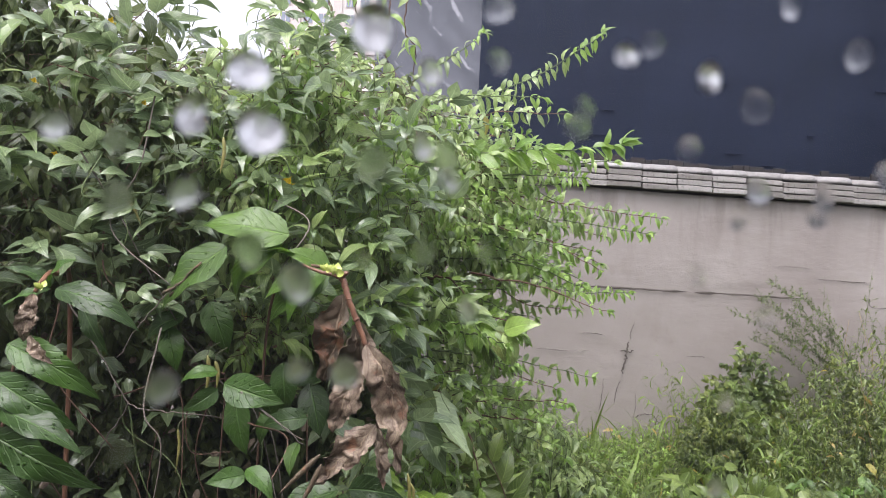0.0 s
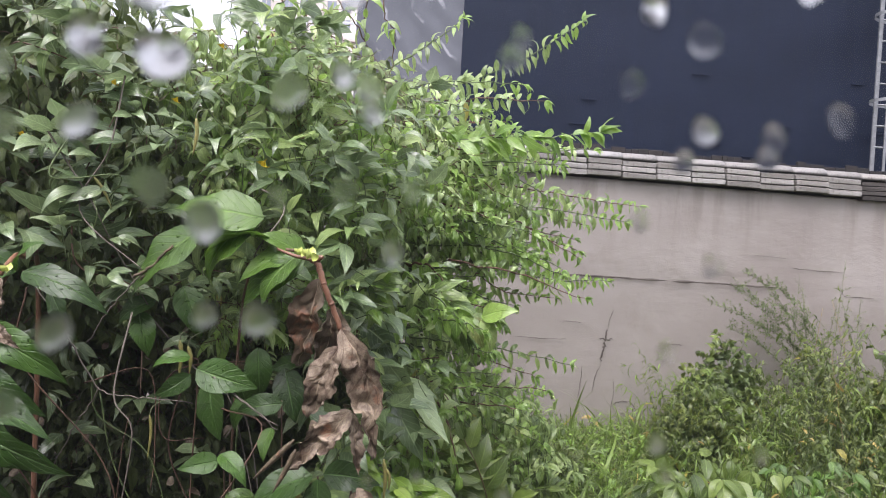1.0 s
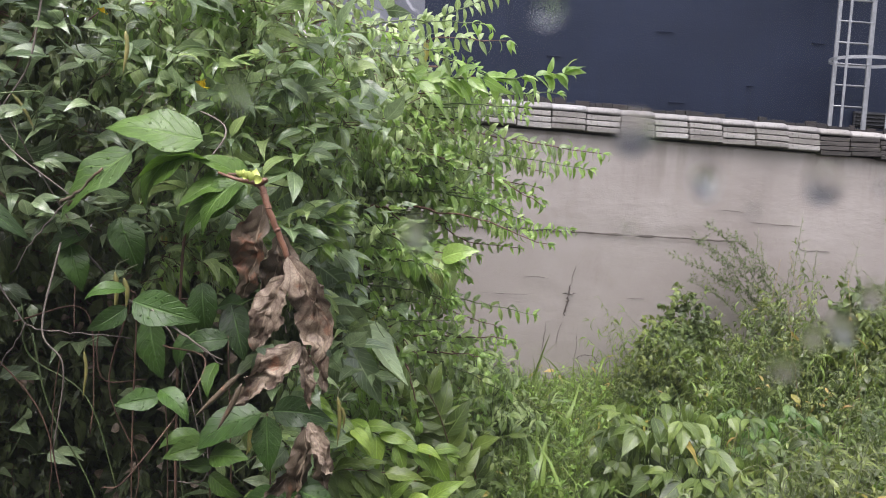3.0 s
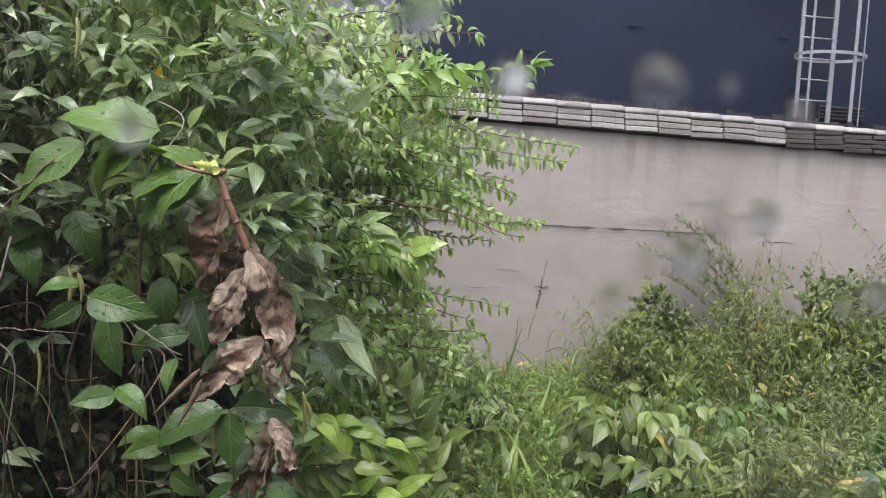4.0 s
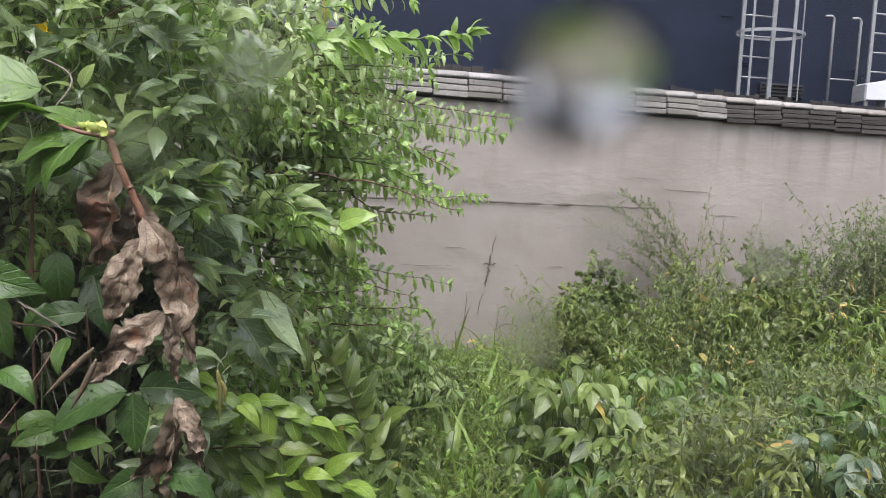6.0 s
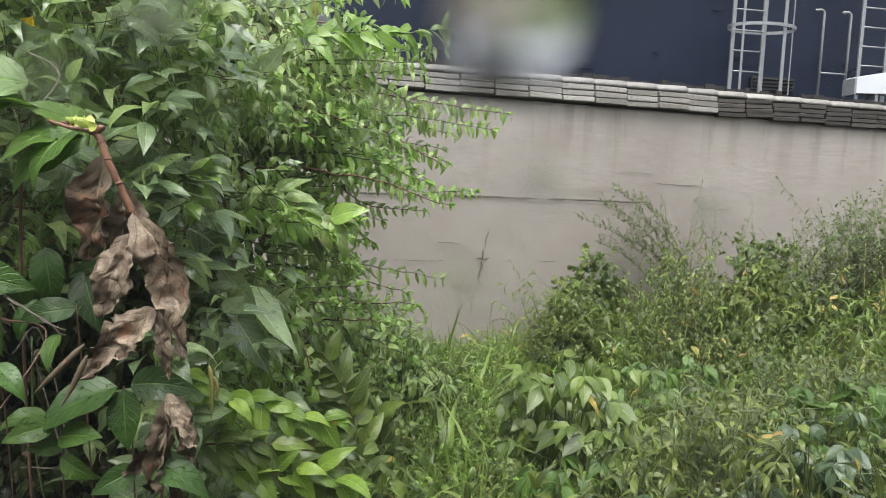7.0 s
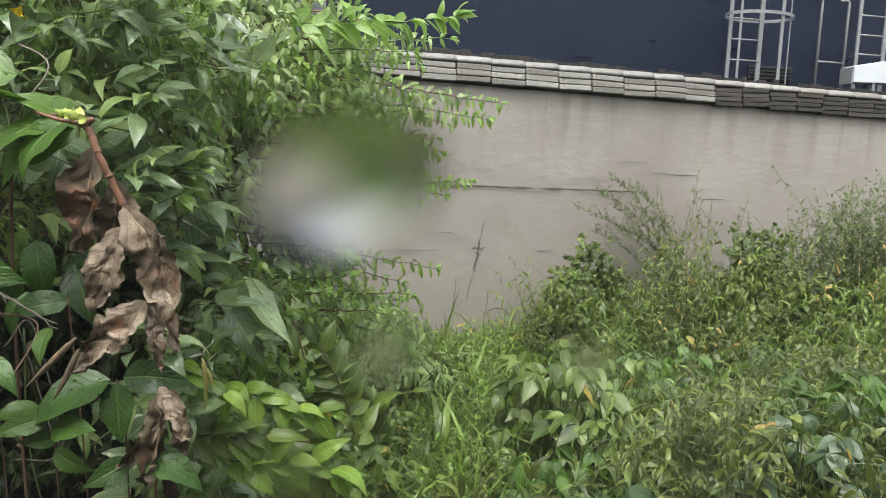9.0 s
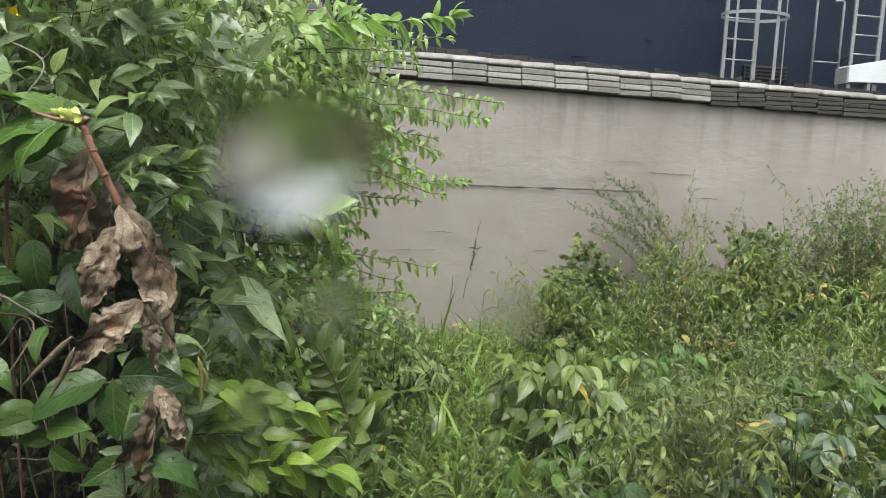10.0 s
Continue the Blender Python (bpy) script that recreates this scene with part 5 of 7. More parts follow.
big_leaf_plant("bean_plant", "bean plant with broad leaves in threes, darkened in colour for shade", (-0.3, 1.7, 0), [
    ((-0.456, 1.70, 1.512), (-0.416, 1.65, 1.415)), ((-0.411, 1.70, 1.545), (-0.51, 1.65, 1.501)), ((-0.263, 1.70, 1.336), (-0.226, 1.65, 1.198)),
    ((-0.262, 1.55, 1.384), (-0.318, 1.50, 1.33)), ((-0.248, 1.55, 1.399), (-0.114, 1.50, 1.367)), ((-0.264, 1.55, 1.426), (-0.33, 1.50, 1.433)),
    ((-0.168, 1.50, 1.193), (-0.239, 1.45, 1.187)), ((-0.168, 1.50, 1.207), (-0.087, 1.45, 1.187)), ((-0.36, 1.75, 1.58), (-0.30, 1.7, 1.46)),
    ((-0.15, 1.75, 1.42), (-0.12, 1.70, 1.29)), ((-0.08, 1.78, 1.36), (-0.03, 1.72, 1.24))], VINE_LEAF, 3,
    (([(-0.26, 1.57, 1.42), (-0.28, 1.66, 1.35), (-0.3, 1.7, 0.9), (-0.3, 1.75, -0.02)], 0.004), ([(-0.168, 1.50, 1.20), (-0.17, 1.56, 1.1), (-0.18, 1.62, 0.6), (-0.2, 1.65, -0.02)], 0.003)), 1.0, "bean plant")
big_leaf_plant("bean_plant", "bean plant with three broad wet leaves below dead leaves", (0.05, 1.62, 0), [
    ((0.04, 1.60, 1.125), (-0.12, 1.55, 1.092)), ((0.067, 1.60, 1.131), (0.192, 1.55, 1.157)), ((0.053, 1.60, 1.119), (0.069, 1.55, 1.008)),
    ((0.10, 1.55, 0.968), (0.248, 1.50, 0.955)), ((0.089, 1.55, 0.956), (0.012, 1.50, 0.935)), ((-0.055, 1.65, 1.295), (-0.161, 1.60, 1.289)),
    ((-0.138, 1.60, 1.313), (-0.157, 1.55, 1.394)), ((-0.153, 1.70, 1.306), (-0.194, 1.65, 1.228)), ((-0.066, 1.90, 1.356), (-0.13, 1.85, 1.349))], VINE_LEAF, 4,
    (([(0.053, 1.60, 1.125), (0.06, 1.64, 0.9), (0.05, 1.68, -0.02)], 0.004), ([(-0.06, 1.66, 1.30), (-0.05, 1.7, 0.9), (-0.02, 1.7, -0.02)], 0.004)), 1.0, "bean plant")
big_leaf_plant("bean_plant", "bean plant with light green leaves", (-0.08, 1.62, 0), [
    ((-0.081, 1.58, 1.053), (-0.164, 1.53, 1.053)), ((-0.104, 1.60, 1.069), (-0.181, 1.55, 1.078)), ((-0.076, 1.58, 1.024), (0.012, 1.53, 1.052)),
    ((-0.073, 1.60, 0.996), (-0.12, 1.55, 1.007)), ((-0.057, 1.55, 1.262), (-0.083, 1.50, 1.207)), ((-0.08, 1.6, 0.97), (-0.01, 1.55, 0.94))], VINE_YOUNG, 5,
    (([(-0.08, 1.59, 1.05), (-0.08, 1.62, 0.8), (-0.07, 1.64, -0.02)], 0.003),), 1.0, "bean plant")
big_leaf_plant("lilac_sapling", "sapling with long drooping blue-green leaves", (0.15, 2.2, 0), [
    ((0.112, 2.10, 1.608), (0.227, 2.05, 1.563)), ((0.008, 2.00, 1.404), (0.133, 1.95, 1.348)), ((0.06, 2.10, 1.328), (0.24, 2.05, 1.342)),
    ((0.094, 2.00, 1.31), (0.138, 1.95, 1.207)), ((0.092, 2.20, 1.436), (0.246, 2.15, 1.372)), ((0.248, 2.30, 1.242), (0.394, 2.25, 1.023)),
    ((0.194, 2.30, 1.205), (0.286, 2.25, 1.064)), ((0.12, 2.15, 1.50), (0.25, 2.1, 1.43)), ((0.18, 2.2, 1.32), (0.30, 2.15, 1.20)),
    ((0.22, 2.25, 1.15), (0.33, 2.2, 0.98)), ((0.15, 2.1, 1.2), (0.22, 2.05, 1.06))], VINE_NARROW, 6,
    (([(0.10, 2.15, 1.62), (0.08, 2.2, 1.3), (0.1, 2.25, 0.7), (0.12, 2.3, -0.02)], 0.006),), 1.05)


# ---- a broken branch with dead, curled leaves ----
def dry_leaf(parent, o, a, b, width, k, twist=0.0, curl=0.30, sway=0.0, material=None):
    """A hanging dry blade: crumpled, its rims rolled in, the tip drawn out."""
    a, b = np.array(a), np.array(b)
    v, uv, f = leaf_shape(width, 30, 0.30, 0.25, 0.07, 0.85, 50 + k, 8, 1.0)
    for q in range(len(v)):
        x, y, z = v[q]
        u = x / (0.5 * width)
        n = np.array(noise.noise_vector((x * 6, y * 5, k * 3.1)))
        n2 = np.array(noise.noise_vector((x * 17, y * 13, k * 1.7)))
        ragged = 1 - 0.22 * abs(u) * (0.5 + noise.noise((y * 14, k * 2.3, 1.0 if u > 0 else 5.0)))
        roll = curl * width * (abs(u) ** 3) * (0.6 + 0.8 * math.sin(y * 7 + k + (2 if u > 0 else 0)))
        v[q] = np.array((x * ragged + sway * math.sin(math.pi * y), y, z + roll)) + (0.060 * n + 0.042 * n2 + 0.016 * np.array(noise.noise_vector((x * 40, y * 30, k)))) * min(1, y * 4)
    rot = frames((b - a)[None], unit(np.array((math.sin(twist), -math.cos(twist), 0.15)))[None])[0]
    return mesh_object("dead_leaf", v @ rot.T * np.linalg.norm(b - a) + (a - o), f, material or DEAD, parent, "", uv)


def make_dead_branch():
    o = np.array((0.05, 1.52, 1.64))
    d = empty("dead_branch", o, "broken reddish twig with hanging dry brown leaves", "branch")
    stem = bend([(-0.05, 1.545, 1.735), (-0.005, 1.525, 1.722), (0.048, 1.510, 1.712), (0.062, 1.505, 1.688), (0.074, 1.50, 1.655), (0.096, 1.50, 1.605), (0.120, 1.50, 1.548)], 5)
    stem[:, 0] += 0.0010 * np.sin(np.arange(len(stem)) * 2.1)
    tubes("stem", [(stem[:11] - o, 0.0030, 0.0058), (stem[10:] - o, 0.0078, 0.0066)], STEM_RED, d, "wet reddish brown twig", 10)
    for i in (9, 14, 19, 24):
        a, b = stem[i], stem[i + 1]
        tubes("node", [([a - o, (a * 0.7 + b * 0.3) - o, (a * 0.4 + b * 0.6) - o], 0.0083, 0.0074)], STEM_RED, d, "", 10)
    # the torn, fibrous break at the bend
    tubes("stub", [(bend([(0.050, 1.508, 1.712), (0.060, 1.503, 1.722), (0.066, 1.50, 1.720)], 3) - o, 0.0082, 0.0055)], STEM_RED, d, "split end of the twig", 9)
    for p, s in (((0.013, 1.502, 1.728), 0.020), ((0.040, 1.495, 1.722), 0.030)):
        for k in range(5):
            ob = new("bud", BUD_MESH)
            ob.parent = d
            ob.matrix_basis = Matrix.Translation(np.array(p) - o) @ pose(0, 0, 0, 40, 20 * k, 72 * k) @ Matrix.Scale(s, 4)
    dry_leaf(d, o, (0.120, 1.495, 1.556), (0.236, 1.475, 1.240), 0.27, 0, 0.15, 0.40, -0.05)
    dry_leaf(d, o, (0.116, 1.512, 1.510), (0.036, 1.500, 1.332), 0.40, 1, -0.35)
    dry_leaf(d, o, (0.150, 1.525, 1.352), (-0.004, 1.500, 1.200), 0.36, 2, -0.2)
    dry_leaf(d, o, (0.152, 1.530, 1.345), (0.192, 1.515, 1.195), 0.26, 3, 0.3)
    dry_leaf(d, o, (0.052, 1.545, 1.668), (0.014, 1.550, 1.425), 0.32, 4, -0.35, 0.3, 0.0, DEAD_BROWN)
    # dark brown here also stands for the shade this blade hangs in
    dry_leaf(d, o, (0.096, 1.545, 1.602), (0.052, 1.565, 1.405), 0.46, 5, 0.6, 0.4, 0.0, DEAD_BROWN)
    dry_leaf(d, o, (0.176, 1.505, 1.172), (0.252, 1.480, 1.062), 0.34, 6, 0.3)
    dry_leaf(d, o, (0.168, 1.535, 1.150), (0.162, 1.520, 0.930), 0.24, 7, 0.0, 0.35, 0.0, DEAD_BROWN)
    dry_leaf(d, o, (0.158, 1.545, 1.130), (0.140, 1.525, 0.945), 0.27, 8, -0.4, 0.35, 0.0, DEAD_BROWN)
    dry_leaf(d, o, (0.150, 1.535, 1.055), (0.085, 1.520, 0.965), 0.36, 9, 0.2, 0.3, 0.0, DEAD_BROWN)
    dry_leaf(d, o, (0.190, 1.545, 1.140), (0.222, 1.530, 0.985), 0.27, 11, 0.4, 0.35, 0.0, DEAD_BROWN)
    dry_leaf(d, o, (0.172, 1.555, 1.010), (0.190, 1.540, 0.860), 0.29, 12, -0.1, 0.35, 0.0, DEAD_BROWN)
    for a, b in (((0.022, 1.495, 1.285), (-0.072, 1.485, 1.187)), ((0.026, 1.495, 1.262), (-0.022, 1.485, 1.158))):
        a, b = np.array(a), np.array(b)
        line = bend([a, (a + b) / 2 + np.array((0.004, 0, 0.004)), b], 6) - o
        tubes("dry_pod", [(line, (0.002, 0.0065, 0.0070, 0.0066, 0.0058, 0.0036, 0.0008), None)], DEAD_BROWN, d, "dry brown bean pod", 8)
    tubes("lower_stem", [(bend([(0.120, 1.55, 1.55), (0.142, 1.58, 1.40), (0.157, 1.60, 1.27), (0.150, 1.61, 1.07), (0.12, 1.64, 0.6), (0.11, 1.66, -0.02)], 6) - o, 0.003, 0.004)], STEM_BROWN, d, "", 6)
    d.location += Vector((0.008, 0.0, -0.012))
    o2 = np.array((-0.645, 1.42, 1.61))
    e = empty("dry_leaf_twig", o2, "small twig with dry reddish leaves and a bud", "branch")
    dry_leaf(e, o2, (-0.644, 1.41, 1.612), (-0.655, 1.40, 1.500), 0.42, 20, 0.3)
    dry_leaf(e, o2, (-0.652, 1.41, 1.515), (-0.590, 1.39, 1.455), 0.38, 21, -0.2)
    tubes("stem", [(bend([(-0.644, 1.415, 1.615), (-0.642, 1.43, 1.635), (-0.66, 1.52, 1.65), (-0.72, 1.7, 1.5), (-0.74, 1.75, -0.02)], 5) - o2, 0.005, 0.007)], STEM_RED, e, "", 6)
    for k in range(4):
        ob = new("bud", BUD_MESH)
        ob.parent = e
        ob.matrix_basis = Matrix.Translation(np.array((-0.620, 1.40, 1.625)) - o2) @ pose(0, 0, 0, 40, 20 * k, 90 * k) @ Matrix.Scale(0.022, 4)


make_dead_branch()


# ---- weeds ----
def weed_height(x, y):
    """How tall the weeds stand: a low grassy dip by the shrub, rising to the right and to the back."""
    back = float(np.interp(x, [0.4, 1.6, 2.2, 2.6, 3.2, 5.0], [0.16, 0.16, 0.30, 0.80, 0.95, 1.05]))
    mid = float(np.interp(x, [0.4, 1.2, 1.7, 2.4, 4.0], [0.20, 0.22, 0.34, 0.42, 0.6]))
    near = float(np.interp(x, [0.3, 1.0, 1.7, 2.6], [0.45, 0.50, 0.62, 0.78]))
    h = float(np.interp(y, [1.2, 2.1, 3.2, 4.0, 4.8, 5.8], [near, near, mid, (mid + back) / 2, back, back]))
    return h * (1 + 0.55 * noise.noise((x * 1.9, y * 1.9, 0)))


WEEDY = [leaf_shape(w, 5, 0.40, d, 0.0, 0.90, k, 1, 1.45) for k, (w, d) in enumerate(((0.34, 0.4), (0.27, 0.7), (0.30, 1.0), (0.23, 0.6)))]


def dip_edge(y):
    """The far side of the low grassy way between the shrub and the weeds."""
    return 0.42 + 0.355 * y


def make_weeds():
    g = np.random.default_rng(51)
    narrow, lance, bright, strap, stems = Foliage(NARROW), Foliage(WEEDY), Foliage(LANCE), Foliage(STRAP), []
    for k in range(2700):
        x, y = g.uniform(0.5, 6.6), g.uniform(1.0, 5.92)
        if x < 0.9 and y < 2.6 or x > 1.2 + y * 0.95:
            continue
        clump = noise.noise((x * 1.7, y * 1.7, 11.0))
        dip = 0.7 < x < dip_edge(y) and y > 1.7
        if clump < -0.12 and g.random() < 0.70 or dip and g.random() < 0.55:
            continue
        if ((x - 1.76) / 0.42) ** 2 + ((y - 3.0) / 0.48) ** 2 < 1 or not dip and y < 3.2 and clump < 0.10 and g.random() < 0.60:
            continue
        h = weed_height(x, y) * g.uniform(0.6, 1.12) * min(1.0 + 0.75 * clump, 1.2)
        kind = noise.noise((x * 1.3, y * 1.3, 7.0)) + g.normal(0, 0.14)
        if not dip and y > 3.2 and kind > 0.02:
            h *= 0.68
        b = np.array((x, y, ground_height(x, y) - 0.01))
        lean = np.array((g.normal(0, 0.42), g.normal(-0.12, 0.35), 1.0))
        tip = b + lean * max(h, 0.08)
        line = bend([b, (b + tip) / 2 + UP * 0.08 * h, tip], 4)
        stems.append((line, 0.003, 0.0012))
        if dip:
            fol, size, gap = (bright, g.uniform(0.045, 0.075), 0.05) if g.random() < 0.35 else (narrow, g.uniform(0.06, 0.12), 0.045)
        elif y > 3.2:
            # behind the beans: arching straps, small-leaved weeds and finer stuff in patches
            if kind > 0.02:
                fol, size, gap = strap, g.uniform(0.14, 0.26), 0.085
            elif kind > -0.28:
                fol, size, gap = narrow, g.uniform(0.06, 0.12), 0.05
            else:
                fol, size, gap = lance, g.uniform(0.045, 0.085), 0.05
        else:
            fol, size, gap = (lance, g.uniform(0.08, 0.15), 0.075) if kind < 0.0 else (narrow, g.uniform(0.11, 0.20), 0.06)
        spray(fol, line, size, gap, g, 0.95, 0.95, 0.30, 0.35, g.random() < 0.4, 0.3, 0.25)
    # low trailing weeds that run through the grass of the dip
    for k in range(620):
        y = g.uniform(2.4, 5.5)
        x = g.uniform(0.75, dip_edge(y) + 0.05)
        b = np.array((x, y, ground_height(x, y) - 0.01))
        tip = b + np.array((g.normal(0, 0.09), g.normal(-0.05, 0.08), g.uniform(0.14, 0.36)))
        line = bend([b, (b + tip) / 2 + np.array((g.normal(0, 0.03), 0, 0.03)), tip], 4)
        stems.append((line, 0.0020, 0.0012))
        spray((narrow, bright, narrow)[k % 3], line, g.uniform(0.05, 0.10), 0.045, g, 0.95, 0.7, 0.30, 0.35, False, 0.3, 0.3)
    tagged(narrow.joined("undergrowth", LEAF_WEED), "tangle of narrow-leaved green weeds in front of the wall", "weeds", "", "stuff")
    tagged(lance.joined("undergrowth", LEAF_WEED), "mixed weeds with small oval green leaves", "weeds", "", "stuff")
    tagged(bright.joined("undergrowth", LEAF_LIGHT), "patches of fresh light green weeds", "weeds", "", "stuff")
    tagged(strap.joined("undergrowth", GRASS), "coarse weeds with long arching strap leaves", "weeds", "", "stuff")
    tagged(tubes("weed_stems", stems, STEM_GREEN, None, "", 3), "thin green weed stems", "weeds", "", "stuff")
    gr = Foliage(BLADE)
    for k in range(17000):
        x, y = g.uniform(0.2, 5.5), g.uniform(1.0, 5.95)
        dip = noise.noise((x * 1.6, y * 1.6, 4.0))
        if x > dip_edge(y) and g.random() < 0.66 or dip < -0.22 and g.random() < 0.75:
            continue
        p = np.array((x, y, ground_height(x, y) - 0.01))
        tuft = noise.noise_vector((x * 3.0, y * 3.0, 9.0))
        d = unit((g.normal(0, 0.40) + 0.7 * tuft[0], g.normal(-0.10, 0.35) + 0.5 * tuft[1], 1.0))
        gr.add(p, d, unit(g.normal(0, 1, 3) * np.array((1, 1, 0.1))), g.uniform(0.18, 0.44) * (1.0 + 0.6 * (g.random() < 0.06)))
    for k in range(2600):
        y = g.uniform(1.7, 4.6)
        x = g.uniform(0.62, dip_edge(y) + 0.05)
        tuft = noise.noise_vector((x * 3.0, y * 3.0, 9.0))
        d = unit((g.normal(0, 0.45) + 0.8 * tuft[0], g.normal(-0.15, 0.35) + 0.5 * tuft[1], 0.9))
        gr.add(np.array((x, y, ground_height(x, y) - 0.01)), d, unit(g.normal(0, 1, 3) * np.array((1, 1, 0.1))), g.uniform(0.18, 0.40))
    tagged(gr.joined("grass", GRASS), "long rough green grass in a dip", "grass", "", "stuff")


make_weeds()


def grass_clump(x, y, blades, length, seed):
    """A clump of long strap blades that rise, then arch over."""
    g = np.random.default_rng(seed)
    e = empty("grass_clump", (x, y, ground_height(x, y)), "clump of long arching strap-leaved grass in the dip", "grass", "strap grass clumps")
    for k in range(blades):
        a = g.uniform(0, 6.28)
        out = np.array((math.cos(a), math.sin(a) - 0.2, 0))
        d = unit(out * g.uniform(0.15, 0.7) + UP)
        rot = frames(d[None], unit(UP * 0.5 - out - AHEAD * 0.3 + g.normal(0, 0.3, 3))[None])[0]
        set_leaf(STRAP_BLADE[k % len(STRAP_BLADE)], e, out * 0.02 - UP * 0.01, rot, length * g.uniform(0.6, 1.1), "blade")


STRAP_BLADE = leaf_meshes("blade", STRAP, GRASS)
for i, (x, y, n, length) in enumerate(((1.16, 3.15, 12, 0.50), (1.32, 3.05, 9, 0.36), (1.02, 2.80, 9, 0.34), (1.45, 3.70, 8, 0.36), (1.12, 2.45, 8, 0.36))):
    grass_clump(x, y, n, length, 600 + i)


def weed_plant(name, label, seed, height, leaves, size, meshes, young):
    """An upright leafy weed: a bent stem and single drooping leaves."""
    g = np.random.default_rng(seed)
    e = empty(name, (0, 0, 0), label, "weed", "broad-leaved weeds")
    line = bend([(0, 0, -0.02), (g.normal(0, 0.03), g.normal(0, 0.03), height * 0.5), (g.normal(0, 0.06), g.normal(-0.03, 0.05), height)], 6)
    tubes("stem", [(line, 0.006, 0.002)], STEM_GREEN, e, "", 6)
    fol = Foliage(BROAD)
    for k in range(leaves):
        s = 0.2 + 0.8 * (k + 0.5) / leaves
        p = line[int(s * (len(line) - 1))]
        a = k * 2.4 + g.uniform(-0.4, 0.4)
        out = np.array((math.cos(a), math.sin(a), 0.25))
        root = p + out * g.uniform(0.03, 0.09) * (1.3 - s)
        d = unit(out - UP * g.uniform(0.3, 1.0))
        fol.add(root, d, unit(UP + out * 0.3 + g.normal(0, 0.15, 3)), size * g.uniform(0.75, 1.15) * (1 - 0.4 * s))
    pos, rot, sz = fol.arrays()
    for i in range(len(pos)):
        set_leaf((young if i > leaves * 0.92 else meshes)[i % len(meshes)], e, pos[i], rot[i], sz[i])
    return e


def plant_weeds():
    g = np.random.default_rng(61)
    kinds = [weed_plant("broadleaf_weed", "upright weed with drooping oval green leaves", 100 + k, h, n, s, WEED_BROAD, WEED_BROAD) for k, (h, n, s) in enumerate(((0.55, 30, 0.13), (0.45, 26, 0.12), (0.62, 34, 0.13), (0.40, 24, 0.12)))]
    spots = [(1.55, 3.35), (1.45, 3.15), (2.2, 2.2), (2.0, 1.8), (2.6, 2.4), (1.3, 1.7), (1.6, 1.55), (2.3, 1.75), (2.9, 2.5)]
    spots += [(2.7, 5.3), (2.9, 5.1), (3.1, 5.4), (4.2, 5.0), (4.4, 5.1), (4.6, 4.9), (4.0, 5.2), (2.5, 5.0)]
    while len(spots) < 32:
        x, y = g.uniform(1.2, 5.0), g.uniform(1.5, 5.4)
        if dip_edge(y) < x < 1.2 + y * 0.9:
            spots.append((x, y))
    for i, (x, y) in enumerate(spots):
        k = kinds[i % 4]
        m = pose(x, y, ground_height(x, y), g.normal(0, 6), g.normal(0, 6), g.uniform(0, 360)) @ Matrix.Scale(float(np.clip(weed_height(x, y) / 0.5, 0.6, 1.15)), 4)
        c = k if i < 4 else copy_thing(k, m)
        c.matrix_basis = m


plant_weeds()


# ---- feathery stalks against the wall ----
def feathery(x, y, label):
    return empty("feathery_weed", (x, y, 0), label, "weed", "feathery weeds")


def arching_weed(x, y, tip_x, tip_z, seed):
    """A bare stem that leans far over, with upright side twigs set with tiny leaves."""
    g = np.random.default_rng(seed)
    e = feathery(x, y, "leaning thin weed with upright feathery side twigs by the wall")
    fol, lines = Foliage(TINY), []
    lean = tip_x - x
    main = bend([(0, 0, -0.02), (lean * 0.12, g.normal(0, 0.03), tip_z * 0.48), (lean * 0.58, g.normal(0, 0.04), tip_z * 0.83), (lean, g.normal(0, 0.05), tip_z)], 9)
    lines.append((main, 0.0055, 0.0016))
    for k in range(26):
        s = 0.40 + 0.60 * k / 26
        p = main[int(s * (len(main) - 1))]
        L = (0.20 * (1.15 - s) + 0.06) * g.uniform(0.5, 1.2)
        q = p + np.array((L * g.normal(-0.35, 0.45), g.normal(0, 0.05), L * g.uniform(0.3, 1.0)))
        tw = bend([p, (p + q) / 2 - UP * 0.012, q], 4)
        lines.append((tw, 0.0022, 0.001))
        spray(fol, tw, 0.036, 0.018, g, 0.8, 0.15, 0.1, 0.4, True)
    tubes("stem", lines, STEM_PALE, e, "", 3)
    fol.joined("foliage", LEAF_GREY, e)


def spire_weed(x, y, h, seed):
    """A nearly straight spire with short tiny-leaved twigs close to the stem."""
    g = np.random.default_rng(seed)
    e = feathery(x, y, "slender upright weed spire with tiny leaves")
    fol, lines = Foliage(TINY), []
    lean = g.normal(0, 0.08)
    main = bend([(0, 0, -0.02), (lean * 0.2, 0, h * 0.5), (lean, g.normal(0, 0.04), h)], 9)
    lines.append((main, 0.0045, 0.0014))
    for k in range(22):
        p = main[int((0.45 + 0.53 * k / 22) * (len(main) - 1))]
        q = p + np.array((g.normal(0, 0.030), g.normal(0, 0.03), g.uniform(0.02, 0.06)))
        lines.append((np.array([p, (p + q) / 2, q]), 0.0018, 0.001))
        spray(fol, np.array([p, (p + q) / 2, q]), 0.026, 0.018, g, 0.9, 0.2, 0.2, 0.3, False)
    tubes("stem", lines, STEM_PALE, e, "", 3)
    fol.joined("foliage", LEAF_GREY, e)


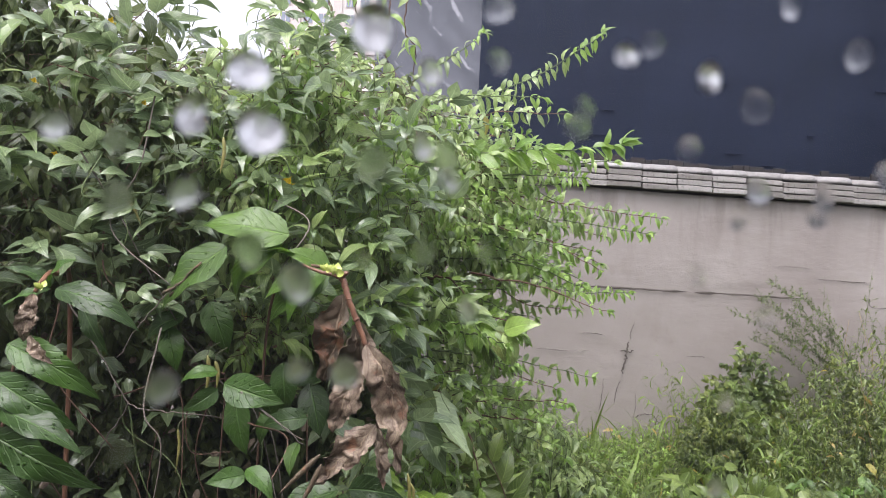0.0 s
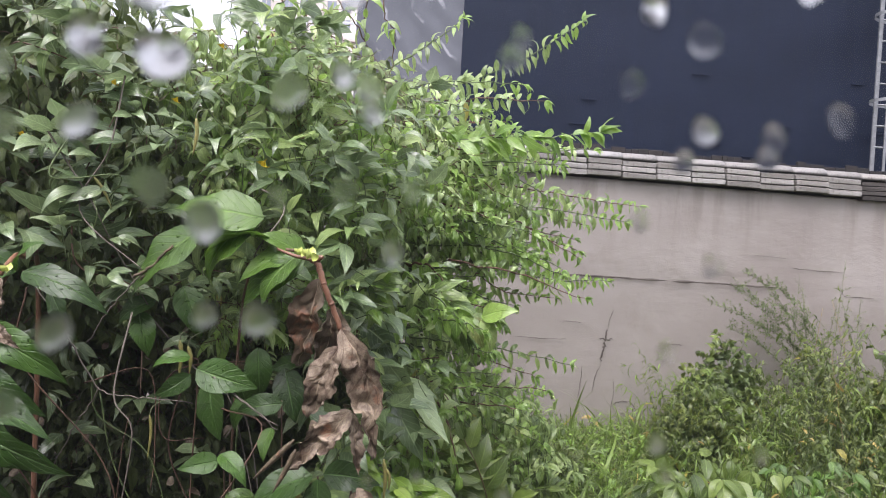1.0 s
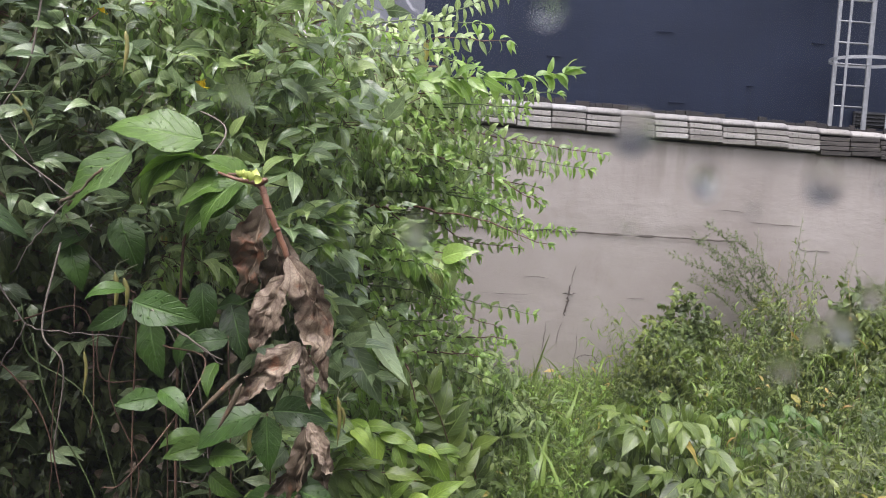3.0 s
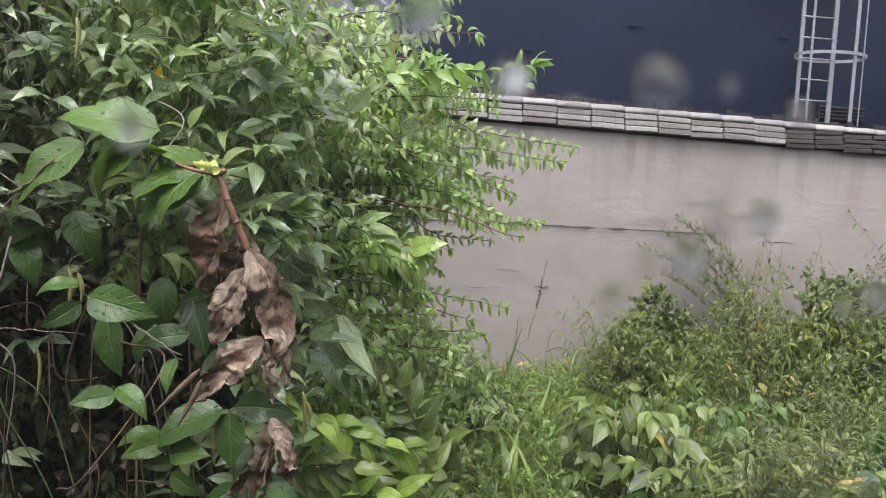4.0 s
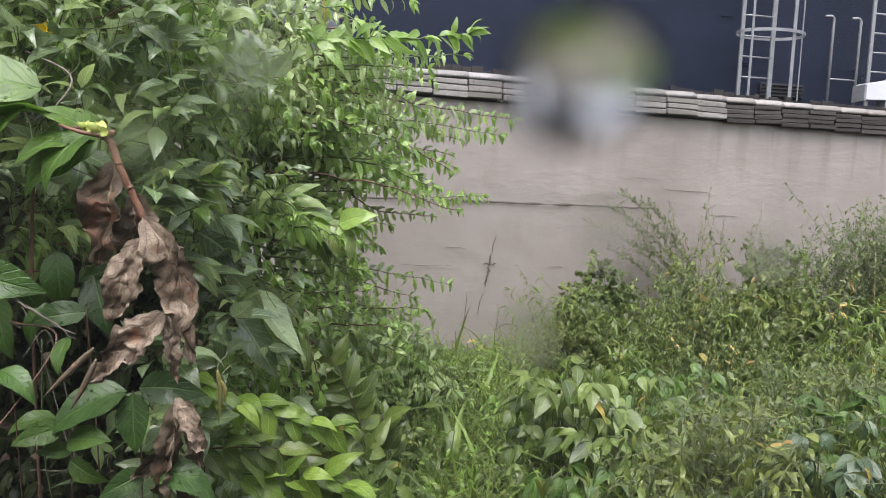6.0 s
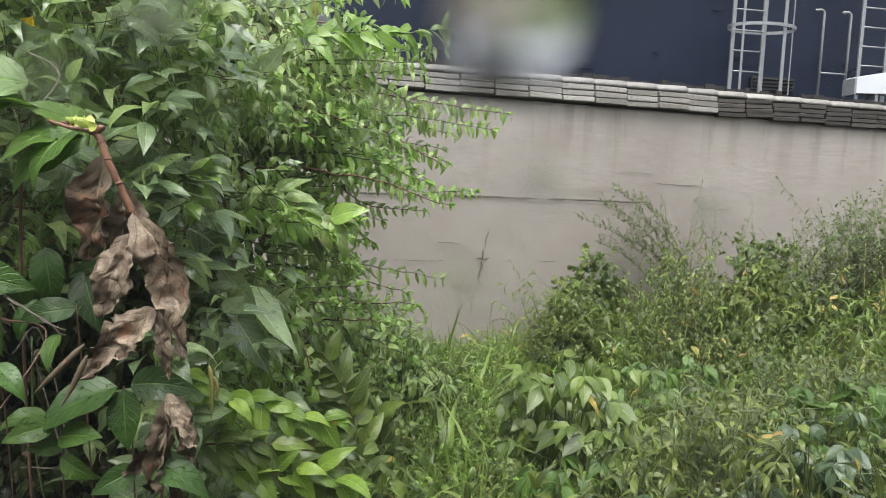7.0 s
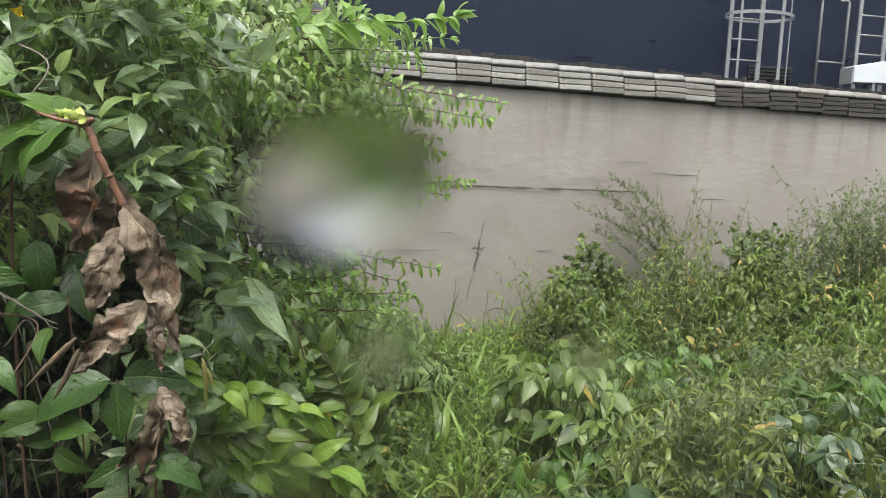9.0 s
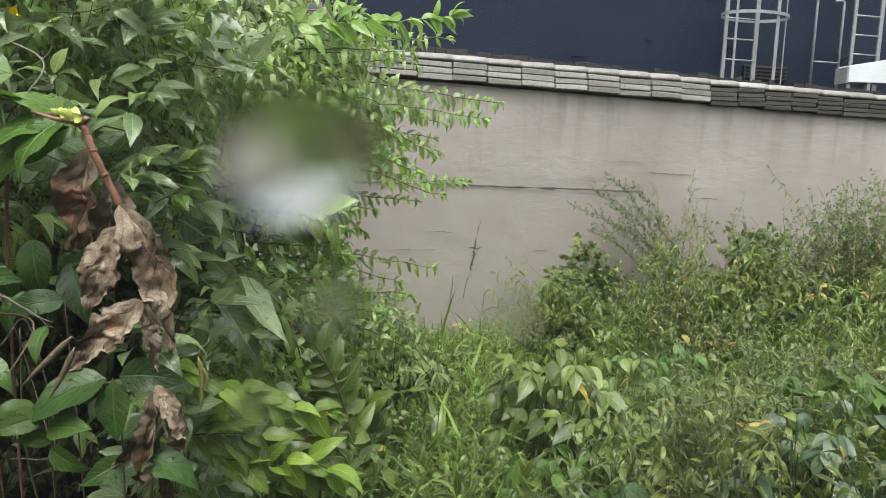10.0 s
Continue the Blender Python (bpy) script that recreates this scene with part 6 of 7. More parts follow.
def airy_weed(x, y, h, seed):
    """A loose bush of fine forked twigs with small rounded leaves."""
    g = np.random.default_rng(seed)
    e = feathery(x, y, "airy grey-green weed with fine forked twigs and tiny leaves")
    fol, lines = Foliage(TINY), []
    for k in range(9):
        tip = np.array((g.normal(0, 0.20), g.normal(0, 0.12), h * g.uniform(0.72, 1.05)))
        main = bend([(0, 0, -0.02), tip * np.array((0.25, 0.25, 0.5)), tip], 7)
        lines.append((main, 0.0042, 0.0014))
        for q in range(18):
            p = main[int((0.34 + 0.64 * q / 18) * (len(main) - 1))]
            L = g.uniform(0.07, 0.20)
            r = p + np.array((g.normal(0, 0.75) * L, g.normal(0, 0.5) * L, L * g.uniform(0.3, 0.8)))
            tw = bend([p, (p + r) / 2 - UP * 0.008, r], 3)
            lines.append((tw, 0.0018, 0.0009))
            spray(fol, tw, 0.040, 0.017, g, 0.9, 0.3, 0.15, 0.2, False)
    tubes("stem", lines, STEM_PALE, e, "", 3)
    fol.joined("foliage", LEAF_GREY, e)


for i, (x, tx, tz) in enumerate(((4.05, 2.86, 1.32), (4.10, 3.02, 1.48), (4.00, 3.16, 1.62), (4.20, 3.30, 1.16), (4.10, 3.46, 1.52), (4.25, 3.56, 1.30), (3.95, 3.22, 1.36), (3.90, 3.05, 1.10))):
    arching_weed(x, 5.66 + 0.02 * (i % 4), tx, tz, 200 + i)
for i, (x, h) in enumerate(((3.68, 1.60), (3.80, 1.52), (3.99, 1.76), (4.08, 1.44), (4.22, 1.42), (4.44, 1.54), (4.56, 1.30), (4.74, 1.36), (3.90, 1.40))):
    spire_weed(x, 5.70 - 0.03 * (i % 3), h, 230 + i)
for i, (x, y, h) in enumerate(((4.85, 4.95, 1.36), (5.05, 5.0, 1.52), (5.25, 4.9, 1.66), (5.45, 5.0, 1.74), (5.65, 4.9, 1.80), (5.85, 5.05, 1.84), (5.15, 4.7, 1.45), (5.50, 4.7, 1.60), (4.70, 5.1, 1.20), (4.95, 4.85, 1.50), (5.35, 5.1, 1.62), (5.75, 4.75, 1.70))):
    airy_weed(x, y, h, 250 + i)


# ---- low mounds of creeper over the weeds ----
def creeper_mound(x, y, rx, ry, h, seed, material, label, shapes=None, size=0.085, count=190):
    g = np.random.default_rng(seed)
    e = empty("creeper_mound", (x, y, 0), label, "creeper", "creeper mounds")
    fol, lines = Foliage(shapes or LANCE), []
    for k in range(count):
        bump = 0.75 + 0.5 * g.random() ** 2
        a, s = g.uniform(0, 6.28), math.sqrt(g.random())
        px, py = rx * s * math.cos(a), ry * s * math.sin(a)
        pz = h * math.sqrt(max(0.02, 1 - s * s)) * bump
        out = unit((px / rx * 0.7, py / ry * 0.7 - 0.3, 0.6))
        p = np.array((px, py, pz))
        line = bend([p - out * 0.10, p, p + out * 0.06 + g.normal(0, 0.05, 3) - UP * 0.03], 3)
        lines.append((line, 0.0022, 0.0012))
        spray(fol, line, size * g.uniform(0.6, 1.2), size * 0.42, g, 0.9, 0.8, 0.0, 0.3, False, 0.3, 0.5)
    for k in range(14):
        q = np.array((g.uniform(-rx, rx) * 0.6, g.uniform(-ry, ry) * 0.6, -0.02))
        lines.append((bend([q, q * 0.8 + UP * h * 0.5, q * 0.9 + UP * h * 0.85], 4), 0.004, 0.002))
    tubes("stem", lines, STEM_GREEN, e, "", 3)
    fol.joined("foliage", material, e)


creeper_mound(2.90, 5.35, 0.38, 0.30, 0.84, 301, LEAF_WEED, "dense mound of green creeper by the wall", BROAD_SMALL, 0.105, 230)
creeper_mound(4.35, 5.05, 0.48, 0.35, 1.00, 302, LEAF_WEED, "dense mound of dark green creeper", BROAD_SMALL, 0.105, 260)
creeper_mound(3.6, 5.1, 0.45, 0.35, 0.92, 303, LEAF_WEED, "low mound of creeper among weeds")
creeper_mound(2.55, 5.0, 0.32, 0.28, 0.62, 304, LEAF_WEED, "low mound of creeper among weeds")
creeper_mound(5.3, 4.3, 0.55, 0.4, 0.95, 305, LEAF_WEED, "low mound of creeper among weeds")


# leafy skirts between the shrub and the grass
for i, (x, y, rx, ry, h, mat) in enumerate(((0.95, 3.95, 0.40, 0.35, 0.80, LEAF_MID), (1.22, 4.35, 0.32, 0.30, 0.36, LEAF_WEED), (0.78, 3.15, 0.30, 0.35, 0.56, LEAF_BEAN),
                                            (0.68, 2.55, 0.22, 0.28, 0.44, LEAF_BEAN))):
    creeper_mound(x, y, rx, ry, h, 320 + i, mat, "loose leafy skirt of weeds at the foot of the shrub", NARROW + LANCE, 0.120, 105)

# bean plants with broad drooping leaflets in threes
BEAN = [leaf_shape(w, 7, 0.24, d, 0.04, 0.80, 80 + k, 2, 1.25) for k, (w, d) in enumerate(((0.48, 0.35), (0.40, 0.6), (0.50, 0.2), (0.42, 0.8), (0.36, 0.45)))]
BEAN_LEAF = leaf_meshes("leaf", BEAN, LEAF_BEAN)
BEAN_BLUE = leaf_meshes("leaf", [leaf_shape(w, 8, 0.26, d, 0.04, 0.85, 90 + k, 2) for k, (w, d) in enumerate(((0.44, 0.35), (0.40, 0.6), (0.46, 0.25), (0.36, 0.75)))], LEAF_BLUE)
BEAN_DEEP = leaf_meshes("leaf", BEAN, LEAF_SAPLING)


def bean_patch(label, x, y, rx, ry, low, high, trios, size, meshes, seed):
    """A heap of bean plants: each stalk ends in three leaflets that hang outwards like shingles."""
    g = np.random.default_rng(seed)
    e = empty("bean_plants", (x, y, 0), label, "bean plants", "bean plants among the weeds")
    lines = []
    for k in range(trios):
        a, s = g.uniform(0, 6.28), math.sqrt(g.random())
        px, py = rx * s * math.cos(a), ry * s * math.sin(a)
        rim = math.sqrt(max(0.0, 1 - s * s))
        pz = low + (high - low) * (0.25 + 0.75 * rim) * g.uniform(0.45, 1.08)
        p = np.array((px, py, pz))
        d0 = unit((0.5 * px / rx + g.normal(0, 0.7), 0.5 * py / ry - 0.45 + g.normal(0, 0.4), g.normal(-0.35, 0.3)))
        lines.append((bend([(px * 0.6, py * 0.6 + 0.04, -0.02), p * 0.75 + np.array((0, 0.05, 0.08)), p], 4), 0.0030, 0.0016))
        side = unit(np.cross(d0, UP))
        grow = size * g.uniform(0.65, 1.2)
        for q, scale in ((0, 1.1), (1, 0.95), (-1, 0.95)):
            d = unit(d0 + side * q * 0.95 - UP * g.uniform(0.15, 0.75) + g.normal(0, 0.12, 3))
            n = unit(UP + np.array((0.15 * px / rx, -0.38, 0)) + g.normal(0, 0.38, 3))
            rot = frames(d[None], n[None])[0]
            set_leaf(meshes[int(g.integers(len(meshes)))], e, p + d * 0.01, rot, grow * scale)
    tubes("stem", lines, STEM_GREEN, e, "", 4)


bean_patch("heap of bean plants with broad light green leaves", 1.78, 3.10, 0.36, 0.34, 0.14, 0.78, 92, 0.132, BEAN_LEAF, 340)
bean_patch("low bean plants with drooping green leaves", 2.20, 3.30, 0.34, 0.30, 0.14, 0.64, 46, 0.120, BEAN_LEAF, 341)
bean_patch("bean plants with pointed drooping leaves beside the grass", 1.52, 2.45, 0.26, 0.26, 0.16, 0.56, 34, 0.105, BEAN_DEEP, 342)
bean_patch("bean plants with large wet bluish green leaves", 2.42, 2.02, 0.40, 0.28, 0.30, 0.80, 64, 0.108, BEAN_BLUE, 343)
bean_patch("bean plants with dark drooping leaves", 1.62, 1.95, 0.34, 0.26, 0.20, 0.58, 40, 0.125, BEAN_BLUE, 344)
bean_patch("bean plants with long light green leaves", 2.95, 2.60, 0.38, 0.30, 0.25, 0.74, 40, 0.140, BEAN_DEEP, 345)
bean_patch("straggling bean plants behind the others", 2.70, 3.70, 0.42, 0.30, 0.16, 0.56, 30, 0.110, BEAN_DEEP, 346)


# ---- a tangle of thin climbing stems over the near weeds ----
def make_bindweed(x, y, rx, ry, z0, z1, seed):
    g = np.random.default_rng(seed)
    e = empty("climbing_weed", (x, y, 0), "tangle of thin climbing stems with narrow pointed leaves", "weed", "climbing weeds")
    fol, lines = Foliage(NARROW + WEEDY), []
    for k in range(60):
        a = np.array((g.uniform(-rx, rx), g.uniform(-ry, ry), 0.0))
        top = np.array((a[0] * 0.8 + g.normal(0, 0.12), a[1] - 0.05 + g.normal(0, 0.08), z0 + (z1 - z0) * math.sqrt(max(0.0, 1 - (a[0] / rx) ** 2)) * g.uniform(0.6, 1.05)))
        line = bend([a - UP * 0.02, (a + top) / 2 + np.array((g.normal(0, 0.06), 0, 0.08)), top, top + np.array((g.normal(0, 0.14), -0.06, g.uniform(-0.10, 0.05)))], 5)
        lines.append((line, 0.0024, 0.0012))
        spray(fol, line, g.uniform(0.07, 0.13), 0.055, g, 0.95, 0.7, 0.35, 0.4, g.random() < 0.5, 0.3, 0.2)
    tubes("stem", lines, STEM_PALE, e, "", 4)
    fol.joined("foliage", LEAF_WEED, e)


make_bindweed(2.02, 2.30, 0.42, 0.28, 0.30, 0.82, 360)
make_bindweed(2.55, 2.85, 0.40, 0.30, 0.25, 0.70, 361)
make_bindweed(3.40, 3.10, 0.45, 0.35, 0.30, 0.76, 362)


# ---- thin vines that hang from above over the shrub ----
def hanging_vine(points, seed, n):
    g = np.random.default_rng(seed)
    o = np.array(points[-1])
    e = empty("hanging_vine", o, "thin dark vine stem with a few leaves", "vine", "hanging vines")
    line = bend(points, 8)
    line = line + g.normal(0, 0.004, line.shape)
    tubes("stem", [(line - o, 0.0035, 0.002)], STEM_BROWN, e, "", 5)
    for k in range(n):
        p = line[int(g.uniform(0.05, 0.95) * (len(line) - 1))]
        d = unit((g.normal(0, 0.7), g.normal(-0.3, 0.4), g.normal(-0.5, 0.4)))
        rot = frames(d[None], unit(UP + g.normal(0, 0.5, 3) - AHEAD * 0.6)[None])[0]
        set_leaf((YOUNG_LEAF if g.random() < 0.3 else SHOOT_LEAF)[k % 4], e, p - o, rot, g.uniform(0.06, 0.11))


hanging_vine([(-0.138, 2.6, 2.825), (-0.098, 2.6, 2.692), (-0.01, 2.7, 2.591), (0.003, 2.9, 2.501)], 400, 9)
hanging_vine([(0.023, 2.7, 2.877), (0.011, 2.7, 2.735), (-0.001, 2.8, 2.623), (0.008, 3.0, 2.5)], 401, 8)
hanging_vine([(0.089, 2.8, 2.873), (0.073, 2.8, 2.725), (0.123, 2.9, 2.636), (0.101, 3.0, 2.48)], 402, 7)
hanging_vine([(-0.277, 2.2, 2.634), (-0.213, 2.2, 2.503), (-0.16, 2.3, 2.46), (-0.085, 2.6, 2.442)], 403, 10)
hanging_vine([(-0.18, 2.3, 2.66), (-0.134, 2.3, 2.542), (-0.105, 2.4, 2.494), (0.004, 2.6, 2.493)], 404, 9)

# ---- dry stalks and yellowed blades among the weeds ----
def make_dry_stalks():
    g = np.random.default_rng(77)
    lines, fol = [], Foliage(NARROW)
    for k in range(60):
        x, y = g.uniform(1.8, 5.8), g.uniform(2.2, 5.6)
        if x > 1.2 + y * 0.95:
            continue
        h = weed_height(x, y) * g.uniform(0.8, 1.25)
        b = np.array((x, y, ground_height(x, y) - 0.01))
        tip = b + np.array((g.normal(0, 0.25), g.normal(-0.1, 0.2), h))
        line = bend([b, (b + tip) / 2 + np.array((g.normal(0, 0.05), 0, 0.05)), tip], 4)
        lines.append((line, 0.0028, 0.0014))
        for q in range(int(g.integers(0, 4))):
            p = line[int(g.uniform(0.5, 1.0) * (len(line) - 1))]
            fol.add(p, unit((g.normal(0, 0.8), g.normal(-0.3, 0.6), g.normal(-0.5, 0.4))), unit(UP + g.normal(0, 0.5, 3)), g.uniform(0.06, 0.14))
    tagged(tubes("dry_stalks", lines, STRAW, None, "", 4), "thin dry straw-coloured stalks among the weeds", "weeds", "", "stuff")
    tagged(fol.joined("yellowed_leaves", LEAF_YELLOW), "narrow yellowed leaves on dry stalks", "weeds", "", "stuff")


make_dry_stalks()

# ---- single yellow leaves and stalks among the weeds ----
YELLOW = leaf_meshes("leaf", LANCE, LEAF_YELLOW)


def yellow_sprig(x, y, z, n, size, seed, upright):
    g = np.random.default_rng(seed)
    e = empty("yellow_sprig", (x, y, z), "yellowed leaves on a thin weed stalk", "weed", "yellow sprigs")
    b = np.array((0.0, 0.0, -z + ground_height(x, y)))
    tubes("stem", [(bend([b, b * 0.5 + np.array((0.01, 0, 0)), (0, 0, 0.02)], 4), 0.003, 0.002)], STEM_GREEN, e, "", 5)
    for k in range(n):
        a = g.uniform(0, 6.28)
        d = unit((math.cos(a), math.sin(a) - 0.3, g.uniform(0.2, 0.9) if upright else g.uniform(-0.6, 0.1)))
        rot = frames(d[None], unit((0.1, -0.6, 0.8))[None])[0]
        set_leaf(YELLOW[k % 4], e, (0, 0, -0.03 * k), rot, size * g.uniform(0.7, 1.1))


yellow_sprig(1.90, 5.72, 0.22, 2, 0.14, 1, False)
yellow_sprig(3.69, 4.58, 0.40, 6, 0.10, 2, True)
yellow_sprig(1.71, 3.22, 0.22, 4, 0.11, 3, False)
yellow_sprig(4.6, 4.6, 0.75, 6, 0.10, 4, True)
yellow_sprig(3.4, 4.7, 0.62, 4, 0.09, 5, False)
yellow_sprig(2.15, 2.06, 0.76, 2, 0.10, 6, False)
yellow_sprig(5.0, 4.5, 0.8, 5, 0.10, 7, True)
yellow_sprig(3.0, 4.3, 0.55, 3, 0.08, 8, True)


# the near plants are shifted right and up to fit the camera's view
def fit_to_view(names):
    for ob in scene.objects:
        if ob.parent is None and ob.name.split(".")[0] in names:
            y = ob.location.y
            ob.location += Vector((0.03, 0.0, 0.03 if y < 2.5 else 0.02)) * (1 - y / 6)


fit_to_view(("shrub", "bean_vine", "large_leaf_sapling", "bean_plant", "lilac_sapling", "dry_leaf_twig", "hanging_vine"))

# ---- unseen house added behind the camera to block sky light: wall, dark room and wet window ----
HOUSE = Matrix.Translation((0.30, 0.080, 0.0)) @ Matrix.Rotation(math.atan(0.14), 4, "Z")
ROOM_PAINT = plain("dim_wall_paint", (0.20, 0.18, 0.16), (0.26, 0.24, 0.21), 2.0, 0.85, 0.1)
FRAME_PAINT = plain("brown_window_frame", (0.10, 0.07, 0.05), (0.16, 0.11, 0.08), 18, 0.5, 0.2)


def house_piece(name, boxes, material, label, category):
    bm = bmesh.new()
    for b in boxes:
        box(bm, *b)
    ob = part(name, bm, material, None)
    ob.matrix_basis = HOUSE
    return tagged(ob, label, category, "", "structure")


W0, W1, Z0, Z1 = -0.75, 0.95, 0.95, 2.15
# unseen walls and ceiling, added to shade the plants and darken the pane's reflections
house_piece("wall_house", [(-4, W0, -0.12, 0.08, 0, 2.5), (W1, 5, -0.12, 0.08, 0, 2.5), (W0, W1, -0.12, 0.08, 0, Z0), (W0, W1, -0.12, 0.08, Z1, 2.5)], ROOM_PAINT, "unseen plain plastered house wall round a window, added to block sky light", "wall")
house_piece("wall_room_back", [(-2.0, 2.2, -3.3, -3.12, 0, 2.3)], ROOM_PAINT, "unseen plain wall of the added dim room", "wall")
house_piece("wall_room_left", [(-2.0, -1.85, -3.12, -0.12, 0, 2.3)], ROOM_PAINT, "unseen plain wall of the added dim room", "wall")
house_piece("wall_room_right", [(2.05, 2.2, -3.12, -0.12, 0, 2.3)], ROOM_PAINT, "unseen plain wall of the added dim room", "wall")
house_piece("ceiling", [(-4, 5, -3.3, -0.12, 2.3, 2.5)], ROOM_PAINT, "unseen plain ceiling of the added room", "ceiling")
house_piece("floor", [(-1.85, 2.05, -3.12, -0.12, -0.02, 0.06)], ROOM_PAINT, "unseen plain floor of the added room", "floor")

m = Mat("clear_window_glass")
clear = m.n("ShaderNodeBsdfTransparent")
shine = m.n("ShaderNodeBsdfGlossy", Roughness=0.0)
both = m.n("ShaderNodeMixShader", Fac=0.012)
m.t.links.new(clear.outputs[0], both.inputs[1])
m.t.links.new(shine.outputs[0], both.inputs[2])
# faint translucent veil added to the glass as haze, to lift the darks
veil = m.n("ShaderNodeBsdfTranslucent", Color=(0.9, 0.92, 0.95, 1))
hazy = m.n("ShaderNodeMixShader", Fac=0.007)
m.t.links.new(both.outputs[0], hazy.inputs[1])
m.t.links.new(veil.outputs[0], hazy.inputs[2])
m.t.links.new(hazy.outputs[0], m.out.inputs["Surface"])
GLASS = m.m
window = empty("window_1", (0.30, 0.080, Z0), "brown-framed window with a rain-wet pane", "window", "", "structure")
bm = bmesh.new()
for b in ((W0, W1, -0.05, 0.03, Z0, Z0 + 0.05), (W0, W1, -0.05, 0.03, Z1 - 0.05, Z1), (W0, W0 + 0.05, -0.05, 0.03, Z0 + 0.05, Z1 - 0.05), (W1 - 0.05, W1, -0.05, 0.03, Z0 + 0.05, Z1 - 0.05)):
    box(bm, *b)
ob = part("window_frame", bm, FRAME_PAINT, window)
ob.matrix_basis = Matrix.Translation(window.location).inverted() @ HOUSE
ob = part("pane", box(bmesh.new(), W0 + 0.045, W1 - 0.045, -0.003, 0.0, Z0 + 0.045, Z1 - 0.045), GLASS, window, "clear pane wet with raindrops")
ob.matrix_basis = Matrix.Translation(window.location).inverted() @ HOUSE
ob.visible_shadow = False

# raindrops on the outer face of the pane: place along x, height, radius in millimetres
m = Mat("rain_water")
m.set((1.0, 1.0, 1.0), 0.45)
m.b.inputs["Transmission Weight"].default_value = 1.0
m.b.inputs["IOR"].default_value = 1.33
WATER = m.m
PLUMP_0 = [(0.2494, 1.8310, 4.7), (0.2374, 1.8196, 4.0), (0.2525, 1.8168, 5.2), (0.2772, 1.8435, 5.4), (0.3404, 1.8427, 2.9), (0.3629, 1.8389, 3.5), (0.2844, 1.7102, 2.0), (0.3322, 1.7202, 1.7), (0.3016, 1.7035, 1.0), (0.3903, 1.6871, 2.0), (0.4259, 1.6722, 2.0), (0.4151, 1.6668, 2.0), (0.4460, 1.6618, 2.0), (0.4898, 1.6419, 2.8)]
ROUND_0 = [(0.2082, 1.8148, 2.8), (0.2364, 1.8013, 3.2), (0.2914, 1.8339, 2.8), (0.2624, 1.7816, 3.8), (0.2745, 1.7605, 3.2), (0.2334, 1.7564, 3.3), (0.2905, 1.8159, 2.5), (0.2973, 1.8083, 2.2), (0.3781, 1.8103, 3.2), (0.2635, 1.7613, 2.4), (0.3034, 1.7767, 2.3), (0.2951, 1.6912, 1.8), (0.3115, 1.7253, 1.0), (0.3706, 1.7327, 2.1), (0.3508, 1.6785, 1.5), (0.4808, 1.6733, 3.0)]
FLAT_0 = [(0.3762, 1.8324, 4.1), (0.3582, 1.8202, 3.0), (0.3302, 1.8281, 2.7), (0.3079, 1.8381, 2.6), (0.3069, 1.8511, 3.5), (0.4044, 1.8481, 3.8), (0.3842, 1.8589, 2.7), (0.2213, 1.8126, 2.6), (0.2219, 1.7998, 3.3), (0.2788, 1.8113, 3.8), (0.2962, 1.8138, 3.1), (0.2512, 1.7890, 3.8), (0.2249, 1.7414, 2.8), (0.3470, 1.8459, 3.0), (0.3965, 1.8097, 3.4), (0.4151, 1.8162, 3.8), (0.3283, 1.8233, 3.1), (0.2920, 1.7902, 2.8), (0.3071, 1.7912, 2.2), (0.2775, 1.7880, 2.2), (0.3952, 1.8049, 2.9), (0.3728, 1.8028, 2.5), (0.3715, 1.7556, 2.4), (0.3622, 1.7878, 2.4)]
FLAT_1 = [(0.3821, 1.7776, 2.6), (0.3003, 1.7249, 1.3), (0.3731, 1.7260, 2.1), (0.3502, 1.7306, 1.0), (0.3660, 1.7074, 2.0), (0.3794, 1.6930, 2.7), (0.3987, 1.7302, 2.1), (0.3294, 1.6942, 1.6), (0.4092, 1.6878, 2.9), (0.2975, 1.6776, 1.4), (0.4193, 1.6719, 1.9), (0.4097, 1.6659, 1.6), (0.3790, 1.6805, 1.0), (0.4191, 1.6884, 1.0), (0.3981, 1.6841, 1.0), (0.4300, 1.6857, 1.6), (0.4053, 1.6612, 1.9), (0.4546, 1.6808, 1.9), (0.4391, 1.6333, 1.8), (0.4397, 1.6605, 1.3), (0.4921, 1.6330, 1.4), (0.4475, 1.6338, 1.4), (0.4671, 1.6374, 1.0), (0.4874, 1.6683, 1.2)]
FLAT_2 = [(0.5042, 1.6316, 1.2), (0.4719, 1.6410, 1.1), (0.4873, 1.6271, 1.2)]
m = Mat("thin_rain_water")
m.set((1.0, 1.0, 1.0), 0.24)
m.b.inputs["Transmission Weight"].default_value = 1.0
m.b.inputs["IOR"].default_value = 1.33
THIN_WATER = m.m
m = Mat("clear_rain_water")
m.set((1.0, 1.0, 1.0), 0.08)
m.b.inputs["Transmission Weight"].default_value = 1.0
m.b.inputs["IOR"].default_value = 1.33
CLEAR_WATER = m.m
m = Mat("bright_rain_water")
m.set((1.0, 1.0, 1.0), 0.29)
m.b.inputs["Transmission Weight"].default_value = 1.0
m.b.inputs["IOR"].default_value = 1.33
FULL_WATER = m.m


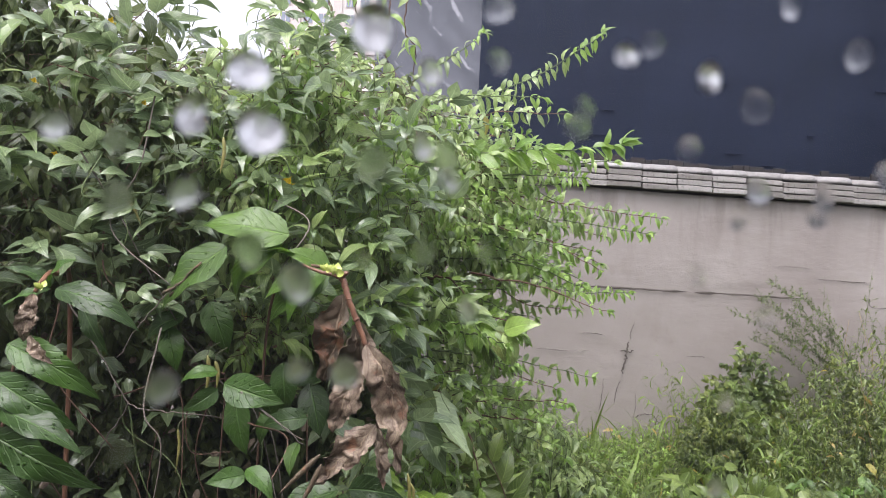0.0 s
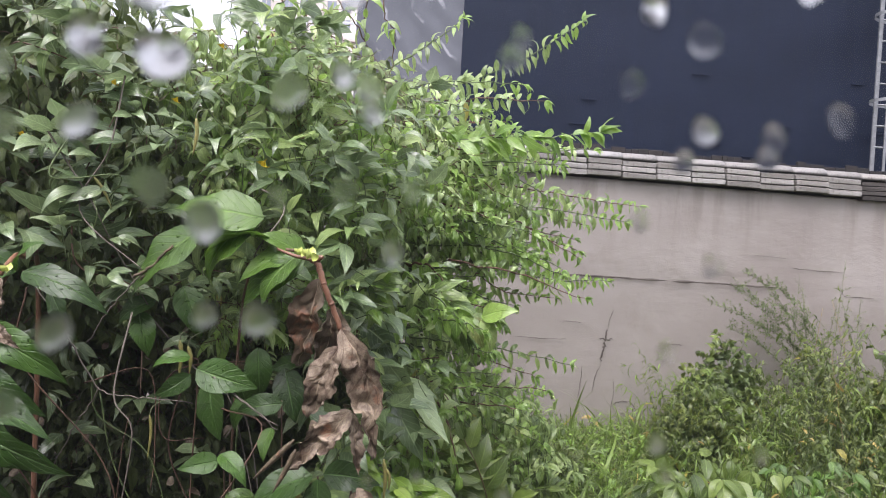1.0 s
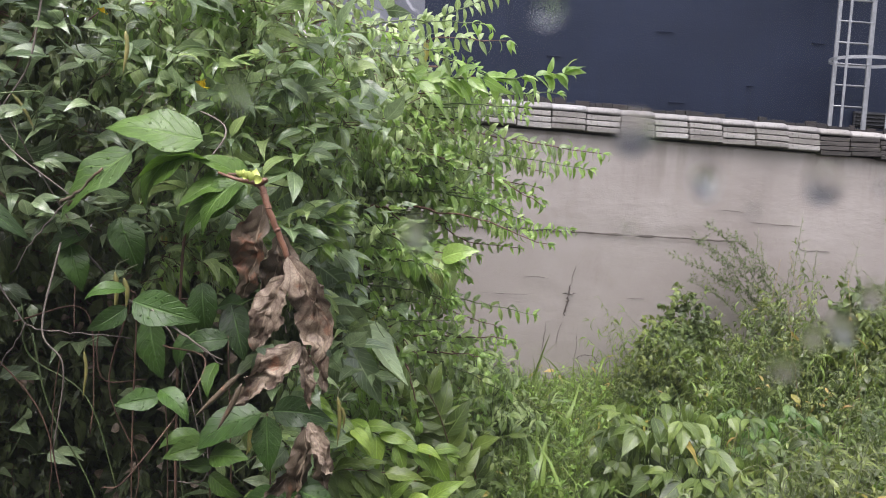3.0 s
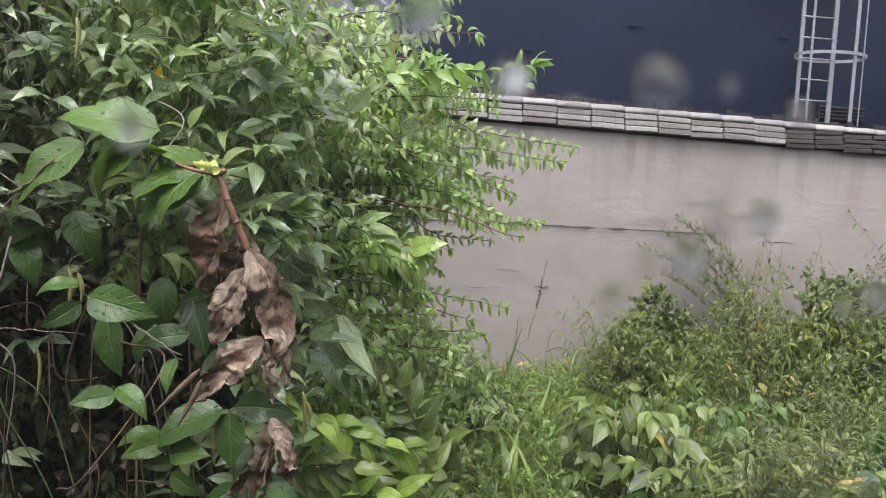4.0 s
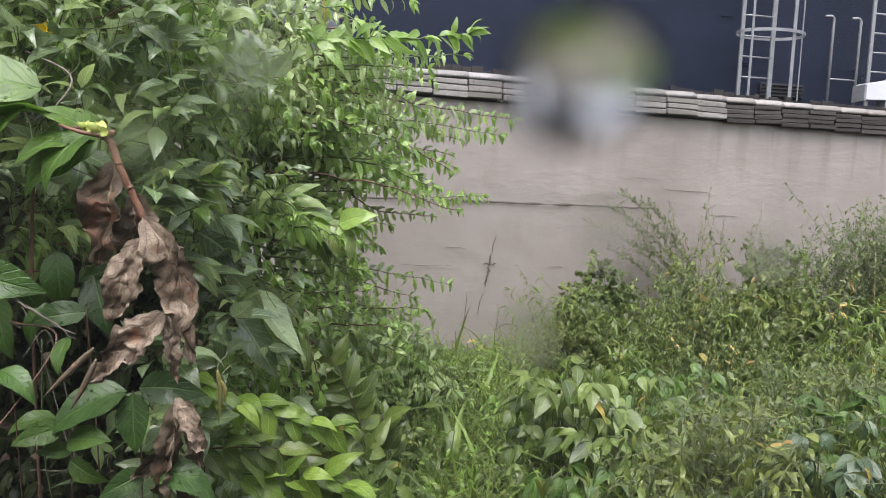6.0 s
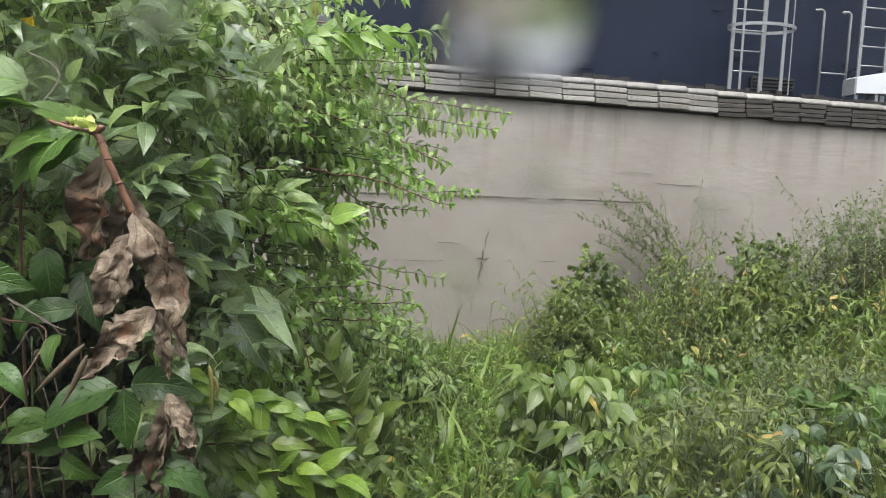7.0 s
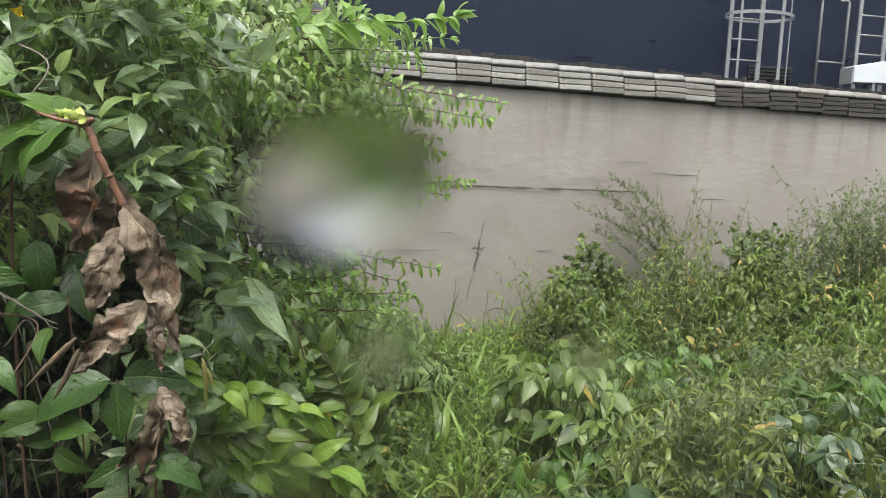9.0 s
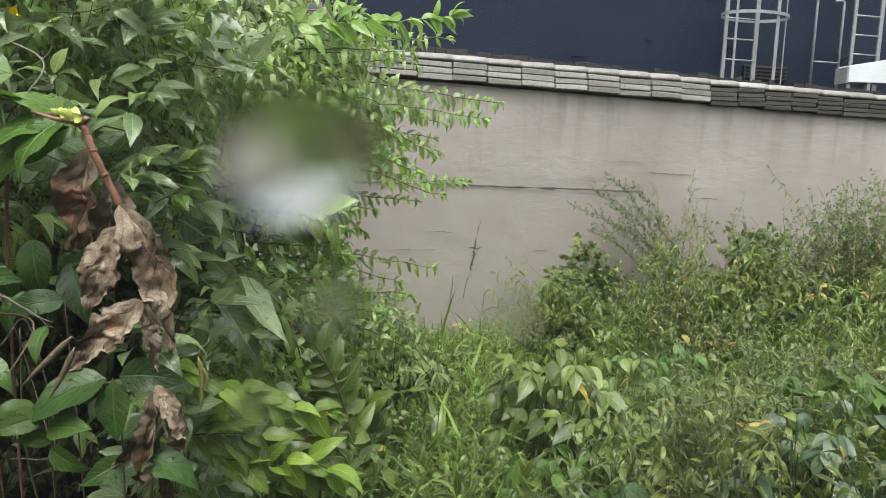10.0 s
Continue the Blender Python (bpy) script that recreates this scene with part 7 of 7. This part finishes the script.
def drop_mesh(seed, water=WATER, lift=0.8, pointed=False):
    g = np.random.default_rng(seed)
    n, rows = 18, 7
    v, f = [], []
    ph = g.uniform(0, 6.28, 2)
    for i in range(rows):
        a = (math.pi / 2) * i / rows
        for k in range(n):
            b = 2 * math.pi * k / n
            r = math.cos(a) * (1 + 0.10 * math.sin(2 * b + ph[0]) + 0.05 * math.sin(3 * b + ph[1]))
            rise = math.sin(a)
            if pointed:
                rise = i / rows
                r *= (1 - rise) / math.cos(a)
            v.append((r * math.cos(b), rise, r * math.sin(b) * 1.08 + lift * rise))
    v += [(0, 1.0, lift), (0, 0, 0)]
    for i in range(rows - 1):
        for k in range(n):
            k2 = (k + 1) % n
            f.append((i * n + k, (i + 1) * n + k, (i + 1) * n + k2, i * n + k2))
    for k in range(n):
        f.append(((rows - 1) * n + k, rows * n, (rows - 1) * n + (k + 1) % n))
        f.append(((k + 1) % n, rows * n + 1, k))
    ob = mesh_object("raindrop", v, f, water)
    me = ob.data
    bpy.data.objects.remove(ob)
    return me


DROP = [drop_mesh(k) for k in range(4)]
THIN_DROP = [drop_mesh(k, THIN_WATER, 0.5) for k in range(4)]
count = 0
FULL_DROP = [drop_mesh(20 + k, FULL_WATER, 0.8, True) for k in range(4)]
CLEAR_DROP = drop_mesh(9, CLEAR_WATER, -0.25, True)
for drops, plump in ((PLUMP_0, 1.80), (ROUND_0, 0.62), (FLAT_0, 0.13), (FLAT_1, 0.20), (FLAT_2, 0.2)):
    for x, z, r in drops:
        big = z < 1.645 and r > 2.5
        ob = new("raindrop", CLEAR_DROP if big else (FULL_DROP if plump > 1 else DROP if plump > 0.5 else THIN_DROP)[count % 4])
        at = Matrix.Translation((x, 0.080 + 0.14 * (x - 0.30), z)) @ Matrix.Rotation(math.atan(0.14), 4, "Z")
        ob.matrix_basis = at @ Matrix.Translation((0, 0.0002, 0)) @ Matrix.Rotation(-0.15 if big else 0.0, 4, "Y") @ Matrix.Diagonal((r * 0.001 * (1.9 if big else 1.0), r * 0.001 * (0.80 if big else plump), r * 0.001 * (1.16 if big else 1.0), 1))
        tagged(ob, "raindrop on the window glass", "raindrop", "raindrops")
        count += 1
